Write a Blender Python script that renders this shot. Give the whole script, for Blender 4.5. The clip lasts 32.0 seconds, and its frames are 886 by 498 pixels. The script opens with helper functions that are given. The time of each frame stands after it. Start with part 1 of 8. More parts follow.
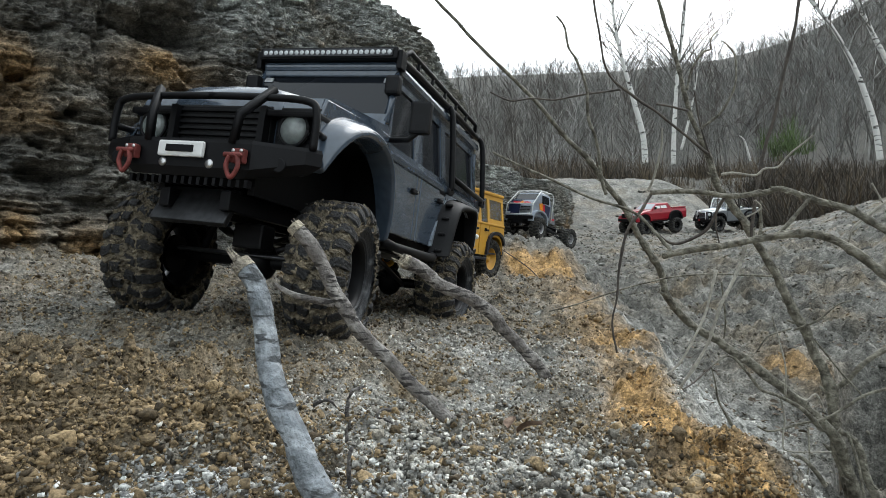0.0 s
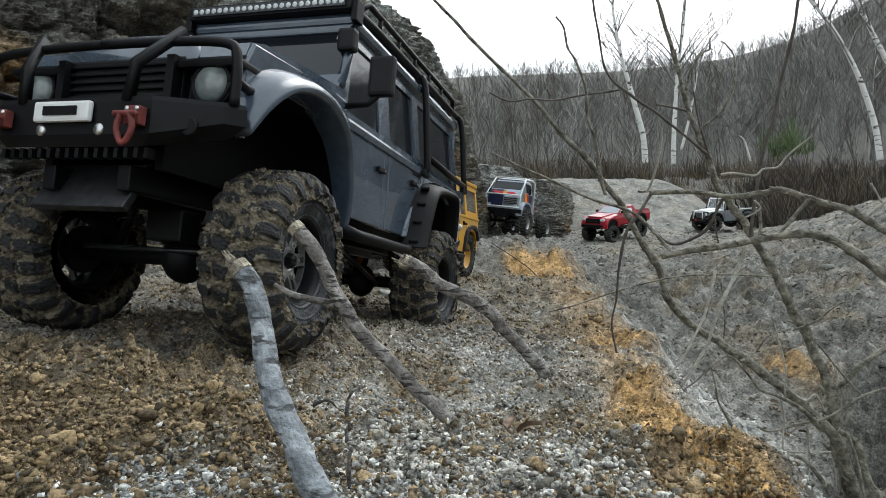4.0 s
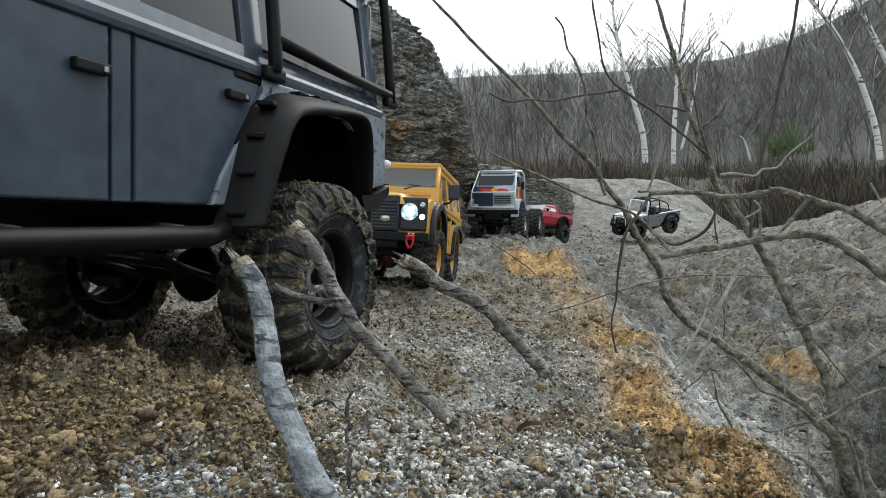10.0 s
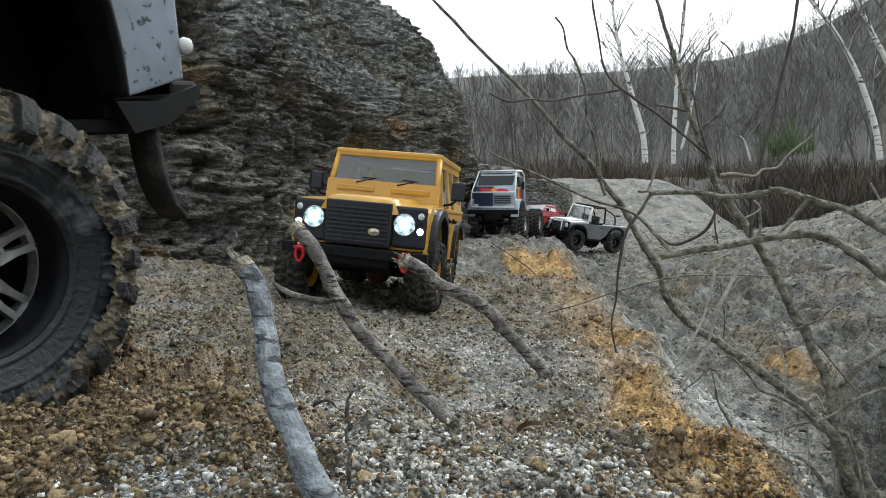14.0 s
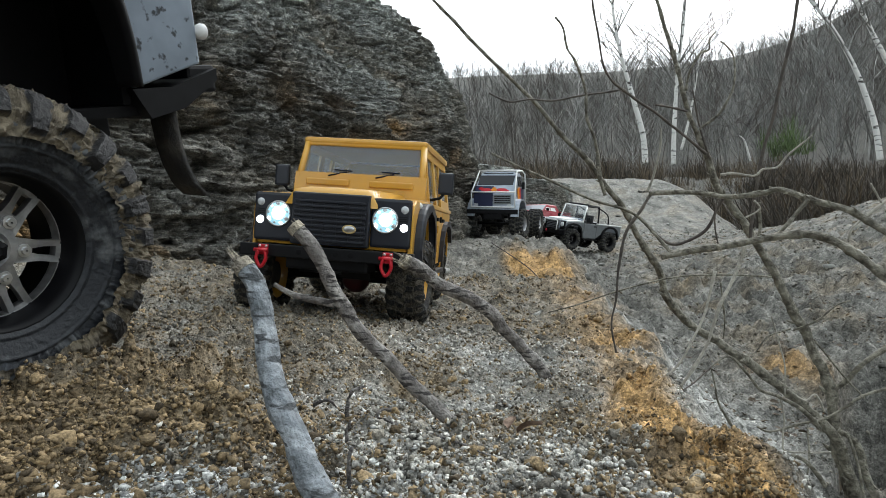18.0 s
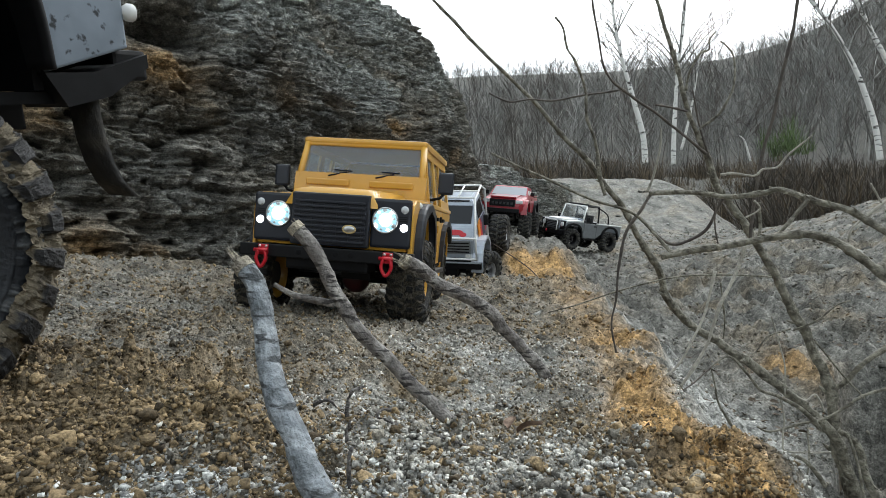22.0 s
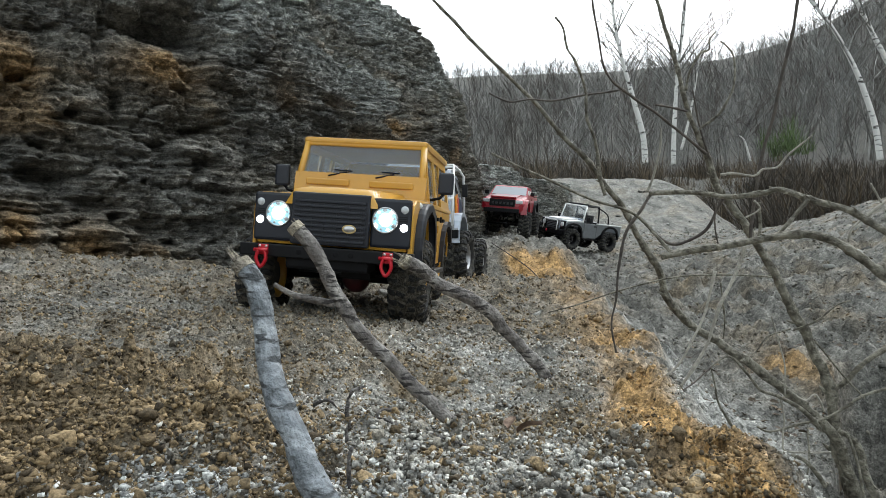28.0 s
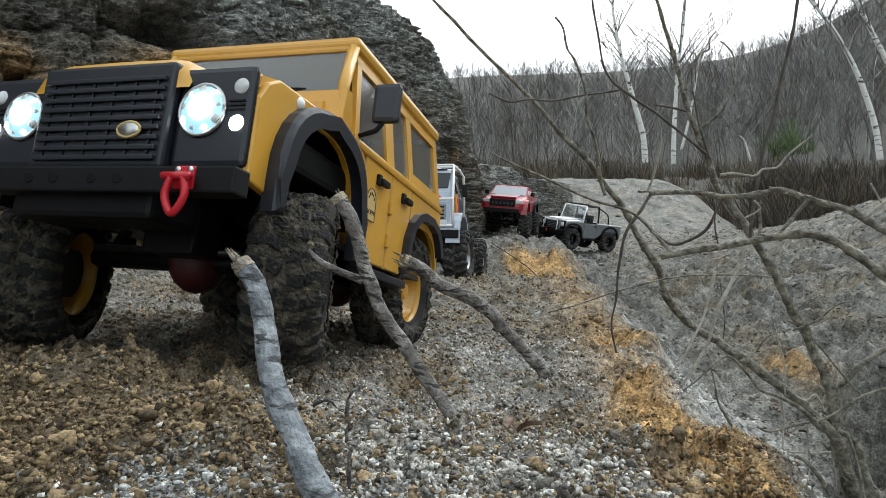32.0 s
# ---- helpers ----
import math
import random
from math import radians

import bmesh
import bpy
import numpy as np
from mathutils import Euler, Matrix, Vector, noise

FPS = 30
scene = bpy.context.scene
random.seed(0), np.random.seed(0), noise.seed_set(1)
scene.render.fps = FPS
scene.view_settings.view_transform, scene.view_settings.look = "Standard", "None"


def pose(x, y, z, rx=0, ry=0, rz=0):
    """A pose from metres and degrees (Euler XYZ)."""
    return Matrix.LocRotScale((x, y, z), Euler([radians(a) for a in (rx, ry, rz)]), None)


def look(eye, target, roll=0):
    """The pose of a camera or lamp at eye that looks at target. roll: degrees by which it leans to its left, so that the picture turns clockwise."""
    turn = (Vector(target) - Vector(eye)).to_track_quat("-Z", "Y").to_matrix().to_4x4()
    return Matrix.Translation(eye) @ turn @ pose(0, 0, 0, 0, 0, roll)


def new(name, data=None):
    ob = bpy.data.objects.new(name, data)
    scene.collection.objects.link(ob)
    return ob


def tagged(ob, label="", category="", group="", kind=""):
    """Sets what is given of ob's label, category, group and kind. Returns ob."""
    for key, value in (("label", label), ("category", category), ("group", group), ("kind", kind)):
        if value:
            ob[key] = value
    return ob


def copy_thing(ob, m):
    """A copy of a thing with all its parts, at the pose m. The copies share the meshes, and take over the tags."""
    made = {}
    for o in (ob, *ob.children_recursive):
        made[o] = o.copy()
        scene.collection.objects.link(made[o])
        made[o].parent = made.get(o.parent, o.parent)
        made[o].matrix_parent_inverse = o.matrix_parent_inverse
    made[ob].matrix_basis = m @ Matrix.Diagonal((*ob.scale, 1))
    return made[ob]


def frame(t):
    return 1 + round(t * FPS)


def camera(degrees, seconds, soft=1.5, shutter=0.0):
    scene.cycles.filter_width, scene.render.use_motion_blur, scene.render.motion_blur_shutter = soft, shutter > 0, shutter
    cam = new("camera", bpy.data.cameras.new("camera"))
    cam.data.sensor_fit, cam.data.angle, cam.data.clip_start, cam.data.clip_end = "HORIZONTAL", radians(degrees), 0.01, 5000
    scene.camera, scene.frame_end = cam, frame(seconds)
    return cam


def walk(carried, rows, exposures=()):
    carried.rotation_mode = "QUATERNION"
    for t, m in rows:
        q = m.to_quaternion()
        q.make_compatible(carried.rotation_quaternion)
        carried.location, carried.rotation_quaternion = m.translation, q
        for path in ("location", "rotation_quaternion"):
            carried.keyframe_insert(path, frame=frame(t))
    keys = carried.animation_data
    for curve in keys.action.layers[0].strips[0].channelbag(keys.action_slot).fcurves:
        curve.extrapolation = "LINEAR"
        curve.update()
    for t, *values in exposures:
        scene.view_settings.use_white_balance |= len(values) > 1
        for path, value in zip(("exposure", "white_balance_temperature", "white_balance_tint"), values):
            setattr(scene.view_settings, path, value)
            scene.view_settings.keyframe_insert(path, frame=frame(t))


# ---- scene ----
import functools

# ---- camera, still on the ground ----
cam = camera(70.96, 32.0, soft=0.4, shutter=0.12)
EYE = (0.0, 0.0, 0.1)
walk(cam, [(0.0, look(EYE, (0, 1, 0.1))), (32.0, look(EYE, (0, 1, 0.1)))])

# ---- overcast winter sky ----
world = bpy.data.worlds.new("sky")
scene.world = world
world.use_nodes = True
wn, wl = world.node_tree.nodes, world.node_tree.links
sky = wn.new("ShaderNodeTexSky")
sky.sky_type = "NISHITA"
sky.sun_disc = False
sky.sun_elevation, sky.sun_rotation = radians(48), radians(35)
sky.air_density, sky.dust_density, sky.ozone_density = 1.0, 6.0, 1.0
hsv = wn.new("ShaderNodeHueSaturation")
hsv.inputs["Saturation"].default_value = 0.12
wl.new(sky.outputs[0], hsv.inputs["Color"])
bg = wn["Background"]
veil = wn.new("ShaderNodeMix")
veil.data_type = "RGBA"
veil.inputs["Factor"].default_value = 0.75
veil.inputs["B"].default_value = (3.8, 4.32, 4.6, 1)
wl.new(hsv.outputs[0], veil.inputs["A"])
wl.new(veil.outputs["Result"], bg.inputs["Color"])
bg.inputs["Strength"].default_value = 0.15
sun = new("sun", bpy.data.lights.new("sun", "SUN"))
sun.data.energy, sun.data.angle, sun.data.color = 0.25, radians(30), (0.97, 1.0, 1.0)
sun.matrix_world = look((6, 5, 10), (0, 1, 0))
scene.view_settings.exposure = 1.28


# ---- materials ----
def mat(name, color, rough=0.6, metal=0.0, grain=0.0, scale=40.0, color2=None, bump=0.0, bump_scale=200.0, spec=0.5, clear=0.0, thresh=(0.4, 0.6), detail=6.0, mid=None):
    """A surface with variation at two scales: broad patches of a second colour and fine grain, and fine relief."""
    m = bpy.data.materials.new(name)
    m.use_nodes = True
    n, l = m.node_tree.nodes, m.node_tree.links
    b = n["Principled BSDF"]
    b.inputs["Roughness"].default_value = rough
    b.inputs["Metallic"].default_value = metal
    b.inputs["Specular IOR Level"].default_value = spec
    b.inputs["Coat Weight"].default_value = clear
    tc = n.new("ShaderNodeTexCoord")

    def field(s, d=detail):
        t = n.new("ShaderNodeTexNoise")
        t.inputs["Scale"].default_value, t.inputs["Detail"].default_value = s, d
        l.new(tc.outputs["Object"], t.inputs["Vector"])
        return t.outputs["Fac"]

    base = None
    if color2:
        ramp = n.new("ShaderNodeValToRGB")
        ramp.color_ramp.elements[0].position, ramp.color_ramp.elements[1].position = thresh
        ramp.color_ramp.elements[0].color, ramp.color_ramp.elements[1].color = (*color, 1), (*color2, 1)
        if mid:
            e = ramp.color_ramp.elements.new(sum(thresh) / 2)
            e.color = (*mid, 1)
        l.new(field(scale), ramp.inputs["Fac"])
        base = ramp.outputs["Color"]
    if grain:
        mix = n.new("ShaderNodeMix")
        mix.data_type, mix.blend_type = "RGBA", "MULTIPLY"
        mix.inputs["Factor"].default_value = 1.0
        r2 = n.new("ShaderNodeMapRange")
        r2.inputs["From Min"].default_value, r2.inputs["From Max"].default_value = 0.3, 0.7
        r2.inputs["To Min"].default_value, r2.inputs["To Max"].default_value = 1 - grain, 1 + grain
        l.new(field(bump_scale), r2.inputs["Value"])
        if base:
            l.new(base, mix.inputs["A"])
        else:
            mix.inputs["A"].default_value = (*color, 1)
        l.new(r2.outputs["Result"], mix.inputs["B"])
        base = mix.outputs["Result"]
    if base:
        l.new(base, b.inputs["Base Color"])
    else:
        b.inputs["Base Color"].default_value = (*color, 1)
    if bump:
        bp = n.new("ShaderNodeBump")
        bp.inputs["Strength"].default_value, bp.inputs["Distance"].default_value = min(bump, 1.0), 0.002 * max(bump, 1.0)
        l.new(field(bump_scale), bp.inputs["Height"])
        l.new(bp.outputs["Normal"], b.inputs["Normal"])
    return m


def glow(name, color, strength):
    m = mat(name, color, 0.2)
    b = m.node_tree.nodes["Principled BSDF"]
    b.inputs["Emission Color"].default_value, b.inputs["Emission Strength"].default_value = (*color, 1), strength
    return m


# ---- mesh helpers ----
def part(name, bm, material, parent=None, label="", smooth=False):
    me = bpy.data.meshes.new(name)
    bmesh.ops.recalc_face_normals(bm, faces=bm.faces)
    for f in bm.faces:
        f.smooth = smooth
    bm.to_mesh(me)
    bm.free()
    for m in material if isinstance(material, (list, tuple)) else [material]:
        me.materials.append(m)
    ob = new(name, me)
    if parent:
        ob.parent = parent
    if label:
        ob["label"] = label
    return ob


def raw(name, verts, faces, material, parent=None, label="", smooth=True, slots=None):
    me = bpy.data.meshes.new(name)
    me.from_pydata(verts, [], faces)
    for m in material if isinstance(material, (list, tuple)) else [material]:
        me.materials.append(m)
    if slots is not None:
        me.polygons.foreach_set("material_index", slots)
    me.polygons.foreach_set("use_smooth", [smooth] * len(me.polygons))
    me.update()
    ob = new(name, me)
    if parent:
        ob.parent = parent
    if label:
        ob["label"] = label
    return ob


def box(bm, c, s, bevel=0.0, m=None, slot=0):
    r = bmesh.ops.create_cube(bm, size=1)
    vs = r["verts"]
    bmesh.ops.scale(bm, vec=s, verts=vs)
    if bevel:
        es = list({e for v in vs for e in v.link_edges})
        q = bmesh.ops.bevel(bm, geom=es, offset=bevel, segments=2, affect="EDGES", profile=0.6)
        vs = list({v for f in q["faces"] for v in f.verts} | {v for v in vs if v.is_valid})
    if m:
        bmesh.ops.transform(bm, matrix=m, verts=vs)
    bmesh.ops.translate(bm, vec=c, verts=vs)
    return vs


def tube(bm, pts, r, n=8, close=True):
    """A round bar through pts; r is one radius or one for each point."""
    pts = [Vector(p) for p in pts]
    rs = r if isinstance(r, (list, tuple)) else [r] * len(pts)
    rings = []
    side = None
    for i, p in enumerate(pts):
        d = (pts[min(i + 1, len(pts) - 1)] - pts[max(i - 1, 0)]).normalized()
        if side is None:
            side = d.orthogonal().normalized()
        side = (side - d * side.dot(d))
        side = side.normalized() if side.length > 1e-6 else d.orthogonal().normalized()
        up = d.cross(side)
        rings.append([bm.verts.new(p + (side * math.cos(a) + up * math.sin(a)) * rs[i]) for a in (2 * math.pi * k / n for k in range(n))])
    for a, b in zip(rings, rings[1:]):
        for k in range(n):
            bm.faces.new((a[k], a[(k + 1) % n], b[(k + 1) % n], b[k]))
    if close:
        bm.faces.new(rings[0])
        bm.faces.new(rings[-1])
    return rings


def curve_pts(pts, k=6):
    """A smooth line through the given points."""
    pts = [Vector(p) for p in pts]
    out = []
    for i in range(len(pts) - 1):
        p0, p1, p2, p3 = pts[max(i - 1, 0)], pts[i], pts[i + 1], pts[min(i + 2, len(pts) - 1)]
        for j in range(k):
            t = j / k
            out.append(0.5 * (2 * p1 + (p2 - p0) * t + (2 * p0 - 5 * p1 + 4 * p2 - p3) * t * t + (3 * p1 - p0 - 3 * p2 + p3) * t ** 3))
    return out + [pts[-1]]


def lathe(bm, profile, n=32, axis="x", c=(0, 0, 0)):
    """A turned shape round the x axis; profile rows are (x, radius)."""
    rings = []
    for x, r in profile:
        rings.append([bm.verts.new((c[0] + x, c[1] + r * math.cos(2 * math.pi * k / n), c[2] + r * math.sin(2 * math.pi * k / n))) for k in range(n)])
    for a, b in zip(rings, rings[1:]):
        for k in range(n):
            bm.faces.new((a[k], a[(k + 1) % n], b[(k + 1) % n], b[k]))
    return rings


def prism(bm, poly, x0, x1):
    """A plate between x0 and x1 with the outline poly of (y, z)."""
    a = [bm.verts.new((x0, y, z)) for y, z in poly]
    b = [bm.verts.new((x1, y, z)) for y, z in poly]
    bm.faces.new(a)
    bm.faces.new(b[::-1])
    for i in range(len(poly)):
        j = (i + 1) % len(poly)
        bm.faces.new((a[i], b[i], b[j], a[j]))


# ---- the lie of the land ----
PATH_Y = (-60, -1.0, 0.0, 0.13, 0.25, 0.32, 0.38, 0.45, 0.55, 0.65, 0.9, 1.05, 1.25, 1.4, 1.5, 1.72, 1.85, 2.0, 2.2, 2.46, 2.75, 3.2, 3.6, 4.3, 4.5, 4.7, 5.1, 5.7, 6.6, 9.0)
PATH_Z = (-1.0, 0.02, 0.035, 0.040, 0.040, 0.024, 0.018, 0.024, 0.031, 0.024, 0.018, 0.040, 0.033, 0.018, 0.008, -0.016, 0.028, 0.092, 0.112, 0.122, 0.120, 0.10, 0.11, 0.175, 0.20, 0.24, 0.42, 0.75, 0.80, 1.15)
EDGE_Y = (-0.5, 0.2, 0.37, 0.75, 1.3, 2.0, 2.46, 2.9, 3.3, 4.0)
EDGE_X = (0.09, 0.115, 0.14, 0.215, 0.27, 0.36, 0.43, 0.47, 0.50, 0.60)
GULLY_Y = (-1.0, 0.0, 0.7, 1.2, 1.8, 2.6, 3.2, 4.5, 6.0, 9.0)
GULLY_Z = (-0.25, -0.22, -0.19, -0.16, -0.11, -0.02, 0.045, 0.185, 0.70, 1.1)
CLIFF = [(-3.2, -1.9), (-1.6, -0.15), (-1.15, 0.45), (-0.95, 0.78), (-0.72, 1.06), (-0.44, 1.36), (-0.13, 1.8), (0.06, 2.18), (0.165, 2.6), (0.27, 3.05), (0.45, 3.6), (0.60, 4.05), (0.87, 4.36), (1.12, 5.2)]
CLIFF_Y, CLIFF_X = [p[1] for p in CLIFF], [p[0] for p in CLIFF]


# ---- smooth noise over whole arrays of places ----
_rng = np.random.RandomState(7)
PERM = np.tile(_rng.permutation(512), 3)
GRAD = _rng.normal(size=(512, 3))
GRAD = (GRAD / np.linalg.norm(GRAD, axis=1)[:, None]).astype(np.float32)


def noi(x, y, z=0.0):
    """Gradient noise, about -0.7 to 0.7, at arrays of places."""
    x, y, z = np.broadcast_arrays(np.asarray(x, float), np.asarray(y, float), np.asarray(z, float))
    xi, yi, zi = np.floor(x), np.floor(y), np.floor(z)
    fx, fy, fz = (x - xi).astype(np.float32), (y - yi).astype(np.float32), (z - zi).astype(np.float32)
    xi, yi, zi = xi.astype(int) & 511, yi.astype(int) & 511, zi.astype(int) & 511
    sx, sy, sz = (f * f * f * (f * (f * 6 - 15) + 10) for f in (fx, fy, fz))
    out = 0.0
    for dx in (0, 1):
        px = PERM[xi + dx]
        wx = sx if dx else 1 - sx
        for dy in (0, 1):
            py = PERM[px + yi + dy]
            wy = wx * (sy if dy else 1 - sy)
            for dz in (0, 1):
                g = GRAD[PERM[py + zi + dz]]
                out = out + wy * (sz if dz else 1 - sz) * (g[..., 0] * (fx - dx) + g[..., 1] * (fy - dy) + g[..., 2] * (fz - dz))
    return out * 1.2


def fnoi(x, y, z=0.0, octaves=4, gain=0.5, ridge=False):
    v, a, f = 0.0, 1.0, 1.0
    for k in range(octaves):
        n = noi(x * f + 7.3 * k, y * f, z * f)
        v = v + a * ((1 - 2 * np.abs(n)) * 0.5 if ridge else n)
        a, f = a * gain, f * 2.1
    return v


def cells(x, y, z=0.0):
    """A steady random number, 0 to 1, for each unit cell."""
    xi, yi, zi = (np.floor(np.asarray(v, float)).astype(int) & 511 for v in (x, y, z))
    return PERM[PERM[PERM[xi] + yi] + zi] / 511.0


def ease(a, b, v):
    t = np.clip((v - a) / (b - a), 0.0, 1.0)
    return t * t * (3 - 2 * t)


def lerp(v, xs, ys):
    """Straight lines between the rows."""
    return np.interp(v, xs, ys)


def soft(v, xs, ys, w):
    return 0.25 * lerp(v - w, xs, ys) + 0.5 * lerp(v, xs, ys) + 0.25 * lerp(v + w, xs, ys)


def across(y):
    """The track's height, the foot of the cliff, the bank's edge and the gully's floor at this depth."""
    w = 0.02 + 0.03 * np.maximum(y, 0)
    return soft(y, PATH_Y, PATH_Z, w), soft(y, CLIFF_Y, CLIFF_X, 0.1), soft(y, EDGE_Y, EDGE_X, 0.08), soft(y, GULLY_Y, GULLY_Z, 0.1)


def lie(x, y):
    """The ground's height, and how far the place lies beyond the edge of the bank."""
    x, y = np.asarray(x, float), np.asarray(y, float)
    h, cx, ex, low0 = across(y)
    near = y < 7
    h = h - near * 0.09 * np.clip(x + 0.16, -0.45, 0.7) * (1 - ease(0.8, 1.5, y))
    foot = ease(cx + 0.40, cx - 0.02, x)
    h = h + near * lerp(y, (0.7, 1.0, 2.0, 2.3), (0.05, 0.015, 0.02, 0.0)) * foot * foot
    # a small hump of dug soil by the wheel track
    h = h + 0.004 * np.exp(-((x + 0.19) / 0.10) ** 2 - ((y - 0.26) / 0.05) ** 2)
    d = x - ex + 0.024 * noi(y * 6, x * 3, 4.3) + 0.010 * noi(y * 21, x * 8, 9.3)
    low = low0 + 0.17 * (1 - 0.85 * ease(2.4, 3.4, y)) * np.maximum(0.0, x - ex - 0.22) + 0.25 * ease(1.2, 3.0, x) * np.maximum(0.0, x - 1.2)
    low = low - 0.55 * ease(0.70, 0.73, y) * (1 - ease(1.02, 1.12, y)) * ease(0.625, 0.66, x / np.maximum(y, 0.1)) * (1 - ease(0.82, 0.92, x / np.maximum(y, 0.1)))
    side = h - 0.85 * np.maximum(d, 0) * ease(-0.02, 0.06, d)
    k = 0.03
    edge = k * np.log(np.exp(np.clip((side - low) / k, -40, 40)) + 1) + low
    t = ease(3.2, 5.0, y)
    h = np.where((d > 0) & (y < 5.2), edge * (1 - t) + (h + 0.1 * np.maximum(0, x - 3)) * t, h)
    h = h - (y > 4.4) * 0.5 * ease(1.95, 2.9, x - 0.1 * (y - 5.5)) * ease(4.4, 5.4, y) * (1 - ease(6.5, 8, y))
    return h, d


def hill(x, y):
    """The wooded hillside behind, with its crest."""
    d = np.hypot(x, y)
    u = x / np.maximum(y, 1.0)
    crest = 0.260 + 0.006 * noi(u * 9, 0.3, 2.3) + 0.018 * ease(0.42, 0.6, u) + 0.05 * ease(0.52, 0.8, u)
    t = ease(8, 62, d)
    return t * crest * np.minimum(d, 62) + np.maximum(0.0, d - 62) * -0.05


def heights(x, y):
    """The ground without its crumbs, at arrays of places."""
    x, y = np.asarray(x, float), np.asarray(y, float)
    h, d = lie(x, y)
    h = h + (y > 6.5) * hill(x, y) * ease(6.5, 14, y)
    r = np.hypot(x, y)
    h = h + 0.010 * fnoi(x * 4, y * 4, 0.4, 4) * (0.6 + 0.4 * ease(0.4, 2, r))
    h = h + (r < 9) * ease(0.3, 1.5, r) * (0.008 * fnoi(x * 11, y * 11, 17.3, 3) + 0.006 * np.abs(noi(x * 26, y * 26, 31.3)))
    slope = ease(-0.03, 0.03, d) * (y < 3.4) * (r < 4.5)
    h = h + slope * (0.024 * fnoi(x * 14, y * 10, 7.3, 4) + 0.016 * np.abs(noi(x * 40, y * 30, 41.3)) + 0.022 * np.abs(noi(x * 18, y * 12, 1.3)) - 0.02 * np.maximum(0, 1 - 7 * np.abs(noi(x * 7 + y * 4, y * 5, 14.3))))
    h = h + (y > 2.6) * (y < 8) * ease(2.6, 3.6, y) * (0.030 * np.abs(noi(x * 5, y * 5, 61.3)) + 0.020 * np.abs(noi(x * 12, y * 12, 63.3)) + 0.012 * np.abs(noi(x * 28, y * 28, 65.3)) - 0.012)
    h = h + (y > 1.5) * (y < 2.5) * ease(0.1, 0.2, x) * (0.03 * fnoi(x * 12, y * 9, 5.3, 3) + 0.045 * np.abs(noi(x * 9, y * 7, 71.3)) + 0.030 * np.abs(noi(x * 22, y * 16, 73.3)) - 0.014)
    return h


def crumble(x, y):
    """The fine relief of loose soil, coarser on the brown heap and broken in plates on the ochre ledge; also the soil's kind."""
    d = lie(x, y)[1]
    och, pale, brn = soil_of(x, y, d)
    r = np.hypot(x, y)
    near = 1 - ease(2.0, 6.0, r)
    wx, wy = x + 0.002 * noi(x * 160, y * 160, 2.3), y + 0.002 * noi(x * 160, y * 160, 8.3)
    patch = np.clip(0.5 + 1.6 * fnoi(x * 16, y * 16, 3.3, 3), 0, 1)
    clods = np.abs(noi(wx * 70, wy * 70, 3.3)) * 0.010 + np.abs(noi(wx * 150, wy * 150, 9.3)) * 0.0065 + np.abs(noi(wx * 320, wy * 320, 5.3)) * 0.0034
    loose = (0.35 + 0.95 * np.maximum(brn, 0.45 * patch)) * (1 - 0.6 * och)
    h = near * loose * clods * (0.55 + 0.8 * patch)
    h = h + near * brn * (0.030 * np.abs(noi(wx * 24, wy * 24, 13.3)) + 0.020 * np.abs(noi(wx * 50, wy * 50, 23.3)) - 0.009)
    h = h + near * 0.0030 * fnoi(x * 60, y * 60, 5.3, 3) * (0.5 + ease(0.3, 1.0, r)) + near * 0.0026 * fnoi(x * 240, y * 240, 1.3, 3, 0.6)
    far = ease(0.6, 1.4, r) * near
    h = h + far * (0.020 * np.abs(noi(wx * 22, wy * 22, 6.3)) + 0.012 * np.abs(noi(wx * 50, wy * 50, 8.3)) + 0.008 * fnoi(x * 42, y * 30, 9.3, 3))
    # plates and cracks
    qx, qy = x + 0.012 * noi(x * 30, y * 30, 3.3), y + 0.012 * noi(x * 30, y * 30, 7.3)
    plates = cells(qx * 55, qy * 26, 4) * 0.011 + cells(qx * 120, qy * 60, 6) * 0.005
    cracks = np.maximum(0, 1 - 8 * np.abs(noi(qx * 26, qy * 14, 2.3))) * 0.008
    h = h + np.clip(och * 1.4, 0, 1) * (plates - cracks + 0.004 * fnoi(x * 90, y * 70, 4.3, 3))
    return h, (och, pale, brn)


def ground_z(x, y):
    return float(heights(np.array([x]), np.array([y]))[0])


def stretch(a, b, step, far0, far1, grow):
    """Even steps from a to b, then ever wider ones out to far0 and far1."""
    mid = list(np.arange(a, b, step))
    lo, hi, s = [a], [mid[-1]], step
    while lo[-1] > far0:
        s *= grow
        lo.append(lo[-1] - s)
    s = step
    while hi[-1] < far1:
        s *= grow
        hi.append(hi[-1] + s)
    return lo[:0:-1] + mid + hi[1:]


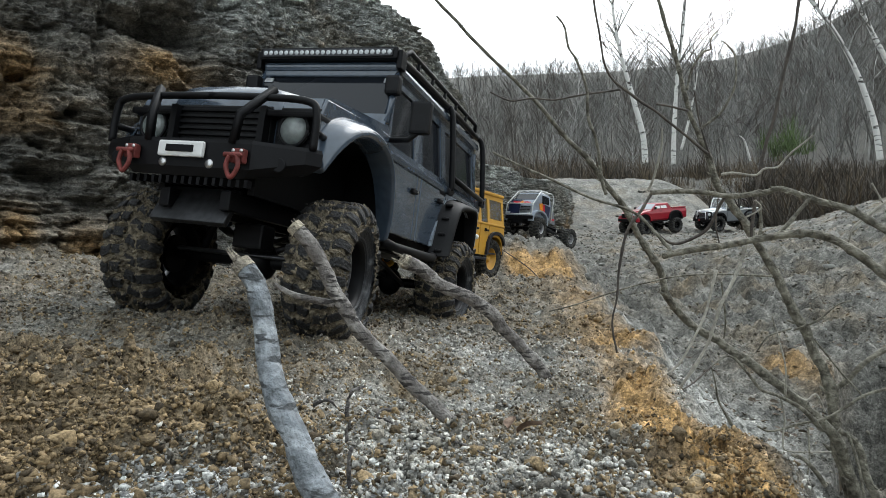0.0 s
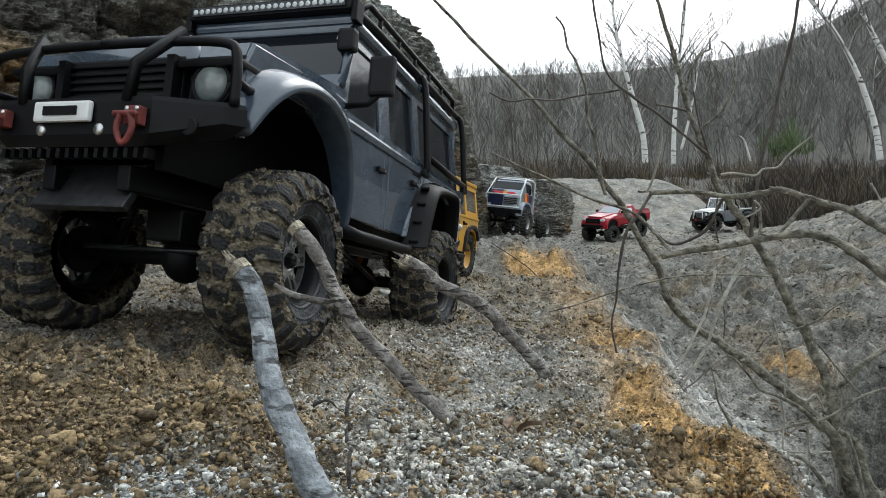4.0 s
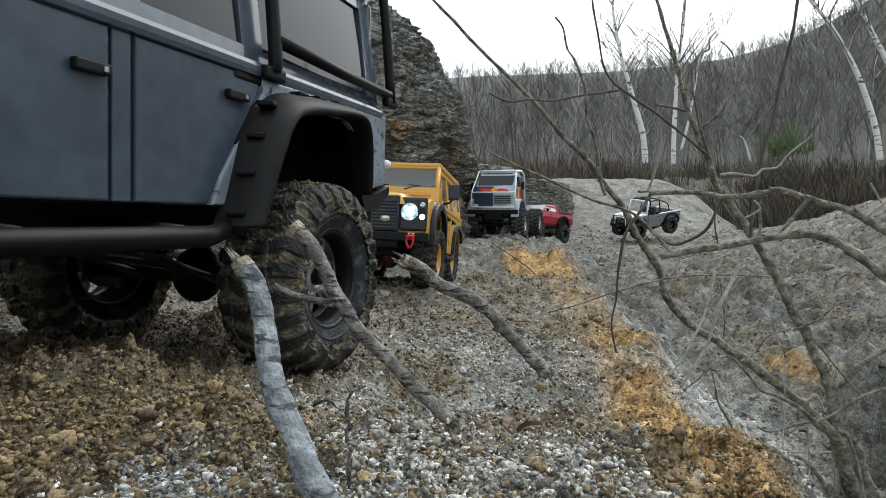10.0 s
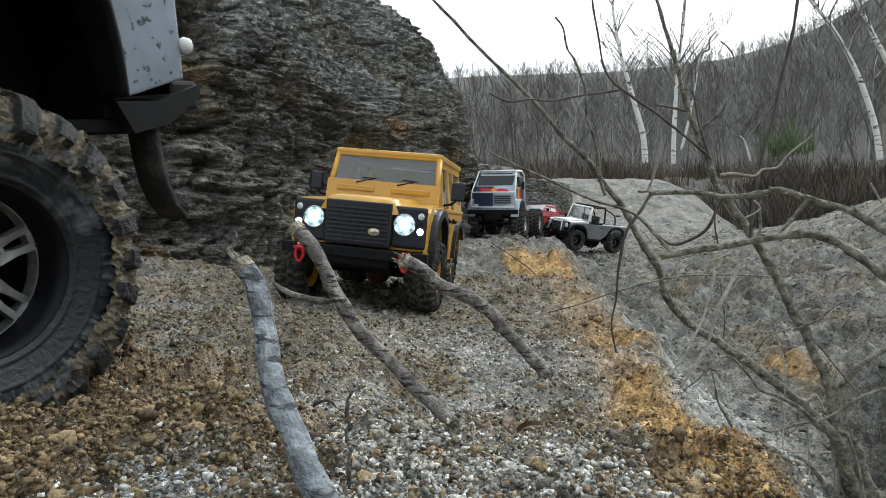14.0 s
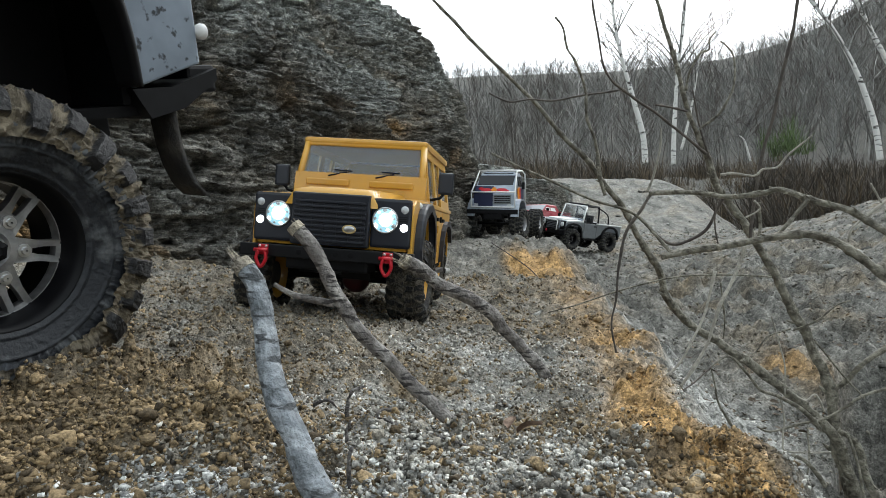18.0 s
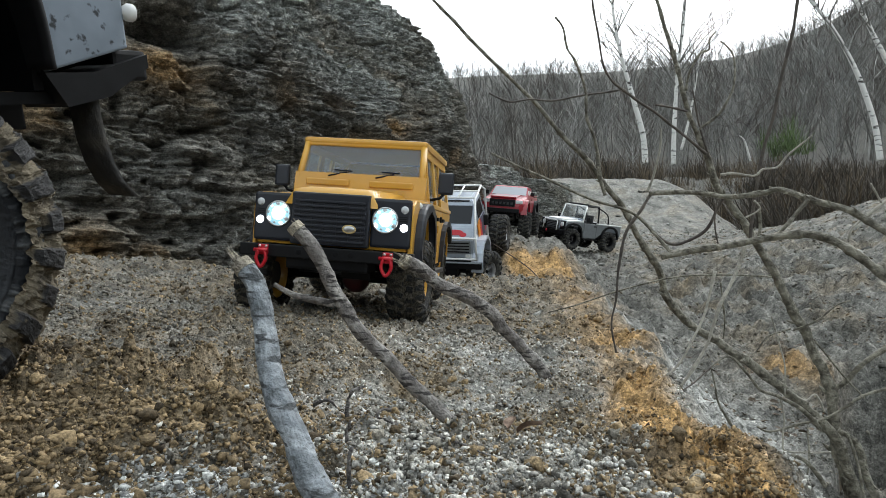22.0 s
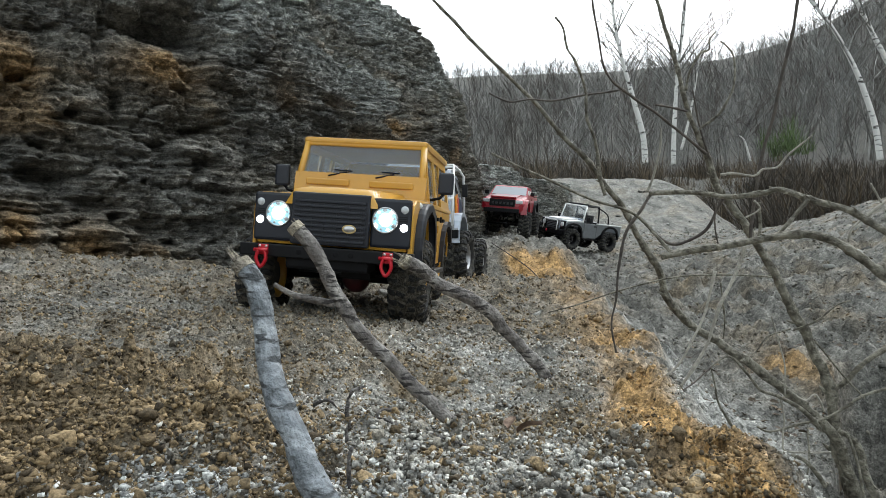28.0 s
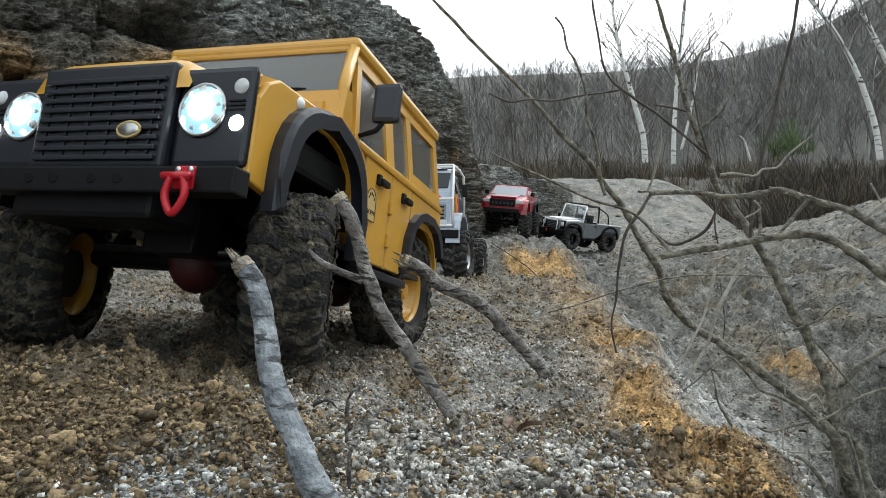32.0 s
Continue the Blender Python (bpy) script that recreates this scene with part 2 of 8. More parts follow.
def soil_of(x, y, d):
    """How ochre, how pale and how brown the soil is at arrays of places."""
    n1 = fnoi(x * 7, y * 7, 11.3, 4)
    n2 = fnoi(x * 22, y * 22, 5.3, 3)
    n3 = fnoi(x * 55, y * 55, 8.3, 3)
    wide = 0.020 + 0.022 * ease(0.36, 0.7, y)
    band = np.exp(-((d + 0.016) / wide) ** 2) * (1 - ease(1.3, 1.7, y)) * (1 - 0.6 * ease(0.55, 0.85, y))
    step = ease(0.16, 0.24, x) * (1 - ease(0.42, 0.55, x)) * np.exp(-((y - 1.86) / 0.12) ** 2)
    spots = 0.9 * np.exp(-((x - 0.66) / 0.06) ** 2 - ((y - 1.15) / 0.09) ** 2)
    och = np.maximum(np.maximum(band * (0.9 + 1.0 * n1 + 0.5 * n3), 1.3 * step * (0.8 + n1)), spots * (0.6 + n1))
    brown = (1 - ease(0.34, 0.44, y + 0.20 * n1 + 0.12 * n2)) * (1 - ease(-0.105, -0.045, x + 0.10 * n1 + 0.06 * n2 + 0.03 * n3 + 0.22 * (y - 0.25))) * (0.95 + 0.9 * n1 + 0.6 * n3)
    brown = np.maximum(brown, 1.2 * np.exp(-((y - 0.42) / 0.08) ** 2 - ((x + 0.012) / 0.065) ** 2) * (0.65 + 1.0 * n1 + 0.7 * n3))
    brown = np.maximum(brown, 0.42 * (1 - ease(1.2, 2.4, y)) * (0.7 + n1 + n3) * (1 - ease(-0.02, 0.02, d)))
    brown = np.maximum(brown, 0.6 * np.exp(-((d + 0.07) / 0.05) ** 2) * ease(0.3, 0.5, y) * (1 - ease(1.2, 1.6, y)) * (0.6 + 1.4 * n1 + 0.6 * n3))
    brown = np.maximum(brown, 0.5 * ease(0.2, 0.4, d) * (0.2 + 1.6 * n1))
    pale = (0.66 + 0.9 * n2 + 0.5 * n3) * (1 - brown) * ease(-0.16, -0.04, x + 0.5 * np.maximum(0, 0.16 - y)) * (1 - ease(0.40, 0.8, y)) * (1 - ease(0.0, 0.04, d))
    pale = np.maximum(pale, (0.9 + n2) * (1 - ease(0.155, 0.19, y + 0.06 * n1 + 0.25 * np.maximum(0, -0.05 - x))) * ease(-0.12, -0.06, x))
    pale = np.maximum(pale, ease(0.012, 0.04, d) * (1 - ease(0.15, 0.27, d + 0.06 * n1)) * (1 - ease(0.9, 1.4, y)) * (0.85 + 0.4 * n2))
    pale = np.maximum(pale, 0.45 * ease(3.5, 5, y) * (0.6 + n1))
    brown = brown * (1 - np.clip(1.4 * band, 0, 1) * ease(0.30, 0.36, y + 0.2 * x))
    return np.clip(och, 0, 1), np.clip(pale, 0, 1), np.clip(brown, 0, 1)


def soil_material(name, tints, rough=0.95, relief=0.0012, layered=False):
    """Silt whose colour follows its soil: grey, with ochre, pale and brown areas, fine grain and damp patches."""
    m = bpy.data.materials.new(name)
    m.use_nodes = True
    n, l = m.node_tree.nodes, m.node_tree.links
    b = n["Principled BSDF"]
    b.inputs["Roughness"].default_value = rough
    b.inputs["Specular IOR Level"].default_value = 0.25
    tc = n.new("ShaderNodeTexCoord")

    def field(s, d=5.0):
        t = n.new("ShaderNodeTexNoise")
        t.inputs["Scale"].default_value, t.inputs["Detail"].default_value = s, d
        t.inputs["Roughness"].default_value = 0.65
        l.new(tc.outputs["Object"], t.inputs["Vector"])
        return t.outputs["Fac"]

    ramp = n.new("ShaderNodeValToRGB")
    ramp.color_ramp.elements[0].position, ramp.color_ramp.elements[1].position = 0.36, 0.64
    ramp.color_ramp.elements[0].color, ramp.color_ramp.elements[1].color = (*tints[0], 1), (*tints[1], 1)
    l.new(field(9.0), ramp.inputs["Fac"])
    base = ramp.outputs["Color"]
    for key, col in zip(("pale", "brown", "ochre", "litter"), tints[2:]):
        at = n.new("ShaderNodeAttribute")
        at.attribute_name = key
        mix = n.new("ShaderNodeMix")
        mix.data_type = "RGBA"
        l.new(at.outputs["Fac"], mix.inputs["Factor"])
        l.new(base, mix.inputs["A"])
        mix.inputs["B"].default_value = (*col, 1)
        base = mix.outputs["Result"]
    beds = None
    if layered:
        mp = n.new("ShaderNodeMapping")
        mp.inputs["Scale"].default_value = (5, 5, 95)
        mp.inputs["Rotation"].default_value = (0.03, 0.06, 0)
        l.new(tc.outputs["Object"], mp.inputs["Vector"])
        beds = n.new("ShaderNodeTexNoise")
        beds.inputs["Scale"].default_value, beds.inputs["Detail"].default_value, beds.inputs["Roughness"].default_value = 1.0, 6, 0.7
        l.new(mp.outputs["Vector"], beds.inputs["Vector"])
        # bed tone; low beds are coloured darker still as crevice shade
        r3 = n.new("ShaderNodeMapRange")
        r3.inputs["From Min"].default_value, r3.inputs["From Max"].default_value = 0.35, 0.65
        r3.inputs["To Min"].default_value, r3.inputs["To Max"].default_value = 0.48, 1.42
        l.new(beds.outputs["Fac"], r3.inputs["Value"])
        mix = n.new("ShaderNodeMix")
        mix.data_type, mix.blend_type = "RGBA", "MULTIPLY"
        mix.inputs["Factor"].default_value = 1.0
        l.new(base, mix.inputs["A"])
        l.new(r3.outputs["Result"], mix.inputs["B"])
        base = mix.outputs["Result"]
    for s, amount in ((24.0, 0.34), (70.0, 0.58), (260.0, 0.66), (900.0, 0.60)):
        r2 = n.new("ShaderNodeMapRange")
        r2.inputs["From Min"].default_value, r2.inputs["From Max"].default_value = 0.3, 0.7
        r2.inputs["To Min"].default_value, r2.inputs["To Max"].default_value = 1 - amount, 1 + amount
        l.new(field(s), r2.inputs["Value"])
        mix = n.new("ShaderNodeMix")
        mix.data_type, mix.blend_type = "RGBA", "MULTIPLY"
        mix.inputs["Factor"].default_value = 1.0
        l.new(base, mix.inputs["A"])
        l.new(r2.outputs["Result"], mix.inputs["B"])
        base = mix.outputs["Result"]
    l.new(base, b.inputs["Base Color"])
    bp = n.new("ShaderNodeBump")
    bp.inputs["Strength"].default_value, bp.inputs["Distance"].default_value = 1.0, relief
    l.new(field(420.0), bp.inputs["Height"])
    coarse = n.new("ShaderNodeBump")
    coarse.inputs["Strength"].default_value, coarse.inputs["Distance"].default_value = 1.0, relief * 6
    l.new(field(60.0), coarse.inputs["Height"])
    l.new(bp.outputs["Normal"], coarse.inputs["Normal"])
    last = coarse
    if beds:
        last = n.new("ShaderNodeBump")
        last.inputs["Strength"].default_value, last.inputs["Distance"].default_value = 1.0, relief * 9
        l.new(beds.outputs["Fac"], last.inputs["Height"])
        l.new(coarse.outputs["Normal"], last.inputs["Normal"])
    l.new(last.outputs["Normal"], b.inputs["Normal"])
    return m


GREY_A, GREY_B = (0.088, 0.086, 0.077), (0.212, 0.205, 0.184)
PALE, BROWN, OCHRE, LITTERED = (0.37, 0.368, 0.345), (0.180, 0.138, 0.086), (0.37, 0.232, 0.10), (0.098, 0.092, 0.082)
SOIL = soil_material("silt_soil", (GREY_A, GREY_B, PALE, BROWN, OCHRE, LITTERED))


def soil_attributes(me, rows):
    for key, row in zip(("ochre", "pale", "brown", "litter"), rows):
        a = me.attributes.new(key, "FLOAT", "POINT")
        a.data.foreach_set("value", np.asarray(row, np.float32))


def sheet(name, co, material, smooth=True):
    """A grid of points, rows by columns, as one mesh."""
    nr, nc = co.shape[:2]
    i = np.arange(nr * nc).reshape(nr, nc)
    f = np.stack([i[:-1, :-1], i[:-1, 1:], i[1:, 1:], i[1:, :-1]], -1).reshape(-1, 4)
    me = bpy.data.meshes.new(name)
    me.vertices.add(nr * nc)
    me.vertices.foreach_set("co", co.reshape(-1).astype(np.float32))
    me.loops.add(f.size)
    me.loops.foreach_set("vertex_index", f.reshape(-1).astype(np.int32))
    me.polygons.add(len(f))
    me.polygons.foreach_set("loop_start", np.arange(0, f.size, 4, dtype=np.int32))
    me.update(calc_edges=True)
    me.polygons.foreach_set("use_smooth", np.full(len(f), smooth))
    me.materials.append(material)
    return new(name, me)


def build_ground():
    us = np.array(stretch(-0.84, 0.80, 0.0040, -400, 400, 1.12))
    ys, s = [0.075], 0.0012
    while ys[-1] < 170:
        step = 0.0070 * ys[-1] if ys[-1] < 6 else 0.04 * ys[-1]
        ys.append(ys[-1] + max(step, s))
    back, s = [0.075], 0.01
    while back[-1] > -60:
        back.append(back[-1] - s)
        s *= 1.35
    ys = np.array(back[:0:-1] + ys)
    wide = np.maximum(ys, 0.1) + 0.05
    wide = np.where(ys > 9, 9.05, wide)
    fan = 1 + ease(5, 20, ys) * 0.6
    x = us[None, :] * (wide * fan)[:, None]
    y = np.repeat(ys[:, None], len(us), 1)
    x = np.clip(x, -260, 260)
    fine, soils = crumble(x, y)
    r = np.hypot(x, y)
    far = np.maximum(ease(8, 10, r), 1 - ease(-0.3, 0.06, y))
    g = sheet("ground", np.stack([x, y, heights(x, y) + fine], -1), SOIL)
    soil_attributes(g.data, [soils[0].ravel() * (1 - far.ravel()), soils[1].ravel() * (1 - far.ravel()), (soils[2] * (1 - far)).ravel(), (ease(5.6, 8.0, y) * (0.8 + 0.6 * fnoi(x * 0.7, y * 0.7, 3.3, 3))).clip(0, 1).ravel()])
    return tagged(g, "damp grey silt ground with ochre bands", "ground", "", "structure")


build_ground()


# ---- the quarry face ----
CLIFF_TOP_Y = (-1.9, 0.4, 0.8, 1.36, 1.8, 2.18, 2.58, 2.74, 3.05, 3.6, 4.3, 5.2)
CLIFF_TOP_Z = (1.9, 1.65, 1.45, 1.19, 0.99, 0.92, 0.76, 0.50, 0.52, 0.58, 0.57, 0.62)
CLIFF_ROCK = soil_material("quarry_rock", ((0.135, 0.133, 0.122), (0.30, 0.292, 0.265), (0.44, 0.455, 0.43), (0.20, 0.172, 0.130), (0.38, 0.25, 0.125)), 0.92, 0.003, True)
HOLLOWS = [(0.62, 0.55, 0.07, 0.05, 0.10), (1.02, 0.31, 0.10, 0.05, 0.12), (1.62, 0.236, 0.055, 0.020, 0.11), (1.86, 0.565, 0.10, 0.035, 0.13), (1.82, 0.316, 0.018, 0.014, 0.06), (1.94, 0.289, 0.022, 0.012, 0.06), (2.03, 0.286, 0.012, 0.010, 0.05), (1.30, 0.62, 0.12, 0.05, 0.08), (2.55, 0.36, 0.10, 0.08, 0.12), (3.0, 0.3, 0.1, 0.08, 0.12), (1.55, 0.40, 0.012, 0.018, 0.04), (1.70, 0.18, 0.03, 0.012, 0.05), (1.75, 0.40, 0.016, 0.03, 0.06), (1.56, 0.31, 0.014, 0.05, 0.06), (2.25, 0.33, 0.02, 0.02, 0.05), (2.35, 0.42, 0.03, 0.02, 0.06)]


def build_cliff():
    line = curve_pts([(x, y, 0) for x, y in CLIFF], 24)
    pts = np.array([tuple(p) for p in line])
    lens = np.concatenate([[0], np.cumsum(np.linalg.norm(np.diff(pts, axis=0), axis=1))])
    start = 2.3
    us = np.concatenate([np.arange(0, start + 1.2, 0.03), np.arange(start + 1.2, start + 3.4, 0.0042), np.arange(start + 3.4, lens[-1], 0.012)])
    px, py = np.interp(us, lens, pts[:, 0]), np.interp(us, lens, pts[:, 1])
    dx = np.interp(us + 0.03, lens, pts[:, 0]) - np.interp(us - 0.03, lens, pts[:, 0])
    dy = np.interp(us + 0.03, lens, pts[:, 1]) - np.interp(us - 0.03, lens, pts[:, 1])
    ln = np.hypot(dx, dy) + 1e-9
    ox, oy = (dy / ln)[:, None], (-dx / ln)[:, None]
    nv = 300
    v = np.linspace(0, 1, nv + 1)[None, :]
    s = (us - start)[:, None] + 0 * v
    top = soft(py, CLIFF_TOP_Y, CLIFF_TOP_Z, 0.05)[:, None]
    z0 = (lie(px, py)[0] - 0.16)[:, None]
    back = lerp(py, (1.8, 2.18, 2.6), (0.34, 0.22, 0.08))[:, None]
    z = z0 + (top - z0) * np.minimum(v / 0.86, 1.0)
    rel = (z - z0) / (top - z0)
    lean = back * (0.6 * rel + 0.9 * np.maximum(0.0, rel - 0.55) ** 1.2)
    cap = np.maximum(0.0, v - 0.86) / 0.14 + 0 * s
    # beds: hard ones as ledges, soft ones worn back, stronger in some stretches
    q = z + 0.06 * s + 0.045 * fnoi(s * 2.2, z * 2.0, 1.3, 3)
    bed = 0.010 * np.tanh(5 * noi(q * 17, s * 1.6, 0.3)) + 0.008 * np.tanh(5 * noi(q * 46, s * 4.4, 2.3)) + 0.006 * np.tanh(5 * noi(q * 110, s * 5.0, 5.3)) + 0.004 * np.tanh(5 * noi(q * 230, s * 9.0, 15.3))
    bed = bed * np.clip(0.70 + 2.0 * noi(s * 5.1, z * 6.0, 6.3), 0.0, 1.3)
    wob = noi(s * 5, z * 5, 0.3)
    w2 = noi(s * 30, z * 30, 4.3)
    upper = ease(0.5, 0.75, rel + 0.2 * wob)
    dis = (cap == 0) * bed * (1 - 0.75 * upper)
    dis = dis + 0.05 * fnoi(s * 2.6, z * 2.2, 8.3, 3) + 0.016 * fnoi(s * 11, z * 15, 3.3, 4) + 0.008 * np.abs(noi(s * 14 + wob, z * 7, 18.3)) + 0.010 * np.abs(noi(s * 40, z * 36, 28.3)) + 0.014 * fnoi(s * 48, z * 60, 9.3, 4, 0.7)
    dis = dis + 0.012 * (cells(s * 9 + 1.6 * wob, z * 17 + 1.0 * wob, 1) - 0.5) + 0.008 * (cells(s * 24 + 2.5 * wob + 0.5 * w2, z * 40 + 1.5 * wob + 0.5 * w2, 3) - 0.5)
    dis = dis + (0.007 + 0.003 * upper) * (cells(s * 60 + 1.2 * w2 + 3 * wob, z * 75 + 1.2 * w2 + z * s * 9, 5) - 0.5)
    dis = dis - 0.035 * np.maximum(0.0, 1 - 9 * np.abs(noi(s * 5 + 0.4 * wob, z * 1.6, 12.3))) * (1 - ease(0.7, 0.9, rel))
    dis = dis - 0.022 * np.maximum(0.0, 1 - 10 * np.abs(noi(s * 9 + wob, z * 14 + wob, 22.3)))
    dis = dis - 0.06 * ease(0.42, 0.56, noi(s * 16, z * 26, 31.3)) * (1 - upper)
    for hs, hz, ws, wz, deep in HOLLOWS:
        dis = dis - deep * np.exp(-((s - hs) / ws) ** 2 - ((z - hz + 0.012 * wob) / wz) ** 2)
    far = dis - lean - 1.6 * cap ** 1.2
    co = np.stack([px[:, None] + ox * far, py[:, None] + oy * far, z + 0.10 * cap + 0.05 * cap * fnoi(s * 4, cap * 6, 2.3, 3)], -1)
    n1 = fnoi(s * 3.0, z * 5, 21.3, 4)
    orange = np.maximum(ease(0.3, 0.6, n1) * 0.6 * (1 - ease(0.5, 0.7, rel)), 0.5 * ease(0.30, 0.5, noi(q * 14, s * 1.5, 41.3)) * ease(0.1, 0.4, noi(s * 4, z * 4, 45.3)))
    for hs, hz, ws, wz in ((1.84, 0.485, 0.085, 0.045), (2.18, 0.482, 0.05, 0.035), (1.68, 0.08, 0.045, 0.05), (1.59, 0.443, 0.035, 0.03), (1.57, 0.13, 0.03, 0.04), (2.71, 0.497, 0.06, 0.03), (2.55, 0.40, 0.06, 0.05), (2.42, 0.36, 0.04, 0.03), (0.4, 0.15, 0.1, 0.1)):
        orange = np.maximum(orange, np.exp(-(((s - hs) / ws) ** 2 + ((z - hz) / wz) ** 2)) * (0.95 + 1.2 * n1))
    grey = upper * 0.9
    c = sheet("cliff", co, CLIFF_ROCK, smooth=False)
    soil_attributes(c.data, [np.clip(a, 0, 1).ravel() for a in (orange, grey, np.minimum(0.25 + n1, 0.6))])
    return tagged(c, "dark layered sandstone quarry face with ochre stains", "rock face", "", "structure")


build_cliff()
# ---- loose soil: crumbs and gravel ----
def stone_shapes(n, rng, flat=(0.35, 0.8), parts=1):
    """Small angular stones: squashed cubes with their corners cut unevenly."""
    shapes = []
    for _ in range(n):
        bm = bmesh.new()
        bmesh.ops.create_cube(bm, size=1.5)
        k = Vector((rng.uniform(0.6, 1.25), rng.uniform(0.6, 1.25), rng.uniform(*flat)))
        for v in bm.verts:
            v.co = Vector((v.co.x * k.x, v.co.y * k.y, v.co.z * k.z)) * rng.uniform(0.55, 1.15) + Vector((rng.uniform(-0.2, 0.2), rng.uniform(-0.2, 0.2), rng.uniform(-0.1, 0.1)))
        cut = rng.sample(list(bm.verts), 3)
        bmesh.ops.bevel(bm, geom=cut, offset=0.45, segments=1, affect="VERTICES")
        bmesh.ops.triangulate(bm, faces=bm.faces)
        bm.verts.index_update()
        vs = [tuple(v.co) for v in bm.verts]
        fs = [[v.index for v in f.verts] for f in bm.faces]
        bm.free()
        shapes.append((np.array(vs), np.array(fs)))
    return shapes


def grain_shapes(n, rng):
    """Crumbs of eight faces, uneven."""
    base = np.array([(1, 0, 0), (0, 1, 0), (-1, 0, 0), (0, -1, 0), (0, 0, 0.8), (0, 0, -0.8)], float)
    fs = np.array([(0, 1, 4), (1, 2, 4), (2, 3, 4), (3, 0, 4), (1, 0, 5), (2, 1, 5), (3, 2, 5), (0, 3, 5)])
    gen = np.random.RandomState(rng.randrange(10 ** 6))
    return [(base * gen.uniform(0.6, 1.25, (6, 1)) * gen.uniform(0.75, 1.2, 3) + gen.uniform(-0.3, 0.3, (6, 3)), fs) for _ in range(n)]


def clod_shapes(n, rng):
    """Crumbling clods: lumps upon lumps."""
    out = []
    for k in range(n):
        bm = bmesh.new()
        bmesh.ops.create_icosphere(bm, subdivisions=2, radius=1.0)
        o = Vector((rng.uniform(0, 50), k * 7.0, 3.0))
        for v in bm.verts:
            p = v.co.copy()
            v.co = p * (0.75 + 0.60 * noise.noise(p * 1.4 + o) + 0.75 * abs(noise.noise(p * 2.9 + o)) + 0.35 * noise.noise(p * 6.0 + o))
            v.co.z *= 0.75
        bm.verts.index_update()
        out.append((np.array([tuple(v.co) for v in bm.verts]), np.array([[v.index for v in f.verts] for f in bm.faces])))
        bm.free()
    return out


def scatter_mesh(name, places, shapes, material, rng, rows=None, tilt=0.6):
    """Many small pieces in one mesh. places: an array of x, y, z, size; rows: three numbers of soil for each."""
    places = np.asarray(places)
    n = len(places)
    gen = np.random.RandomState(rng.randrange(10 ** 6))
    which = gen.randint(len(shapes), size=n)
    turn, lean = gen.rand(n) * 6.283, gen.uniform(-tilt, tilt, n)
    ca, sa, cb, sb = np.cos(turn), np.sin(turn), np.cos(lean), np.sin(lean)
    one = np.zeros(n)
    rot = np.stack([np.stack([ca, -sa * cb, sa * sb], -1), np.stack([sa, ca * cb, -ca * sb], -1), np.stack([one, sb, cb], -1)], 1)
    vs, fs, vals, base = [], [], [], 0
    for k, (v, f) in enumerate(shapes):
        sel = np.nonzero(which == k)[0]
        if not len(sel):
            continue
        p = np.einsum("nij,vj->nvi", rot[sel], v) * places[sel, 3][:, None, None] + places[sel, None, :3]
        vs.append(p.reshape(-1, 3))
        fs.append((f[None] + (base + np.arange(len(sel)) * len(v))[:, None, None]).reshape(-1, 3))
        if rows is not None:
            vals.append(np.repeat(rows[:, sel], len(v), 1))
        base += len(sel) * len(v)
    verts, faces = np.concatenate(vs), np.concatenate(fs)
    me = bpy.data.meshes.new(name)
    me.vertices.add(len(verts))
    me.vertices.foreach_set("co", verts.reshape(-1).astype(np.float32))
    me.loops.add(faces.size)
    me.loops.foreach_set("vertex_index", faces.reshape(-1).astype(np.int32))
    me.polygons.add(len(faces))
    me.polygons.foreach_set("loop_start", np.arange(0, faces.size, 3, dtype=np.int32))
    me.update(calc_edges=True)
    me.materials.append(material)
    if rows is not None:
        soil_attributes(me, np.concatenate(vals, 1))
    return new(name, me)


def pebble_material(name, dark, light, sharp=(0.2, 0.9)):
    m = bpy.data.materials.new(name)
    m.use_nodes = True
    n, l = m.node_tree.nodes, m.node_tree.links
    b = n["Principled BSDF"]
    b.inputs["Roughness"].default_value = 0.85
    b.inputs["Specular IOR Level"].default_value = 0.35
    geo = n.new("ShaderNodeNewGeometry")
    ramp = n.new("ShaderNodeValToRGB")
    ramp.color_ramp.elements[0].position, ramp.color_ramp.elements[1].position = sharp
    ramp.color_ramp.elements[0].color, ramp.color_ramp.elements[1].color = (*dark, 1), (*light, 1)
    l.new(geo.outputs["Random Per Island"], ramp.inputs["Fac"])
    tc = n.new("ShaderNodeTexCoord")
    t = n.new("ShaderNodeTexNoise")
    t.inputs["Scale"].default_value, t.inputs["Detail"].default_value = 900, 4
    l.new(tc.outputs["Object"], t.inputs["Vector"])
    r2 = n.new("ShaderNodeMapRange")
    r2.inputs["From Min"].default_value, r2.inputs["From Max"].default_value = 0.3, 0.7
    r2.inputs["To Min"].default_value, r2.inputs["To Max"].default_value = 0.4, 1.5
    l.new(t.outputs["Fac"], r2.inputs["Value"])
    mix = n.new("ShaderNodeMix")
    mix.data_type, mix.blend_type = "RGBA", "MULTIPLY"
    mix.inputs["Factor"].default_value = 1.0
    l.new(ramp.outputs["Color"], mix.inputs["A"])
    l.new(r2.outputs["Result"], mix.inputs["B"])
    l.new(mix.outputs["Result"], b.inputs["Base Color"])
    bp = n.new("ShaderNodeBump")
    bp.inputs["Strength"].default_value, bp.inputs["Distance"].default_value = 0.8, 0.0008
    l.new(t.outputs["Fac"], bp.inputs["Height"])
    l.new(bp.outputs["Normal"], b.inputs["Normal"])
    return m


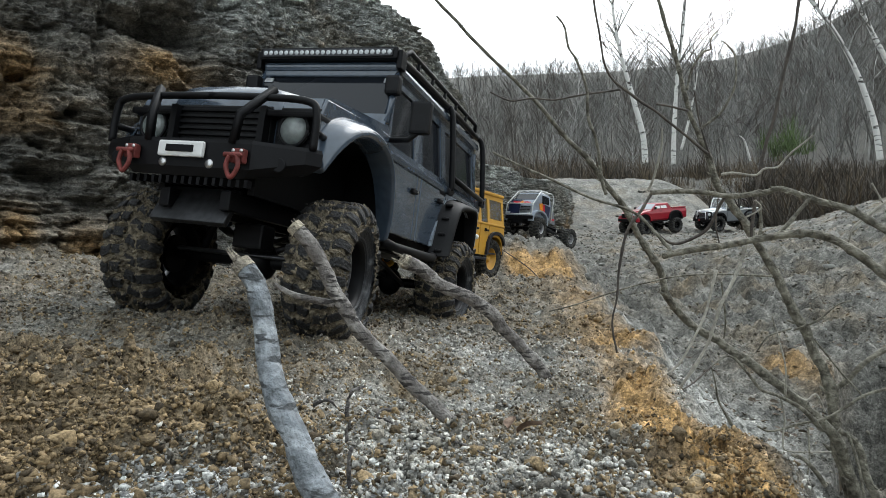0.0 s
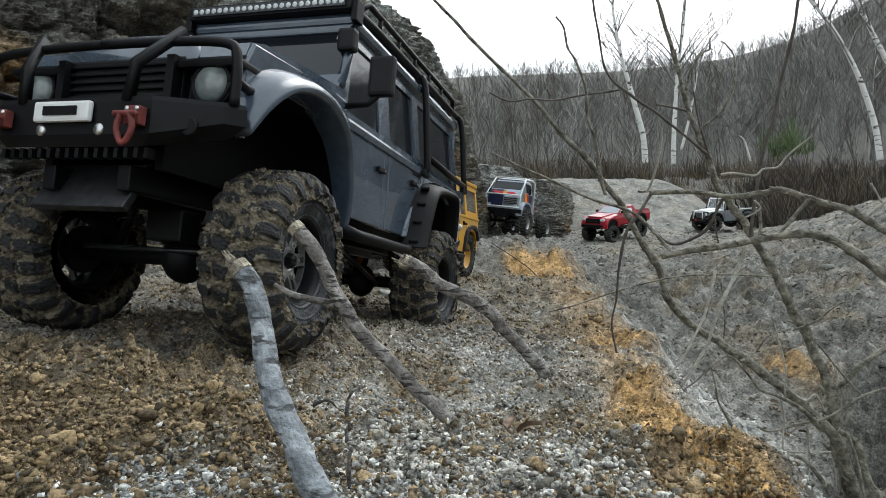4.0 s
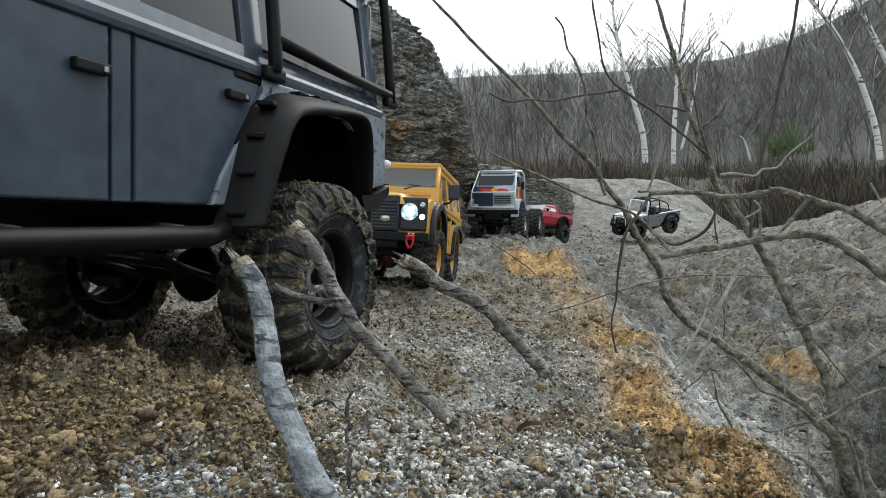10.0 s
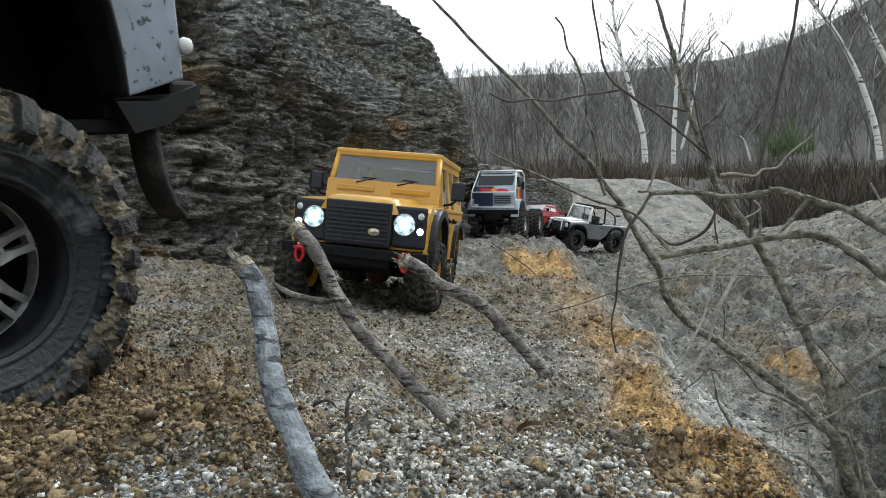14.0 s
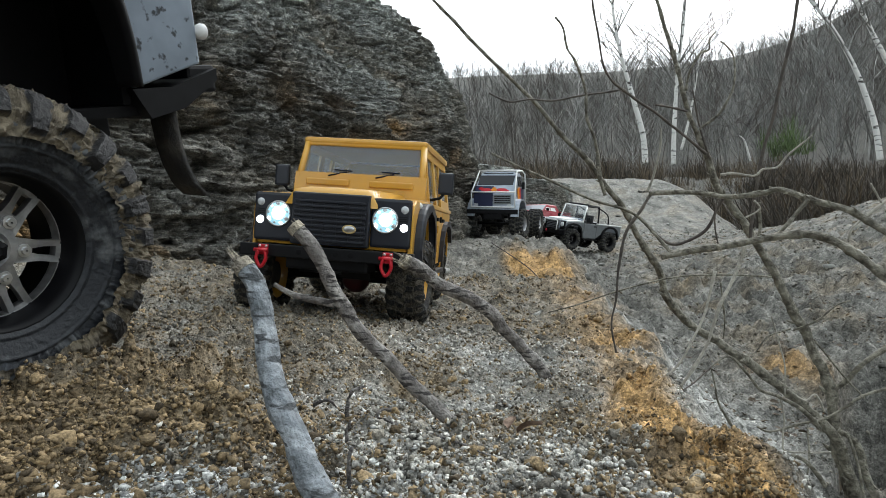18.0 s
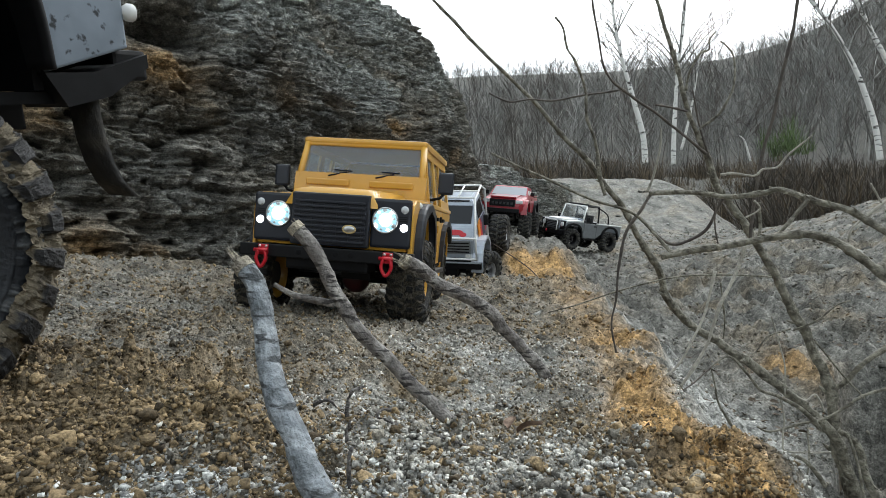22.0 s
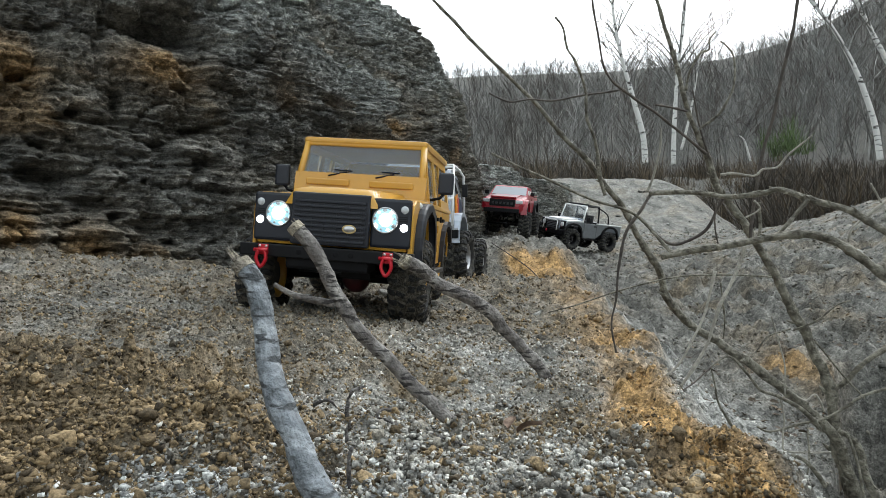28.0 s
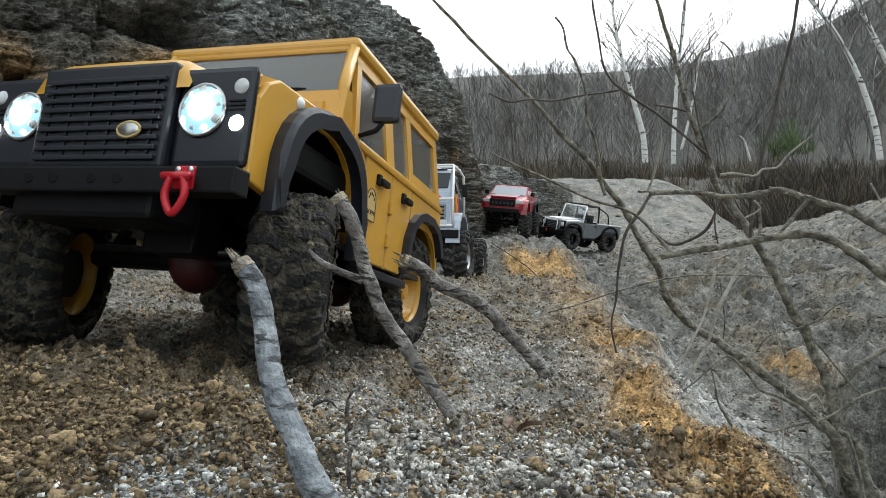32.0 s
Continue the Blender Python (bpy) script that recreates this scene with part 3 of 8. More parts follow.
GRAVEL = pebble_material("gravel", (0.07, 0.065, 0.055), (0.70, 0.68, 0.62), (0.0, 1.0))
WHITE_GRAVEL = pebble_material("white_gravel", (0.14, 0.143, 0.14), (0.72, 0.725, 0.70), (0.0, 1.0))
CRUMB = pebble_material("brown_crumbs", (0.040, 0.030, 0.019), (0.36, 0.262, 0.145), (0.0, 1.0))
SILT = pebble_material("silt_crumbs", (0.045, 0.041, 0.034), (0.33, 0.303, 0.25), (0.0, 1.0))
CLOD = pebble_material("ochre_clods", (0.15, 0.092, 0.042), (0.56, 0.38, 0.185), (0.0, 1.0))
LITTER = pebble_material("leaf_litter", (0.09, 0.07, 0.052), (0.21, 0.16, 0.115))


def scatter_soil():
    rng = random.Random(5)
    gen = np.random.RandomState(5)
    shapes = stone_shapes(16, rng)
    chips = stone_shapes(12, rng, (0.12, 0.3))
    grains = grain_shapes(24, rng)
    n = 230000
    y = 0.077 / gen.uniform(0.055, 0.60, n)
    x = gen.uniform(-0.74, 0.70, n) * (y + 0.03)
    d = lie(x, y)[1]
    fine, (och, pale, brn) = crumble(x, y)
    s = (0.00036 + 0.0013 * gen.rand(n) ** 4) * np.maximum(1.0, y / 0.36)
    z = heights(x, y) + fine + 0.2 * s
    q, q2 = gen.rand(n), gen.rand(n)
    clump = np.clip(0.65 + 1.6 * fnoi(x * 45, y * 45, 2.3, 3), 0, 1)
    ok = ((d < 0.015) | (q2 < 0.15)) & (x > across(y)[1] + 0.02)
    brown = ok & (q < 1.15 * brn)
    ochre = ok & ~brown & (och > 0.3) & (q2 < 0.22 * clump)
    rest = ok & ~brown & (och <= 0.3)
    stony = np.clip(pale * 1.5 + 0.25 * (x > -0.06) * (y < 0.6), 0, 1)
    grey = rest & (gen.rand(n) < stony) & (q2 < 0.35 + 0.65 * clump)
    front = np.clip((0.90 + fnoi(x * 22, y * 22, 5.3, 3)) * (1 - ease(0.160, 0.192, y + 0.05 * fnoi(x * 9, y * 9, 1.3, 2) + 0.25 * np.maximum(0, -0.06 - x))), 0, 1) * ease(-0.11, -0.075, x) * (1 - ease(-0.03, 0.02, x))
    white = (grey & (gen.rand(n) < 0.12)) | (ok & (gen.rand(n) < front))
    grey, brown = grey & ~white, brown & ~white
    silt = rest & ~grey & ~white & (q2 < 0.8 * clump)

    def lay(name, sel, k, shape, material, label, category, tilt=0.6):
        p = np.stack([x[sel], y[sel], z[sel], s[sel] * k], -1)
        tagged(scatter_mesh(name, p, shape, material, rng, None, tilt), label, category, "", "stuff")

    lay("gravel", grey & (y < 0.26), 1.05, shapes, GRAVEL, "pale angular gravel in front of the sticks", "gravel", 0.9)
    lay("gravel", grey & (y >= 0.26), 1.15, grains, GRAVEL, "pale tan gravel strewn on the bank", "gravel", 0.9)
    lay("stone_chips", white, 1.0, chips + shapes[:10], WHITE_GRAVEL, "whitish stone chips strewn on the bank", "gravel", 0.9)
    lay("soil_crumbs", brown & (y < 0.22), 1.0, shapes, CRUMB, "brown crumbly soil thrown up by wheels", "soil", 0.9)
    lay("soil_crumbs", brown & (y >= 0.22), 1.05, grains, CRUMB, "brown crumbly soil beside the wheel tracks", "soil", 0.9)
    lay("silt_crumbs", silt, 1.05, grains, SILT, "tan-grey silt crumbs covering the track", "soil", 0.9)
    lay("ochre_clods", ochre, 1.2, grains, CLOD, "ochre sandstone clods along the bank's edge", "soil", 0.9)
    # uneven clods, from the thrown-up heap to the loose track
    m = 5200
    cy = 0.077 / gen.uniform(0.07, 0.60, m)
    cx = gen.uniform(-0.74, 0.5, m) * (cy + 0.03)
    cd = lie(cx, cy)[1]
    cf, (co, cp, cb) = crumble(cx, cy)
    cs = (0.0011 + 0.0028 * gen.rand(m) ** 2.5) * np.maximum(1.0, cy / 0.5)
    cz = heights(cx, cy) + cf + 0.1 * cs
    drift = np.clip(0.3 + 1.8 * fnoi(cx * 14, cy * 14, 52.3, 3), 0, 1)
    roll, free = gen.rand(m), (cd < -0.01) & (cx > across(cy)[1] + 0.03)
    earth = free & (roll < cb * (0.25 + drift) * (1 - cp))
    dull = free & ~earth & (roll < 0.55 * drift * (1 - 0.6 * cp))
    clod = clod_shapes(10, rng)
    for sel, stuff, label in ((earth, CRUMB, "uneven clods of brown soil on the heap"), (dull, SILT, "uneven clods of tan-grey silt on the track")):
        tagged(scatter_mesh("soil_clods", np.stack([cx[sel], cy[sel], cz[sel], cs[sel]], -1), clod, stuff, rng, None, 1.2), label, "soil", "", "stuff")
    # clumps of silt over all the quarry floor and its slopes
    n = 90000
    y = 0.45 + 4.2 * gen.rand(n) ** 1.5
    x = gen.uniform(-0.72, 0.76, n) * (y + 0.05)
    fine, soils = crumble(x, y)
    d = lie(x, y)[1]
    keep = (x > across(y)[1] - 0.03) & (gen.rand(n) < np.clip(0.35 + 1.8 * fnoi(x * 9, y * 9, 44.3, 3), 0.03, 1))
    s = (0.0010 + 0.0036 * gen.rand(n) ** 4) * (0.5 + 0.6 * y)
    p = np.stack([x, y, heights(x, y) + fine + 0.1 * s, s], -1)[keep]
    k = gen.uniform(-0.3, 0.35, n)
    rows = np.stack([soils[0] * gen.uniform(0.6, 1, n), np.clip(soils[1] + k, 0, 1), np.clip(soils[2] + 0.3 * gen.rand(n), 0, 1)])[:, keep]
    tagged(scatter_mesh("soil_clumps", p, grains, SOIL, rng, rows), "crumbled clumps of grey-brown silt", "soil", "", "stuff")
    n = 1400
    y = gen.uniform(0.5, 5.5, n)
    x = gen.uniform(-0.3, 0.76, n) * y
    s = 0.003 + 0.014 * gen.rand(n) ** 5 * np.minimum(1.5, y)
    keep = x > across(y)[1] + 0.05
    p = np.stack([x, y, heights(x, y) + 0.2 * s, s], -1)[keep]
    tagged(scatter_mesh("rubble", p, shapes, pebble_material("rubble", (0.10, 0.099, 0.088), (0.32, 0.318, 0.29)), rng), "grey rubble lying on the quarry slopes", "rubble", "", "stuff")
    # leaves blown into the gully and onto the slope behind it
    leaf = []
    for _ in range(6):
        b, c = rng.uniform(0.1, 0.4), rng.uniform(-0.3, 0.4)
        leaf.append((np.array([(-1, 0, 0.1), (-0.3, -0.5, b), (0.6, -0.4, b * 0.5), (1.1, 0, c), (0.5, 0.45, b), (-0.4, 0.5, 0.1 + b), (0, 0, -0.05)]), np.array([(0, 1, 6), (1, 2, 6), (2, 3, 6), (3, 4, 6), (4, 5, 6), (5, 0, 6)])))
    n = 9000
    y = 0.6 + 3.6 * gen.rand(n) ** 1.2
    x = gen.uniform(0.18, 0.78, n) * (y + 0.05)
    d = lie(x, y)[1]
    drift = np.clip(-0.05 + 1.7 * fnoi(x * 5, y * 4, 24.3, 3) + 0.15 * ease(0.25, 0.6, d), 0, 1)
    keep = (d > 0.07) & (gen.rand(n) < drift)
    s = gen.uniform(0.0025, 0.007, n)
    p = np.stack([x, y, heights(x, y) + crumble(x, y)[0] + 0.003, s], -1)[keep]
    tagged(scatter_mesh("leaf_litter", p, leaf, LITTER, rng, None, 0.8), "dead brown leaves blown onto the grey slope", "leaves", "", "stuff")


scatter_soil()


# ---- woods on the hillside ----
def tree_shape(rng):
    """A bare winter tree one metre high: trunk, limbs and twigs, three-sided."""
    vs, fs = [], []

    def stem(pts, rs):
        base = len(vs)
        for p, r in zip(pts, rs):
            for k in range(3):
                vs.append((p[0] + r * math.cos(2.094 * k), p[1] + r * math.sin(2.094 * k), p[2]))
        for i in range(len(pts) - 1):
            for k in range(3):
                a, b = base + 3 * i + k, base + 3 * i + (k + 1) % 3
                fs.append((a, b, b + 3, a + 3))

    lean = (rng.uniform(-0.2, 0.2), rng.uniform(-0.2, 0.2))
    line = [(lean[0] * t + 0.02 * rng.uniform(-1, 1), lean[1] * t, t) for t in (0, 0.25, 0.5, 0.75, 1.0)]
    stem(line, (0.0058, 0.0048, 0.0036, 0.0024, 0.0008))
    for i in range(23):
        t = rng.uniform(0.25, 0.95)
        b = (lean[0] * t, lean[1] * t, t)
        a = rng.random() * 6.283
        ln = rng.uniform(0.12, 0.34) * (1.15 - 0.6 * t)
        e = (b[0] + ln * 0.55 * math.cos(a), b[1] + ln * 0.55 * math.sin(a), b[2] + ln * rng.uniform(0.6, 1.0))
        m = tuple((b[k] * 0.5 + e[k] * 0.5) + (0.012 * rng.uniform(-1, 1)) for k in range(3))
        stem((b, m, e), (0.0028, 0.002, 0.0007))
        for _ in range(5):
            u = rng.uniform(0.3, 1.0)
            c = tuple(b[k] + (e[k] - b[k]) * u for k in range(3))
            a2 = a + rng.uniform(-1.2, 1.2)
            l2 = rng.uniform(0.05, 0.12)
            k0 = len(vs)
            q = (c[0] + l2 * 0.5 * math.cos(a2), c[1] + l2 * 0.5 * math.sin(a2), c[2] + l2)
            vs.extend([(c[0] - 0.0012, c[1], c[2]), (c[0] + 0.0012, c[1], c[2]), (q[0] + 0.0005, q[1], q[2]), (q[0] - 0.0005, q[1], q[2])])
            fs.append((k0, k0 + 1, k0 + 2, k0 + 3))
    return np.array(vs), np.array(fs)


def plant_many(name, spots, shapes, materials, rng, label, category):
    vs, fs, slots, base = [], [], [], 0
    for x, y, z, s, slot in spots:
        v, f = shapes[rng.randrange(len(shapes))]
        a = rng.random() * 6.283
        ca, sa = math.cos(a), math.sin(a)
        w = s * rng.uniform(0.85, 1.3)
        vs.append(np.stack([(v[:, 0] * ca - v[:, 1] * sa) * w + x, (v[:, 0] * sa + v[:, 1] * ca) * w + y, v[:, 2] * s + z], 1))
        fs.append(f + base)
        slots.append(np.full(len(f), slot))
        base += len(v)
    me = bpy.data.meshes.new(name)
    me.from_pydata(np.concatenate(vs).tolist(), [], np.concatenate(fs).tolist())
    for m in materials:
        me.materials.append(m)
    me.polygons.foreach_set("material_index", np.concatenate(slots).tolist())
    return tagged(new(name, me), label, category, "", "stuff")


WOOD_A = mat("grey_bark", (0.165, 0.162, 0.152), 0.9, grain=0.5, bump_scale=3)
WOOD_B = mat("brown_bark", (0.085, 0.076, 0.066), 0.9, grain=0.4, bump_scale=3)
WOOD_C = mat("pale_bark", (0.36, 0.35, 0.33), 0.9, grain=0.4, bump_scale=3)
HEATHER = mat("dead_heather", (0.062, 0.052, 0.042), 0.95, grain=0.4, bump_scale=8)
BRACKEN = mat("dead_bracken", (0.105, 0.08, 0.05), 0.95, grain=0.4, bump_scale=8)
GORSE = mat("gorse_green", (0.075, 0.115, 0.035), 0.8, grain=0.4, bump_scale=8)


def plant_woods():
    rng = random.Random(11)
    shapes = [tree_shape(rng) for _ in range(9)]
    spots = []
    gen = np.random.RandomState(11)
    ds, us = 15 + 50 * gen.rand(5000) ** 0.75, gen.uniform(-0.35, 1.05, 5000)
    ys = ds / np.hypot(1, us)
    for d, u, y, x, z in zip(ds, us, ys, us * ys, heights(us * ys, ys) - 0.1):
        if len(spots) == 2100:
            break
        h = rng.uniform(2.6, 4.6) * (0.75 + 0.25 * ease(15, 30, d))
        q = rng.random()
        h = min(h, (0.288 + 0.018 * ease(0.42, 0.6, u) + 0.05 * ease(0.52, 0.8, u) + 0.018 * rng.random() ** 2) * d - z)
        if h > 0.6:
            spots.append((x, y, z, h, 0 if q < 0.5 else (1 if q < 0.93 else 2)))
    plant_many("bare_woods", spots, shapes, (WOOD_A, WOOD_B, WOOD_C), rng, "bare grey winter woods covering the hillside", "woods")


def tuft_shape(rng, n=38, spread=0.75):
    vs, fs = [], []
    for _ in range(n):
        a, b = rng.random() * 6.283, rng.random() * 6.283
        r0, r1 = 0.3 * rng.random(), rng.random() * spread
        h = rng.uniform(0.25, 1.0)
        p0 = Vector((r0 * math.cos(a), r0 * math.sin(a), 0))
        p2 = p0 + Vector((r1 * math.cos(b), r1 * math.sin(b), h))
        p1 = (p0 + p2) / 2 + Vector((0, 0, 0.12 * h))
        side = Vector((-math.sin(b), math.cos(b), 0.2)) * 0.0065
        base = len(vs)
        for p, w in ((p0, 1.2), (p1, 1.0), (p2, 0.3)):
            vs += [tuple(p - side * w), tuple(p + side * w)]
        fs += [(base, base + 1, base + 3, base + 2), (base + 2, base + 3, base + 5, base + 4)]
    return np.array(vs), np.array(fs)


def plant_brush():
    rng = random.Random(12)
    shapes = [tuft_shape(rng) for _ in range(6)]
    spots = []
    gen = np.random.RandomState(12)
    us, ds = gen.uniform(-0.1, 0.95, 1500), 7.0 + 10 * gen.rand(1500) ** 1.3
    ys = ds / np.hypot(1, us)
    for x, y, z in zip(us * ys, ys, heights(us * ys, ys)):
        spots.append((x, y, z - 0.05, rng.uniform(0.15, 0.42), 0 if rng.random() < 0.6 else 1))
    xs, ys = gen.uniform(2.3, 6.0, 1300), gen.uniform(4.3, 7.6, 1300)
    for x, y, z in zip(xs, ys, heights(xs, ys)):
        if x < 2.2 + 0.18 * (y - 4.3) or x / y < 0.50:
            continue
        spots.append((x, y, z - 0.03, rng.uniform(0.18, 0.5), 0 if rng.random() < 0.75 else 1))
    plant_many("brushwood", spots, shapes, (HEATHER, BRACKEN), rng, "dead brown heather and bracken on the slope", "undergrowth")
    green = [(rng.gauss(4.72, 0.16), rng.gauss(8.6, 0.15), 0, rng.uniform(0.2, 0.4), 0) for _ in range(16)]
    green = [(x, y, ground_z(x, y) + rng.uniform(0.2, 0.6), s, 0) for x, y, _, s, _ in green]
    plant_many("gorse", green, shapes, (GORSE,), rng, "green gorse growing among brown heather", "bush")


plant_woods()
plant_brush()


# ---- birches ----
def birch_bark():
    m = mat("birch_bark", (0.62, 0.61, 0.58), 0.8, grain=0.15, scale=5, color2=(0.62, 0.61, 0.58))
    n, l = m.node_tree.nodes, m.node_tree.links
    ramp = [q for q in n if q.type == "VALTORGB"][0]
    tex = ramp.inputs["Fac"].links[0].from_node
    mp = n.new("ShaderNodeMapping")
    mp.inputs["Scale"].default_value = (3, 3, 9)
    l.new([q for q in n if q.type == "TEX_COORD"][0].outputs["Object"], mp.inputs["Vector"])
    l.new(mp.outputs["Vector"], tex.inputs["Vector"])
    tex.inputs["Scale"].default_value = 2.0
    e = ramp.color_ramp.elements
    e[0].position, e[0].color, e[1].position, e[1].color = 0.56, (0.62, 0.61, 0.58, 1), 0.62, (0.05, 0.045, 0.04, 1)
    return m


BIRCH = birch_bark()


def birch(points, r0, r1, seed, label, dark_from=0.75):
    """A bare birch: white trunk, dark upper limbs and hanging twigs."""
    rng = random.Random(seed)
    e = new("birch_tree")
    base = Vector(points[0])
    e.location = base
    line = [p - base for p in curve_pts(points, 8)]
    bm = bmesh.new()
    tube(bm, line, [r0 + (r1 - r0) * i / (len(line) - 1) for i in range(len(line))], 10)
    part("trunk", bm, BIRCH, e, smooth=True)
    bm2 = bmesh.new()
    for i in range(16):
        t = rng.uniform(0.35, 1.0)
        k = t * (len(line) - 1)
        p = line[int(k)].lerp(line[min(int(k) + 1, len(line) - 1)], k % 1)
        a = rng.random() * 6.283
        ln = rng.uniform(0.4, 1.1)
        mid = p + Vector((0.35 * ln * math.cos(a), 0.35 * ln * math.sin(a), 0.45 * ln))
        end = p + Vector((0.7 * ln * math.cos(a), 0.7 * ln * math.sin(a), 0.7 * ln))
        bm = bmesh.new()
        tube(bm, curve_pts((p, mid, end), 4), [r1 * 0.9 * (1 - 0.9 * q / 8) for q in range(9)], 5)
        part("limb", bm, WOOD_A, e, smooth=True)
        for _ in range(5):
            c = p.lerp(end, rng.uniform(0.3, 1))
            q = c + Vector((rng.uniform(-0.25, 0.25), rng.uniform(-0.25, 0.25), rng.uniform(0.0, 0.35)))
            tube(bm2, (c, (c + q) / 2 + Vector((0, 0, 0.03)), q), (0.005, 0.004, 0.002), 4)
    tagged(part("twig", bm2, WOOD_B, e), kind="stuff")
    return tagged(e, label, "tree", "birches on the slope")
birch([(2.9291, 9, 1.3355), (2.8964, 9, 1.7445), (2.7655, 9, 2.2355), (2.6509, 9, 2.6445), (2.5445, 9, 3.0536), (2.4627, 9, 3.5445), (2.4055, 9, 4.1991)], 0.045, 0.013, 1, 'slender leaning birch with white black-flecked bark')
birch([(3.3382, 9, 1.3191), (3.3464, 9, 1.8264), (3.3791, 9, 2.3991), (3.42, 9, 2.89), (3.4855, 9, 3.3809), (3.5182, 9, 4.1991)], 0.036, 0.014, 2, 'straight slender birch with white black-flecked bark')
birch([(3.8364, 10, 1.7), (3.9818, 10, 2.2909), (4.0727, 10, 2.8364), (4.1455, 10, 3.2909)], 0.022, 0.009, 3, 'thin birch leaning out beside a thicker one')
birch([(5.6291, 8, 1.2345), (5.5564, 8, 1.7073), (5.3891, 8, 2.2164), (5.2073, 8, 2.6164), (4.9891, 8, 2.98), (4.7345, 8, 3.3073), (4.48, 8, 3.7436)], 0.040, 0.014, 4, 'bent birch with white bark and dark limbs')
birch([(6.6764, 9, 2.3991), (6.3491, 9, 2.9718), (6.1445, 9, 3.3809), (5.9809, 9, 3.7082), (5.8582, 9, 4.1173)], 0.040, 0.018, 5, 'leaning birch with white bark on the hillside')
birch([(3.9564, 8, 1.2345), (3.8836, 8, 1.4891), (3.8109, 8, 1.5618)], 0.014, 0.006, 6, 'short broken birch stump standing in brown heather')


# ---- the bare shrub on the bank ----
SHRUB_BARK = mat("shrub_bark", (0.07, 0.062, 0.045), 0.8, grain=0.4, scale=110, color2=(0.23, 0.215, 0.17), thresh=(0.36, 0.66), bump=2.0, bump_scale=260)
SHRUB_DARK = mat("dark_twig", (0.045, 0.036, 0.030), 0.75, grain=0.3, scale=40, color2=(0.09, 0.075, 0.06), bump=0.6, bump_scale=300)
SHRUB_PALE = mat("pale_twig", (0.22, 0.205, 0.17), 0.8, grain=0.3, scale=40, color2=(0.34, 0.32, 0.27), bump=0.6, bump_scale=300)
shrub = new("bare_shrub")
SHRUB_ROOT = Vector((0.45, 0.67, -0.20))
shrub.location = SHRUB_ROOT
shrub_rng = random.Random(3)


def branch(points, r0, r1, bark=SHRUB_BARK):
    """One branch of the shrub with knots, a slight waver and a few buds."""
    line = [p - SHRUB_ROOT for p in curve_pts(points, 7)]
    n = len(line)
    rs, out = [], []
    for i, p in enumerate(line):
        r = (r0 + (r1 - r0) * i / (n - 1)) * (0.70 if r0 > 0.005 else 0.88)
        k = noise.noise(p * 40 + Vector((r0 * 900, 0, 0)))
        out.append(p + Vector((k, noise.noise(p * 33), noise.noise(p * 37 + Vector((5, 5, 5))))) * r * 0.9)
        rs.append(r * (1 + 0.22 * noise.noise(p * 90) + (0.25 if shrub_rng.random() < 0.10 else 0)))
    bm = bmesh.new()
    tube(bm, out, rs, 8)
    for i in range(2, n - 1, 5):
        d = (out[i + 1] - out[i - 1]).normalized()
        side = d.orthogonal().normalized()
        side.rotate(Matrix.Rotation(shrub_rng.random() * 6.283, 3, d))
        r = rs[i]
        tip = out[i] + (side + d * 0.9) * r * 1.7
        tube(bm, (out[i], out[i] + (side + d * 0.5) * r * 1.0, tip), (r * 0.5, r * 0.42, r * 0.1), 5)
    return part("branch", bm, bark, shrub, smooth=True)


branch([(0.4506, 0.66, -0.1934), (0.4303, 0.6565, -0.1441), (0.4119, 0.6529, -0.1012), (0.3873, 0.6494, -0.0736), (0.3617, 0.6459, -0.0521), (0.3188, 0.6424, -0.0191), (0.2822, 0.6388, 0.0048), (0.2489, 0.6353, 0.0255), (0.2274, 0.6318, 0.0518), (0.2176, 0.6282, 0.0777), (0.1965, 0.6247, 0.1119), (0.1784, 0.6212, 0.1429), (0.1494, 0.6176, 0.1792), (0.1206, 0.6141, 0.2094), (0.0894, 0.6106, 0.2449), (0.0364, 0.6071, 0.2948), (0.0027, 0.6035, 0.3299), (-0.024, 0.6, 0.3542)], 0.00864, 0.00153)
branch([(0.4643, 0.68, -0.2023), (0.4418, 0.6787, -0.1585), (0.4273, 0.6773, -0.1087), (0.4228, 0.676, -0.0653), (0.4115, 0.6747, -0.0282), (0.3893, 0.6733, 0.0119), (0.3763, 0.672, 0.0395), (0.3512, 0.6707, 0.0823), (0.3261, 0.6693, 0.1249), (0.2982, 0.668, 0.1613), (0.2855, 0.6667, 0.1915), (0.2728, 0.6653, 0.2216), (0.259, 0.664, 0.2575), (0.2476, 0.6627, 0.3024), (0.2351, 0.6613, 0.3411), (0.2226, 0.66, 0.3766)], 0.01024, 0.00216)
branch([(0.3264, 0.66, 0.1066), (0.331, 0.6571, 0.1663), (0.3367, 0.6543, 0.2017), (0.347, 0.6514, 0.2427), (0.3544, 0.6486, 0.2834), (0.3587, 0.6457, 0.306), (0.3647, 0.6429, 0.3402), (0.3671, 0.64, 0.3682)], 0.00216, 0.00186, SHRUB_DARK)
branch([(0.3116, 0.42, 0.1034), (0.2987, 0.4289, 0.1152), (0.285, 0.4378, 0.1275), (0.2664, 0.4467, 0.1349), (0.2634, 0.4556, 0.1377), (0.2508, 0.4644, 0.1443), (0.2436, 0.4733, 0.1422), (0.2196, 0.4822, 0.1408), (0.1902, 0.4911, 0.1451), (0.1664, 0.5, 0.1436)], 0.00275, 0.00218)
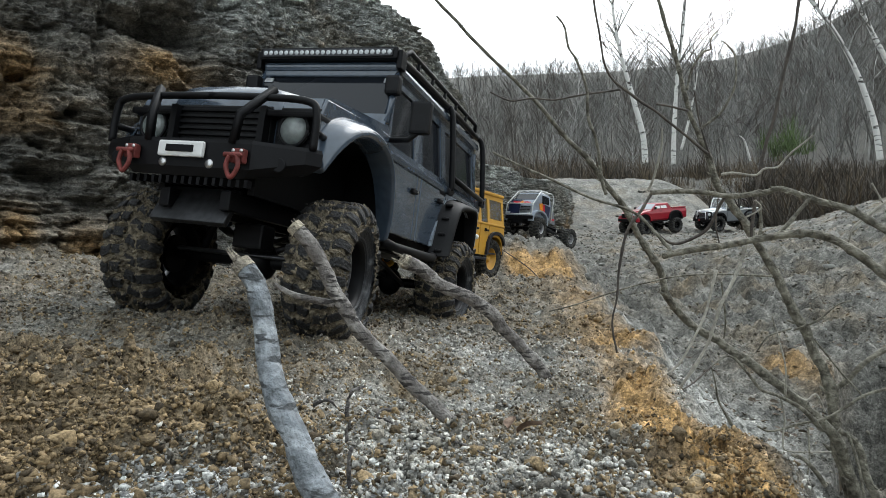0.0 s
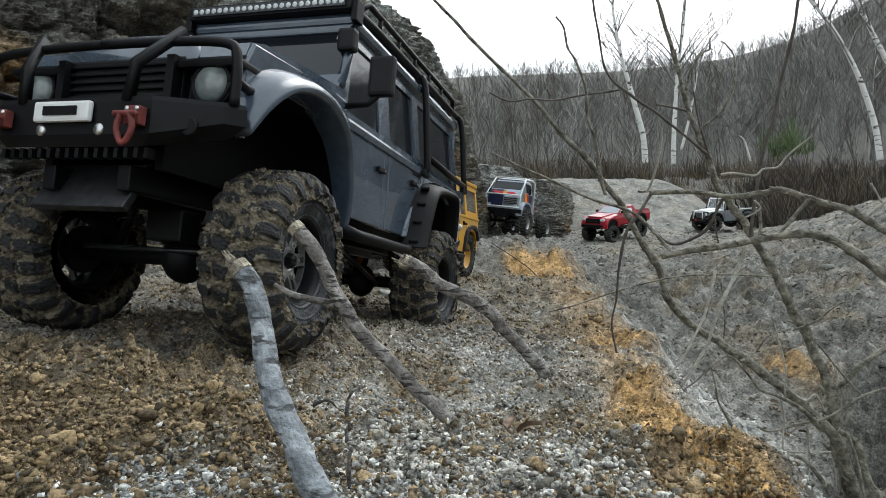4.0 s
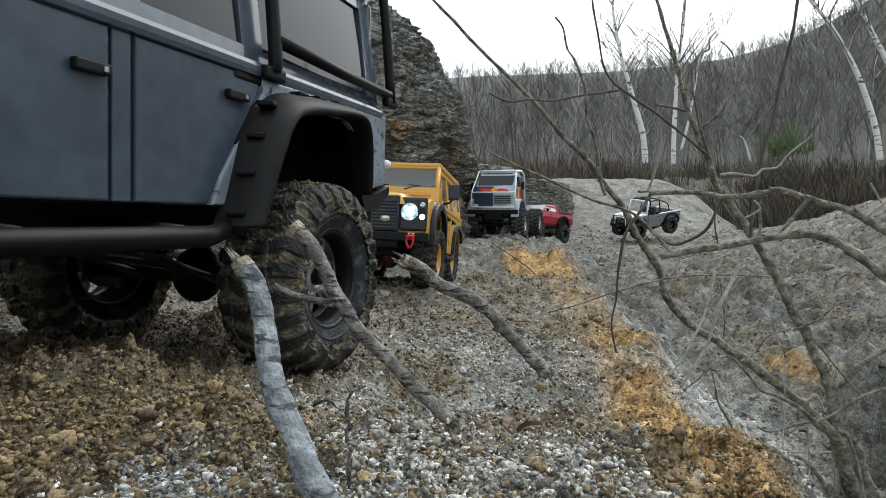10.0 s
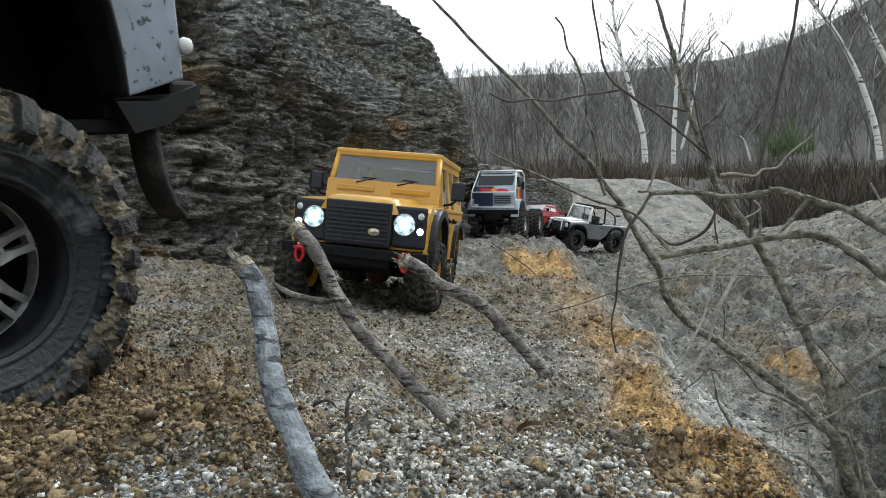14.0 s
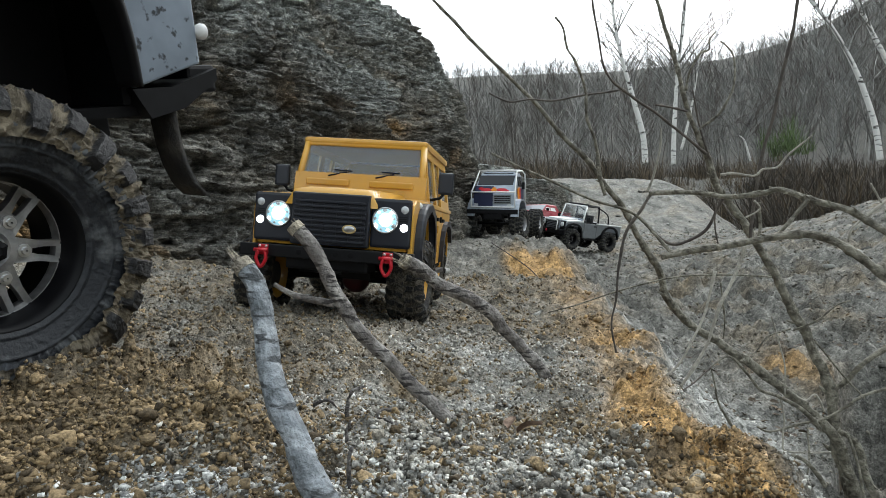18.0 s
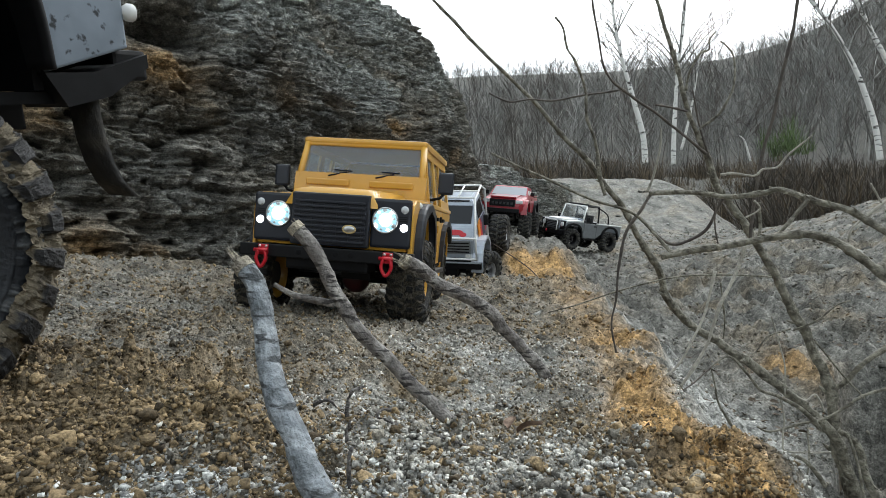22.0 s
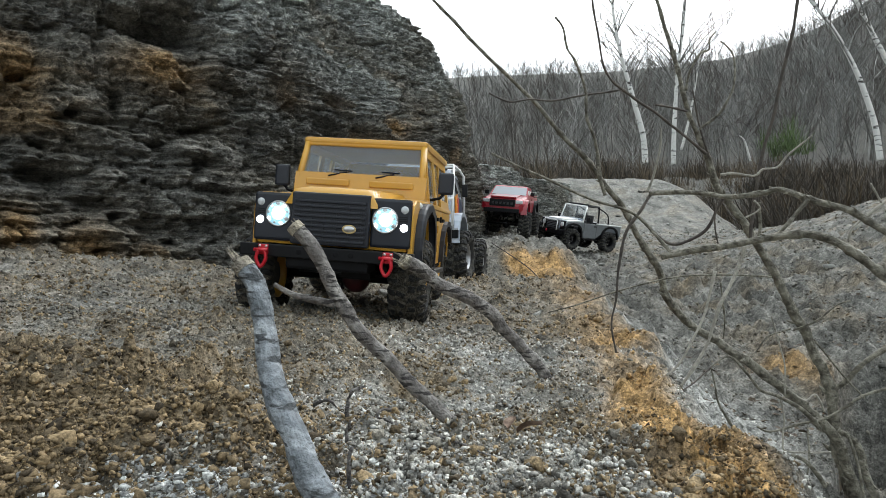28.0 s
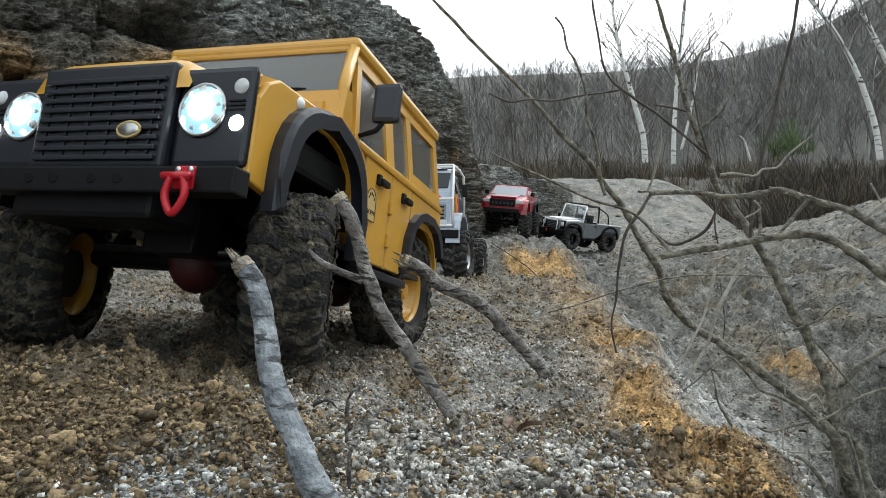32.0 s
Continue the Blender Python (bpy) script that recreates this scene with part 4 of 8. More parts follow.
branch([(0.2888, 0.38, 0.0727), (0.2762, 0.3875, 0.0834), (0.2571, 0.395, 0.1004), (0.2474, 0.4025, 0.1077), (0.2371, 0.41, 0.1108), (0.2224, 0.4175, 0.1087), (0.2032, 0.425, 0.1035), (0.1832, 0.4325, 0.0996), (0.1544, 0.44, 0.0944)], 0.00323, 0.00256)
branch([(0.2467, 0.42, 0.134), (0.2352, 0.42, 0.1195), (0.2257, 0.42, 0.1099)], 0.00138, 0.00153)
branch([(0.2368, 0.52, 0.144), (0.232, 0.525, 0.1339), (0.2245, 0.53, 0.1173), (0.2121, 0.535, 0.1078), (0.1993, 0.54, 0.1044), (0.1863, 0.545, 0.1129), (0.173, 0.55, 0.128)], 0.00153, 0.00160, SHRUB_DARK)
branch([(0.3169, 0.6, 0.0733), (0.2815, 0.6, 0.0749), (0.2487, 0.6, 0.0749), (0.2051, 0.6, 0.0695), (0.1615, 0.6, 0.0569), (0.1287, 0.6, 0.046), (0.1015, 0.6, 0.0389)], 0.00118, 0.00066)
branch([(0.193, 0.58, 0.1506), (0.1839, 0.5762, 0.1361), (0.1697, 0.5725, 0.1161), (0.1608, 0.5687, 0.085), (0.1572, 0.565, 0.0543), (0.1526, 0.5613, 0.0291), (0.1602, 0.5575, -0.011), (0.1681, 0.5538, -0.0455), (0.172, 0.55, -0.0795)], 0.00171, 0.00060, SHRUB_DARK)
branch([(0.1571, 0.6, 0.1524), (0.1499, 0.5975, 0.1766), (0.1455, 0.595, 0.2033), (0.1379, 0.5925, 0.2244), (0.1357, 0.59, 0.2507), (0.126, 0.5875, 0.2768), (0.1165, 0.585, 0.2893), (0.1128, 0.5825, 0.3071), (0.1049, 0.58, 0.3167)], 0.00216, 0.00084)
branch([(0.2711, 0.64, 0.1983), (0.2469, 0.6375, 0.2165), (0.2171, 0.635, 0.2391), (0.1875, 0.6325, 0.2587), (0.1724, 0.63, 0.2695), (0.1631, 0.6275, 0.2831), (0.158, 0.625, 0.3023), (0.1534, 0.6225, 0.3269), (0.1488, 0.62, 0.3514)], 0.00168, 0.00113, SHRUB_DARK)
branch([(0.1696, 0.6, 0.2533), (0.1441, 0.596, 0.249), (0.1082, 0.592, 0.2415), (0.0834, 0.588, 0.2417), (0.0616, 0.584, 0.2386), (0.0427, 0.58, 0.2455)], 0.00118, 0.00084, SHRUB_DARK)
branch([(0.2496, 0.64, 0.2635), (0.254, 0.638, 0.2833), (0.2637, 0.636, 0.3001), (0.2715, 0.634, 0.3035), (0.2712, 0.632, 0.3132), (0.2772, 0.63, 0.3211)], 0.00147, 0.00069)
branch([(0.2641, 0.64, 0.2239), (0.2734, 0.6386, 0.2312), (0.2844, 0.6371, 0.2408), (0.2936, 0.6357, 0.2566), (0.2975, 0.6343, 0.2736), (0.2963, 0.6329, 0.2962), (0.2876, 0.6314, 0.3072), (0.2812, 0.63, 0.3108)], 0.00168, 0.00092)
branch([(0.2508, 0.64, 0.2414), (0.2325, 0.63, 0.2438), (0.2119, 0.62, 0.2443)], 0.00147, 0.00113, SHRUB_DARK)
branch([(0.2678, 0.6, 0.1715), (0.2801, 0.5971, 0.1722), (0.2977, 0.5943, 0.1697), (0.3043, 0.5914, 0.1758), (0.3162, 0.5886, 0.1776), (0.3253, 0.5857, 0.1884), (0.3343, 0.5829, 0.197), (0.3438, 0.58, 0.206)], 0.00138, 0.00084, SHRUB_PALE)
branch([(0.1838, 0.56, 0.1514), (0.1903, 0.5567, 0.1714), (0.1932, 0.5533, 0.191), (0.193, 0.55, 0.2065)], 0.00147, 0.00100, SHRUB_PALE)
branch([(0.1837, 0.42, 0.0851), (0.1777, 0.415, 0.0664), (0.17, 0.41, 0.0501), (0.155, 0.405, 0.0267), (0.144, 0.4, 0.0185)], 0.00124, 0.00073, SHRUB_PALE)
branch([(0.2241, 0.46, 0.1046), (0.2139, 0.456, 0.0797), (0.2018, 0.452, 0.0593), (0.1947, 0.448, 0.0434), (0.1881, 0.444, 0.0298), (0.1684, 0.44, 0.0024)], 0.00166, 0.00112, SHRUB_PALE)
branch([(0.1919, 0.52, 0.0957), (0.1649, 0.54, 0.1309), (0.1303, 0.56, 0.1463), (0.0875, 0.58, 0.1691), (0.0469, 0.6, 0.1922)], 0.00153, 0.00131)
branch([(0.4451, 0.6, -0.0304), (0.4096, 0.604, -0.0422), (0.3792, 0.608, -0.0642), (0.3538, 0.612, -0.0719), (0.3254, 0.616, -0.0814), (0.3134, 0.62, -0.077)], 0.00176, 0.00113)
branch([(0.338, 0.55, -0.1095), (0.3205, 0.5457, -0.087), (0.3032, 0.5414, -0.0806), (0.2739, 0.5371, -0.0768), (0.2572, 0.5329, -0.0642), (0.2359, 0.5286, -0.0341), (0.2293, 0.5243, -0.0139), (0.2241, 0.52, 0.0012)], 0.00252, 0.00057)
branch([(0.2805, 0.55, -0.081), (0.2558, 0.535, -0.0892), (0.2368, 0.52, -0.0896)], 0.00090, 0.00038, SHRUB_DARK)
branch([(0.2241, 0.52, 0.0012), (0.2045, 0.51, -0.0108), (0.1914, 0.5, -0.0141)], 0.00085, 0.00054, SHRUB_DARK)
branch([(0.2327, 0.54, -0.0026), (0.253, 0.55, 0.0045), (0.2729, 0.56, -0.0115), (0.2907, 0.57, -0.029), (0.3116, 0.58, -0.0366), (0.3411, 0.59, -0.0523), (0.3633, 0.6, -0.074)], 0.00071, 0.00262)
branch([(0.4272, 0.68, -0.0539), (0.4444, 0.6733, -0.0341), (0.4582, 0.6667, -0.0176), (0.4836, 0.66, 0.0046)], 0.00356, 0.00288)
branch([(0.4476, 0.66, -0.0584), (0.4218, 0.6667, -0.0267), (0.4138, 0.6733, -0.0126), (0.4055, 0.68, 0.0017)], 0.00108, 0.00124)
branch([(0.3782, 0.67, 0.0123), (0.3891, 0.6625, 0.0193), (0.3996, 0.655, 0.0291), (0.4097, 0.6475, 0.0417), (0.4195, 0.64, 0.0471)], 0.00132, 0.00070)
branch([(0.3752, 0.67, 0.0141), (0.3491, 0.6667, 0.0067), (0.3353, 0.6633, -0.0079), (0.3246, 0.66, -0.0194)], 0.00109, 0.00072)
branch([(0.3951, 0.62, -0.0798), (0.4059, 0.615, -0.0867), (0.4109, 0.61, -0.0991), (0.4158, 0.605, -0.1249), (0.4233, 0.6, -0.1504)], 0.00284, 0.00480)
branch([(0.3905, 0.6, -0.0767), (0.3948, 0.59, -0.1086), (0.396, 0.58, -0.142)], 0.00157, 0.00126)
branch([(0.3251, 0.6, -0.0413), (0.3295, 0.6, -0.0631), (0.3278, 0.6, -0.0849), (0.3333, 0.6, -0.0958), (0.3742, 0.6, -0.0958)], 0.00098, 0.00087, SHRUB_PALE)
branch([(0.3305, 0.6, -0.0413), (0.3295, 0.6, -0.014), (0.3251, 0.6, 0.0078), (0.3169, 0.6, 0.0351)], 0.00098, 0.00066, SHRUB_PALE)
branch([(0.3333, 0.6, -0.0358), (0.3496, 0.6, -0.0467), (0.3605, 0.6, -0.0413), (0.3687, 0.6, -0.0576)], 0.00118, 0.00109, SHRUB_PALE)
branch([(0.3406, 0.58, -0.0656), (0.3358, 0.57, -0.0964), (0.3238, 0.56, -0.1235)], 0.00095, 0.00061)
branch([(0.2255, 0.5, 0.0277), (0.2218, 0.49, 0.047), (0.2143, 0.48, 0.0743)], 0.00066, 0.00070)
branch([(0.2209, 0.5, 0.1414), (0.2186, 0.5, 0.1186), (0.2218, 0.5, 0.1005)], 0.00066, 0.00073, SHRUB_DARK)
branch([(0.2505, 0.5, 0.1391), (0.255, 0.5, 0.1323), (0.2427, 0.5, 0.1255)], 0.00098, 0.00073, SHRUB_PALE)
branch([(0.306, 0.6, 0.1453), (0.306, 0.6, 0.1224), (0.3022, 0.6, 0.106)], 0.00176, 0.00196)
branch([(0.3709, 0.5, 0.1505), (0.3482, 0.5, 0.1314), (0.33, 0.5, 0.1186), (0.3255, 0.5, 0.1073)], 0.00148, 0.00091, SHRUB_PALE)
branch([(0.3436, 0.5, 0.1527), (0.3527, 0.5, 0.1368)], 0.00082, 0.00091, SHRUB_PALE)
branch([(0.2646, 0.66, 0.2686), (0.2736, 0.66, 0.2266), (0.2826, 0.66, 0.1966)], 0.00108, 0.00120, SHRUB_DARK)
tagged(shrub, "bare leafless shrub growing from the bank", "shrub")
# ---- the model off-road cars ----
BLACK_PAINT = mat("blue_black_paint", (0.042, 0.060, 0.086), 0.26, grain=0.15, scale=18, color2=(0.064, 0.086, 0.118), clear=0.8, bump_scale=90, thresh=(0.45, 0.75))
BLACK_PLASTIC = mat("black_plastic", (0.005, 0.005, 0.006), 0.55, grain=0.3, bump_scale=120, spec=0.22)
SATIN_BLACK = mat("satin_black_metal", (0.004, 0.004, 0.005), 0.5, grain=0.3, bump_scale=100, spec=0.18)
# blue-black paint made paler for the sky it reflects, with dark mud flecks
SKY_SHEEN_BLUE = mat("sky_sheen_mud_flecked_panel", (0.20, 0.235, 0.28), 0.34, grain=0.15, scale=150, color2=(0.03, 0.034, 0.04), bump_scale=60, thresh=(0.60, 0.66), detail=3.0)
YELLOW_PAINT = mat("ochre_yellow_paint", (0.60, 0.315, 0.036), 0.33, grain=0.05, scale=14, color2=(0.54, 0.285, 0.036), bump_scale=40, clear=0.25)
NAVY_PLASTIC = mat("navy_black_plastic", (0.009, 0.011, 0.018), 0.42, grain=0.15, bump_scale=90)
SILVER_PAINT = mat("silver_paint", (0.38, 0.42, 0.48), 0.32, metal=0.5, grain=0.08, scale=12, color2=(0.31, 0.35, 0.41), bump_scale=60)
GREY_PAINT = mat("dark_silver_paint", (0.21, 0.225, 0.24), 0.38, metal=0.4, grain=0.1, bump_scale=60)
RED_PAINT = mat("red_paint", (0.30, 0.010, 0.022), 0.3, grain=0.1, bump_scale=40, clear=0.3)
WHITE_PAINT = mat("white_paint", (0.75, 0.75, 0.74), 0.4, grain=0.06, bump_scale=60)
BLUE_PAINT = mat("dark_blue_paint", (0.014, 0.02, 0.06), 0.35, grain=0.1, bump_scale=60)
ORANGE_PAINT = mat("orange_paint", (0.75, 0.25, 0.01), 0.4, grain=0.05, bump_scale=60)
MUD = pebble_material("caked_mud", (0.055, 0.046, 0.034), (0.23, 0.19, 0.13))


def muddy(name, rubber, mud_a, mud_b, rough, relief, spec=0.4):
    """Rubber under mud: the mesh says where the mud sits, the grain breaks its edge."""
    m = bpy.data.materials.new(name)
    m.use_nodes = True
    n, l = m.node_tree.nodes, m.node_tree.links
    b = n["Principled BSDF"]
    b.inputs["Specular IOR Level"].default_value = spec
    tc = n.new("ShaderNodeTexCoord")

    def field(s):
        t = n.new("ShaderNodeTexNoise")
        t.inputs["Scale"].default_value, t.inputs["Detail"].default_value, t.inputs["Roughness"].default_value = s, 6, 0.65
        l.new(tc.outputs["Object"], t.inputs["Vector"])
        return t.outputs["Fac"]

    at = n.new("ShaderNodeAttribute")
    at.attribute_name = "mud"
    add = n.new("ShaderNodeMath")
    add.operation = "MULTIPLY_ADD"
    l.new(field(240), add.inputs[0])
    add.inputs[1].default_value = 0.9
    l.new(at.outputs["Fac"], add.inputs[2])
    step = n.new("ShaderNodeMapRange")
    step.inputs["From Min"].default_value, step.inputs["From Max"].default_value = 0.62, 1.05
    l.new(add.outputs[0], step.inputs["Value"])
    tint = n.new("ShaderNodeValToRGB")
    tint.color_ramp.elements[0].position, tint.color_ramp.elements[1].position = 0.36, 0.66
    tint.color_ramp.elements[0].color, tint.color_ramp.elements[1].color = (*mud_a, 1), (*mud_b, 1)
    l.new(field(130), tint.inputs["Fac"])
    mix = n.new("ShaderNodeMix")
    mix.data_type = "RGBA"
    l.new(step.outputs["Result"], mix.inputs["Factor"])
    mix.inputs["A"].default_value = (*rubber, 1)
    l.new(tint.outputs["Color"], mix.inputs["B"])
    l.new(mix.outputs["Result"], b.inputs["Base Color"])
    rg = n.new("ShaderNodeMapRange")
    rg.inputs["To Min"].default_value, rg.inputs["To Max"].default_value = rough, 0.95
    l.new(step.outputs["Result"], rg.inputs["Value"])
    l.new(rg.outputs["Result"], b.inputs["Roughness"])
    bp = n.new("ShaderNodeBump")
    bp.inputs["Strength"].default_value, bp.inputs["Distance"].default_value = 1.0, relief
    l.new(field(420), bp.inputs["Height"])
    l.new(bp.outputs["Normal"], b.inputs["Normal"])
    return m


TYRE = muddy("muddy_rubber", (0.011, 0.011, 0.012), (0.056, 0.047, 0.035), (0.225, 0.19, 0.135), 0.6, 0.0012)
# rubber and dust are tinted bluish for the sky they reflect
SIDEWALL = muddy("sidewall_rubber", (0.010, 0.012, 0.016), (0.045, 0.05, 0.058), (0.15, 0.155, 0.155), 0.42, 0.0007)
CAKED_TYRE = muddy("caked_rubber", (0.010, 0.010, 0.010), (0.026, 0.023, 0.018), (0.115, 0.100, 0.078), 0.8, 0.0012)
DUSTY_TYRE = muddy("dusty_rubber", (0.014, 0.014, 0.014), (0.035, 0.033, 0.028), (0.105, 0.10, 0.085), 0.8, 0.0008)
GUNMETAL = mat("gunmetal", (0.055, 0.056, 0.060), 0.38, metal=0.8, grain=0.3, bump_scale=150)
STEEL = mat("bright_steel", (0.55, 0.55, 0.55), 0.3, metal=0.95, grain=0.15, bump_scale=200)
ALLOY = mat("machined_alloy", (0.42, 0.42, 0.43), 0.35, metal=0.8, grain=0.15, bump_scale=150)
SCUFFED_ALLOY = mat("scuffed_alloy", (0.22, 0.22, 0.225), 0.38, metal=0.7, grain=0.3, scale=50, color2=(0.40, 0.40, 0.40), bump_scale=180)
RED_HOOK = mat("red_hook", (0.50, 0.010, 0.022), 0.35, grain=0.08, bump_scale=150)
RUSTY_HOOK = mat("muddy_red_hook", (0.16, 0.03, 0.025), 0.7, grain=0.4, bump_scale=200)
DARK_RED = mat("dark_red_casing", (0.05, 0.005, 0.007), 0.5, grain=0.3, bump_scale=120)
DIRTY_LENS = mat("clouded_lens", (0.17, 0.19, 0.185), 0.2, grain=0.3, bump_scale=150, clear=0.5)
WHITE_LAMP = glow("lit_lamp", (0.92, 0.97, 1.0), 4.0)
BLUE_LAMP = glow("lit_lamp_reflector", (0.30, 0.56, 0.68), 0.47)
DIM_LAMP = mat("clear_lamp", (0.55, 0.57, 0.58), 0.15, grain=0.15, bump_scale=300, clear=0.5)
CREAM = mat("cream_sticker", (0.55, 0.40, 0.16), 0.5, grain=0.05, bump_scale=80)
INK = mat("dark_print", (0.06, 0.04, 0.015), 0.6)
MATT_RUBBER = mat("muddy_rubber_flap", (0.014, 0.013, 0.012), 0.85, grain=0.4, scale=60, color2=(0.06, 0.052, 0.042), bump=1.0, bump_scale=200, thresh=(0.5, 0.75))
SEAT = mat("dark_interior", (0.03, 0.03, 0.032), 0.7, grain=0.2, bump_scale=80)


def glass_material(name, tint, through_it):
    m = mat(name, tint, 0.05, spec=0.35)
    b = m.node_tree.nodes["Principled BSDF"]
    b.inputs["Transmission Weight"].default_value = through_it
    b.inputs["IOR"].default_value = 1.45
    return m


DARK_GLASS = glass_material("tinted_glass", (0.012, 0.014, 0.018), 0.0)
CLEAR_GLASS = glass_material("clear_glass", (0.80, 0.85, 0.88), 0.95)


def arch(yc, zc, r, n=9, flat=0.85):
    """The outline over a wheel, from front to rear."""
    out = []
    for i in range(n + 1):
        a = math.pi * i / n
        out.append((yc - r * math.copysign(abs(math.cos(a)) ** flat, math.cos(a)), zc + r * max(0.0, math.sin(a)) ** flat))
    return out


def plate(e, name, poly, side, x, thick, material, label="", lean=0.0, z0=0.0, bevel=0.0):
    """A panel on one side of a car; above z0 it leans inwards."""
    bm = bmesh.new()
    prism(bm, poly, side * (x - thick), side * x)
    if bevel:
        es = [q for q in bm.edges if all(abs(abs(v.co.x) - x) < 1e-6 for v in q.verts)]
        bmesh.ops.bevel(bm, geom=es, offset=bevel, segments=2, affect="EDGES", profile=0.5)
    for v in bm.verts:
        if v.co.z > z0:
            v.co.x -= side * lean * (v.co.z - z0)
    return part(name, bm, material, e, label)


def slotted_arm(bm, r, a, x0, x1):
    """One tapered spoke with a slot through it, standing at the angle a."""
    def ring(rows, x):
        return [bm.verts.new((x, q * math.cos(a) - p * math.sin(a), q * math.sin(a) + p * math.cos(a))) for q, p in rows]

    outer = [(0.26 * r, -0.17 * r), (0.62 * r, -0.135 * r), (0.93 * r, -0.16 * r), (0.93 * r, 0.16 * r), (0.62 * r, 0.135 * r), (0.26 * r, 0.17 * r)]
    hole = [(0.52 * r, -0.03 * r), (0.66 * r, -0.058 * r), (0.82 * r, -0.066 * r), (0.82 * r, 0.066 * r), (0.66 * r, 0.058 * r), (0.52 * r, 0.03 * r)]
    of, hf, ob, hb = ring(outer, x1), ring(hole, x1 - 0.0004), ring(outer, x0), ring(hole, x0)
    for i in range(6):
        j = (i + 1) % 6
        bm.faces.new((of[i], of[j], hf[j], hf[i]))
        bm.faces.new((of[i], ob[i], ob[j], of[j]))
        bm.faces.new((hf[i], hf[j], hb[j], hb[i]))
        bm.faces.new((ob[i], hb[i], hb[j], ob[j]))


def rim_of(kind, r, w, material, face):
    """The disc of a wheel, its outer face towards +x."""
    bm = bmesh.new()
    if kind == "spoke":
        for k in range(6):
            slotted_arm(bm, r, 2 * math.pi * (k + 0.5) / 6, w * 0.05, w * 0.15)
        lathe(bm, [(w * 0.02, 0.001), (w * 0.15, 0.001), (w * 0.155, 0.20 * r), (w * 0.17, 0.24 * r), (w * 0.16, 0.34 * r), (w * 0.02, 0.36 * r)], 30)
        lathe(bm, [(w * 0.04, 0.86 * r), (w * 0.15, 0.87 * r), (w * 0.16, 0.93 * r), (w * 0.04, 0.97 * r)], 48)
    else:
        lathe(bm, [(w * 0.10, 0.02 * r), (w * 0.30, 0.02 * r), (w * 0.30, 0.22 * r), (w * 0.20, 0.32 * r), (w * 0.10, 0.40 * r), (w * 0.06, 0.62 * r), (w * 0.20, 0.78 * r), (w * 0.30, 0.86 * r), (w * 0.05, 0.93 * r)], 32)
    return bm


def wrap(name, co, mud, material, parent, smooth):
    """A closed band: rows round the wheel by columns across it, with how muddy each place is."""
    nr, nc = co.shape[:2]
    i = np.arange(nr * nc).reshape(nr, nc)
    nx = np.roll(i, -1, 0)
    f = np.stack([i[:, :-1], nx[:, :-1], nx[:, 1:], i[:, 1:]], -1).reshape(-1, 4)
    me = bpy.data.meshes.new(name)
    me.vertices.add(nr * nc)
    me.vertices.foreach_set("co", co.reshape(-1).astype(np.float32))
    me.loops.add(f.size)
    me.loops.foreach_set("vertex_index", f.reshape(-1).astype(np.int32))
    me.polygons.add(len(f))
    me.polygons.foreach_set("loop_start", np.arange(0, f.size, 4, dtype=np.int32))
    me.update(calc_edges=True)
    me.polygons.foreach_set("use_smooth", np.full(len(f), smooth))
    at = me.attributes.new("mud", "FLOAT", "POINT")
    at.data.foreach_set("value", np.clip(mud, 0, 1).ravel().astype(np.float32))
    me.materials.append(material)
    ob = new(name, me)
    ob.parent = parent
    return ob


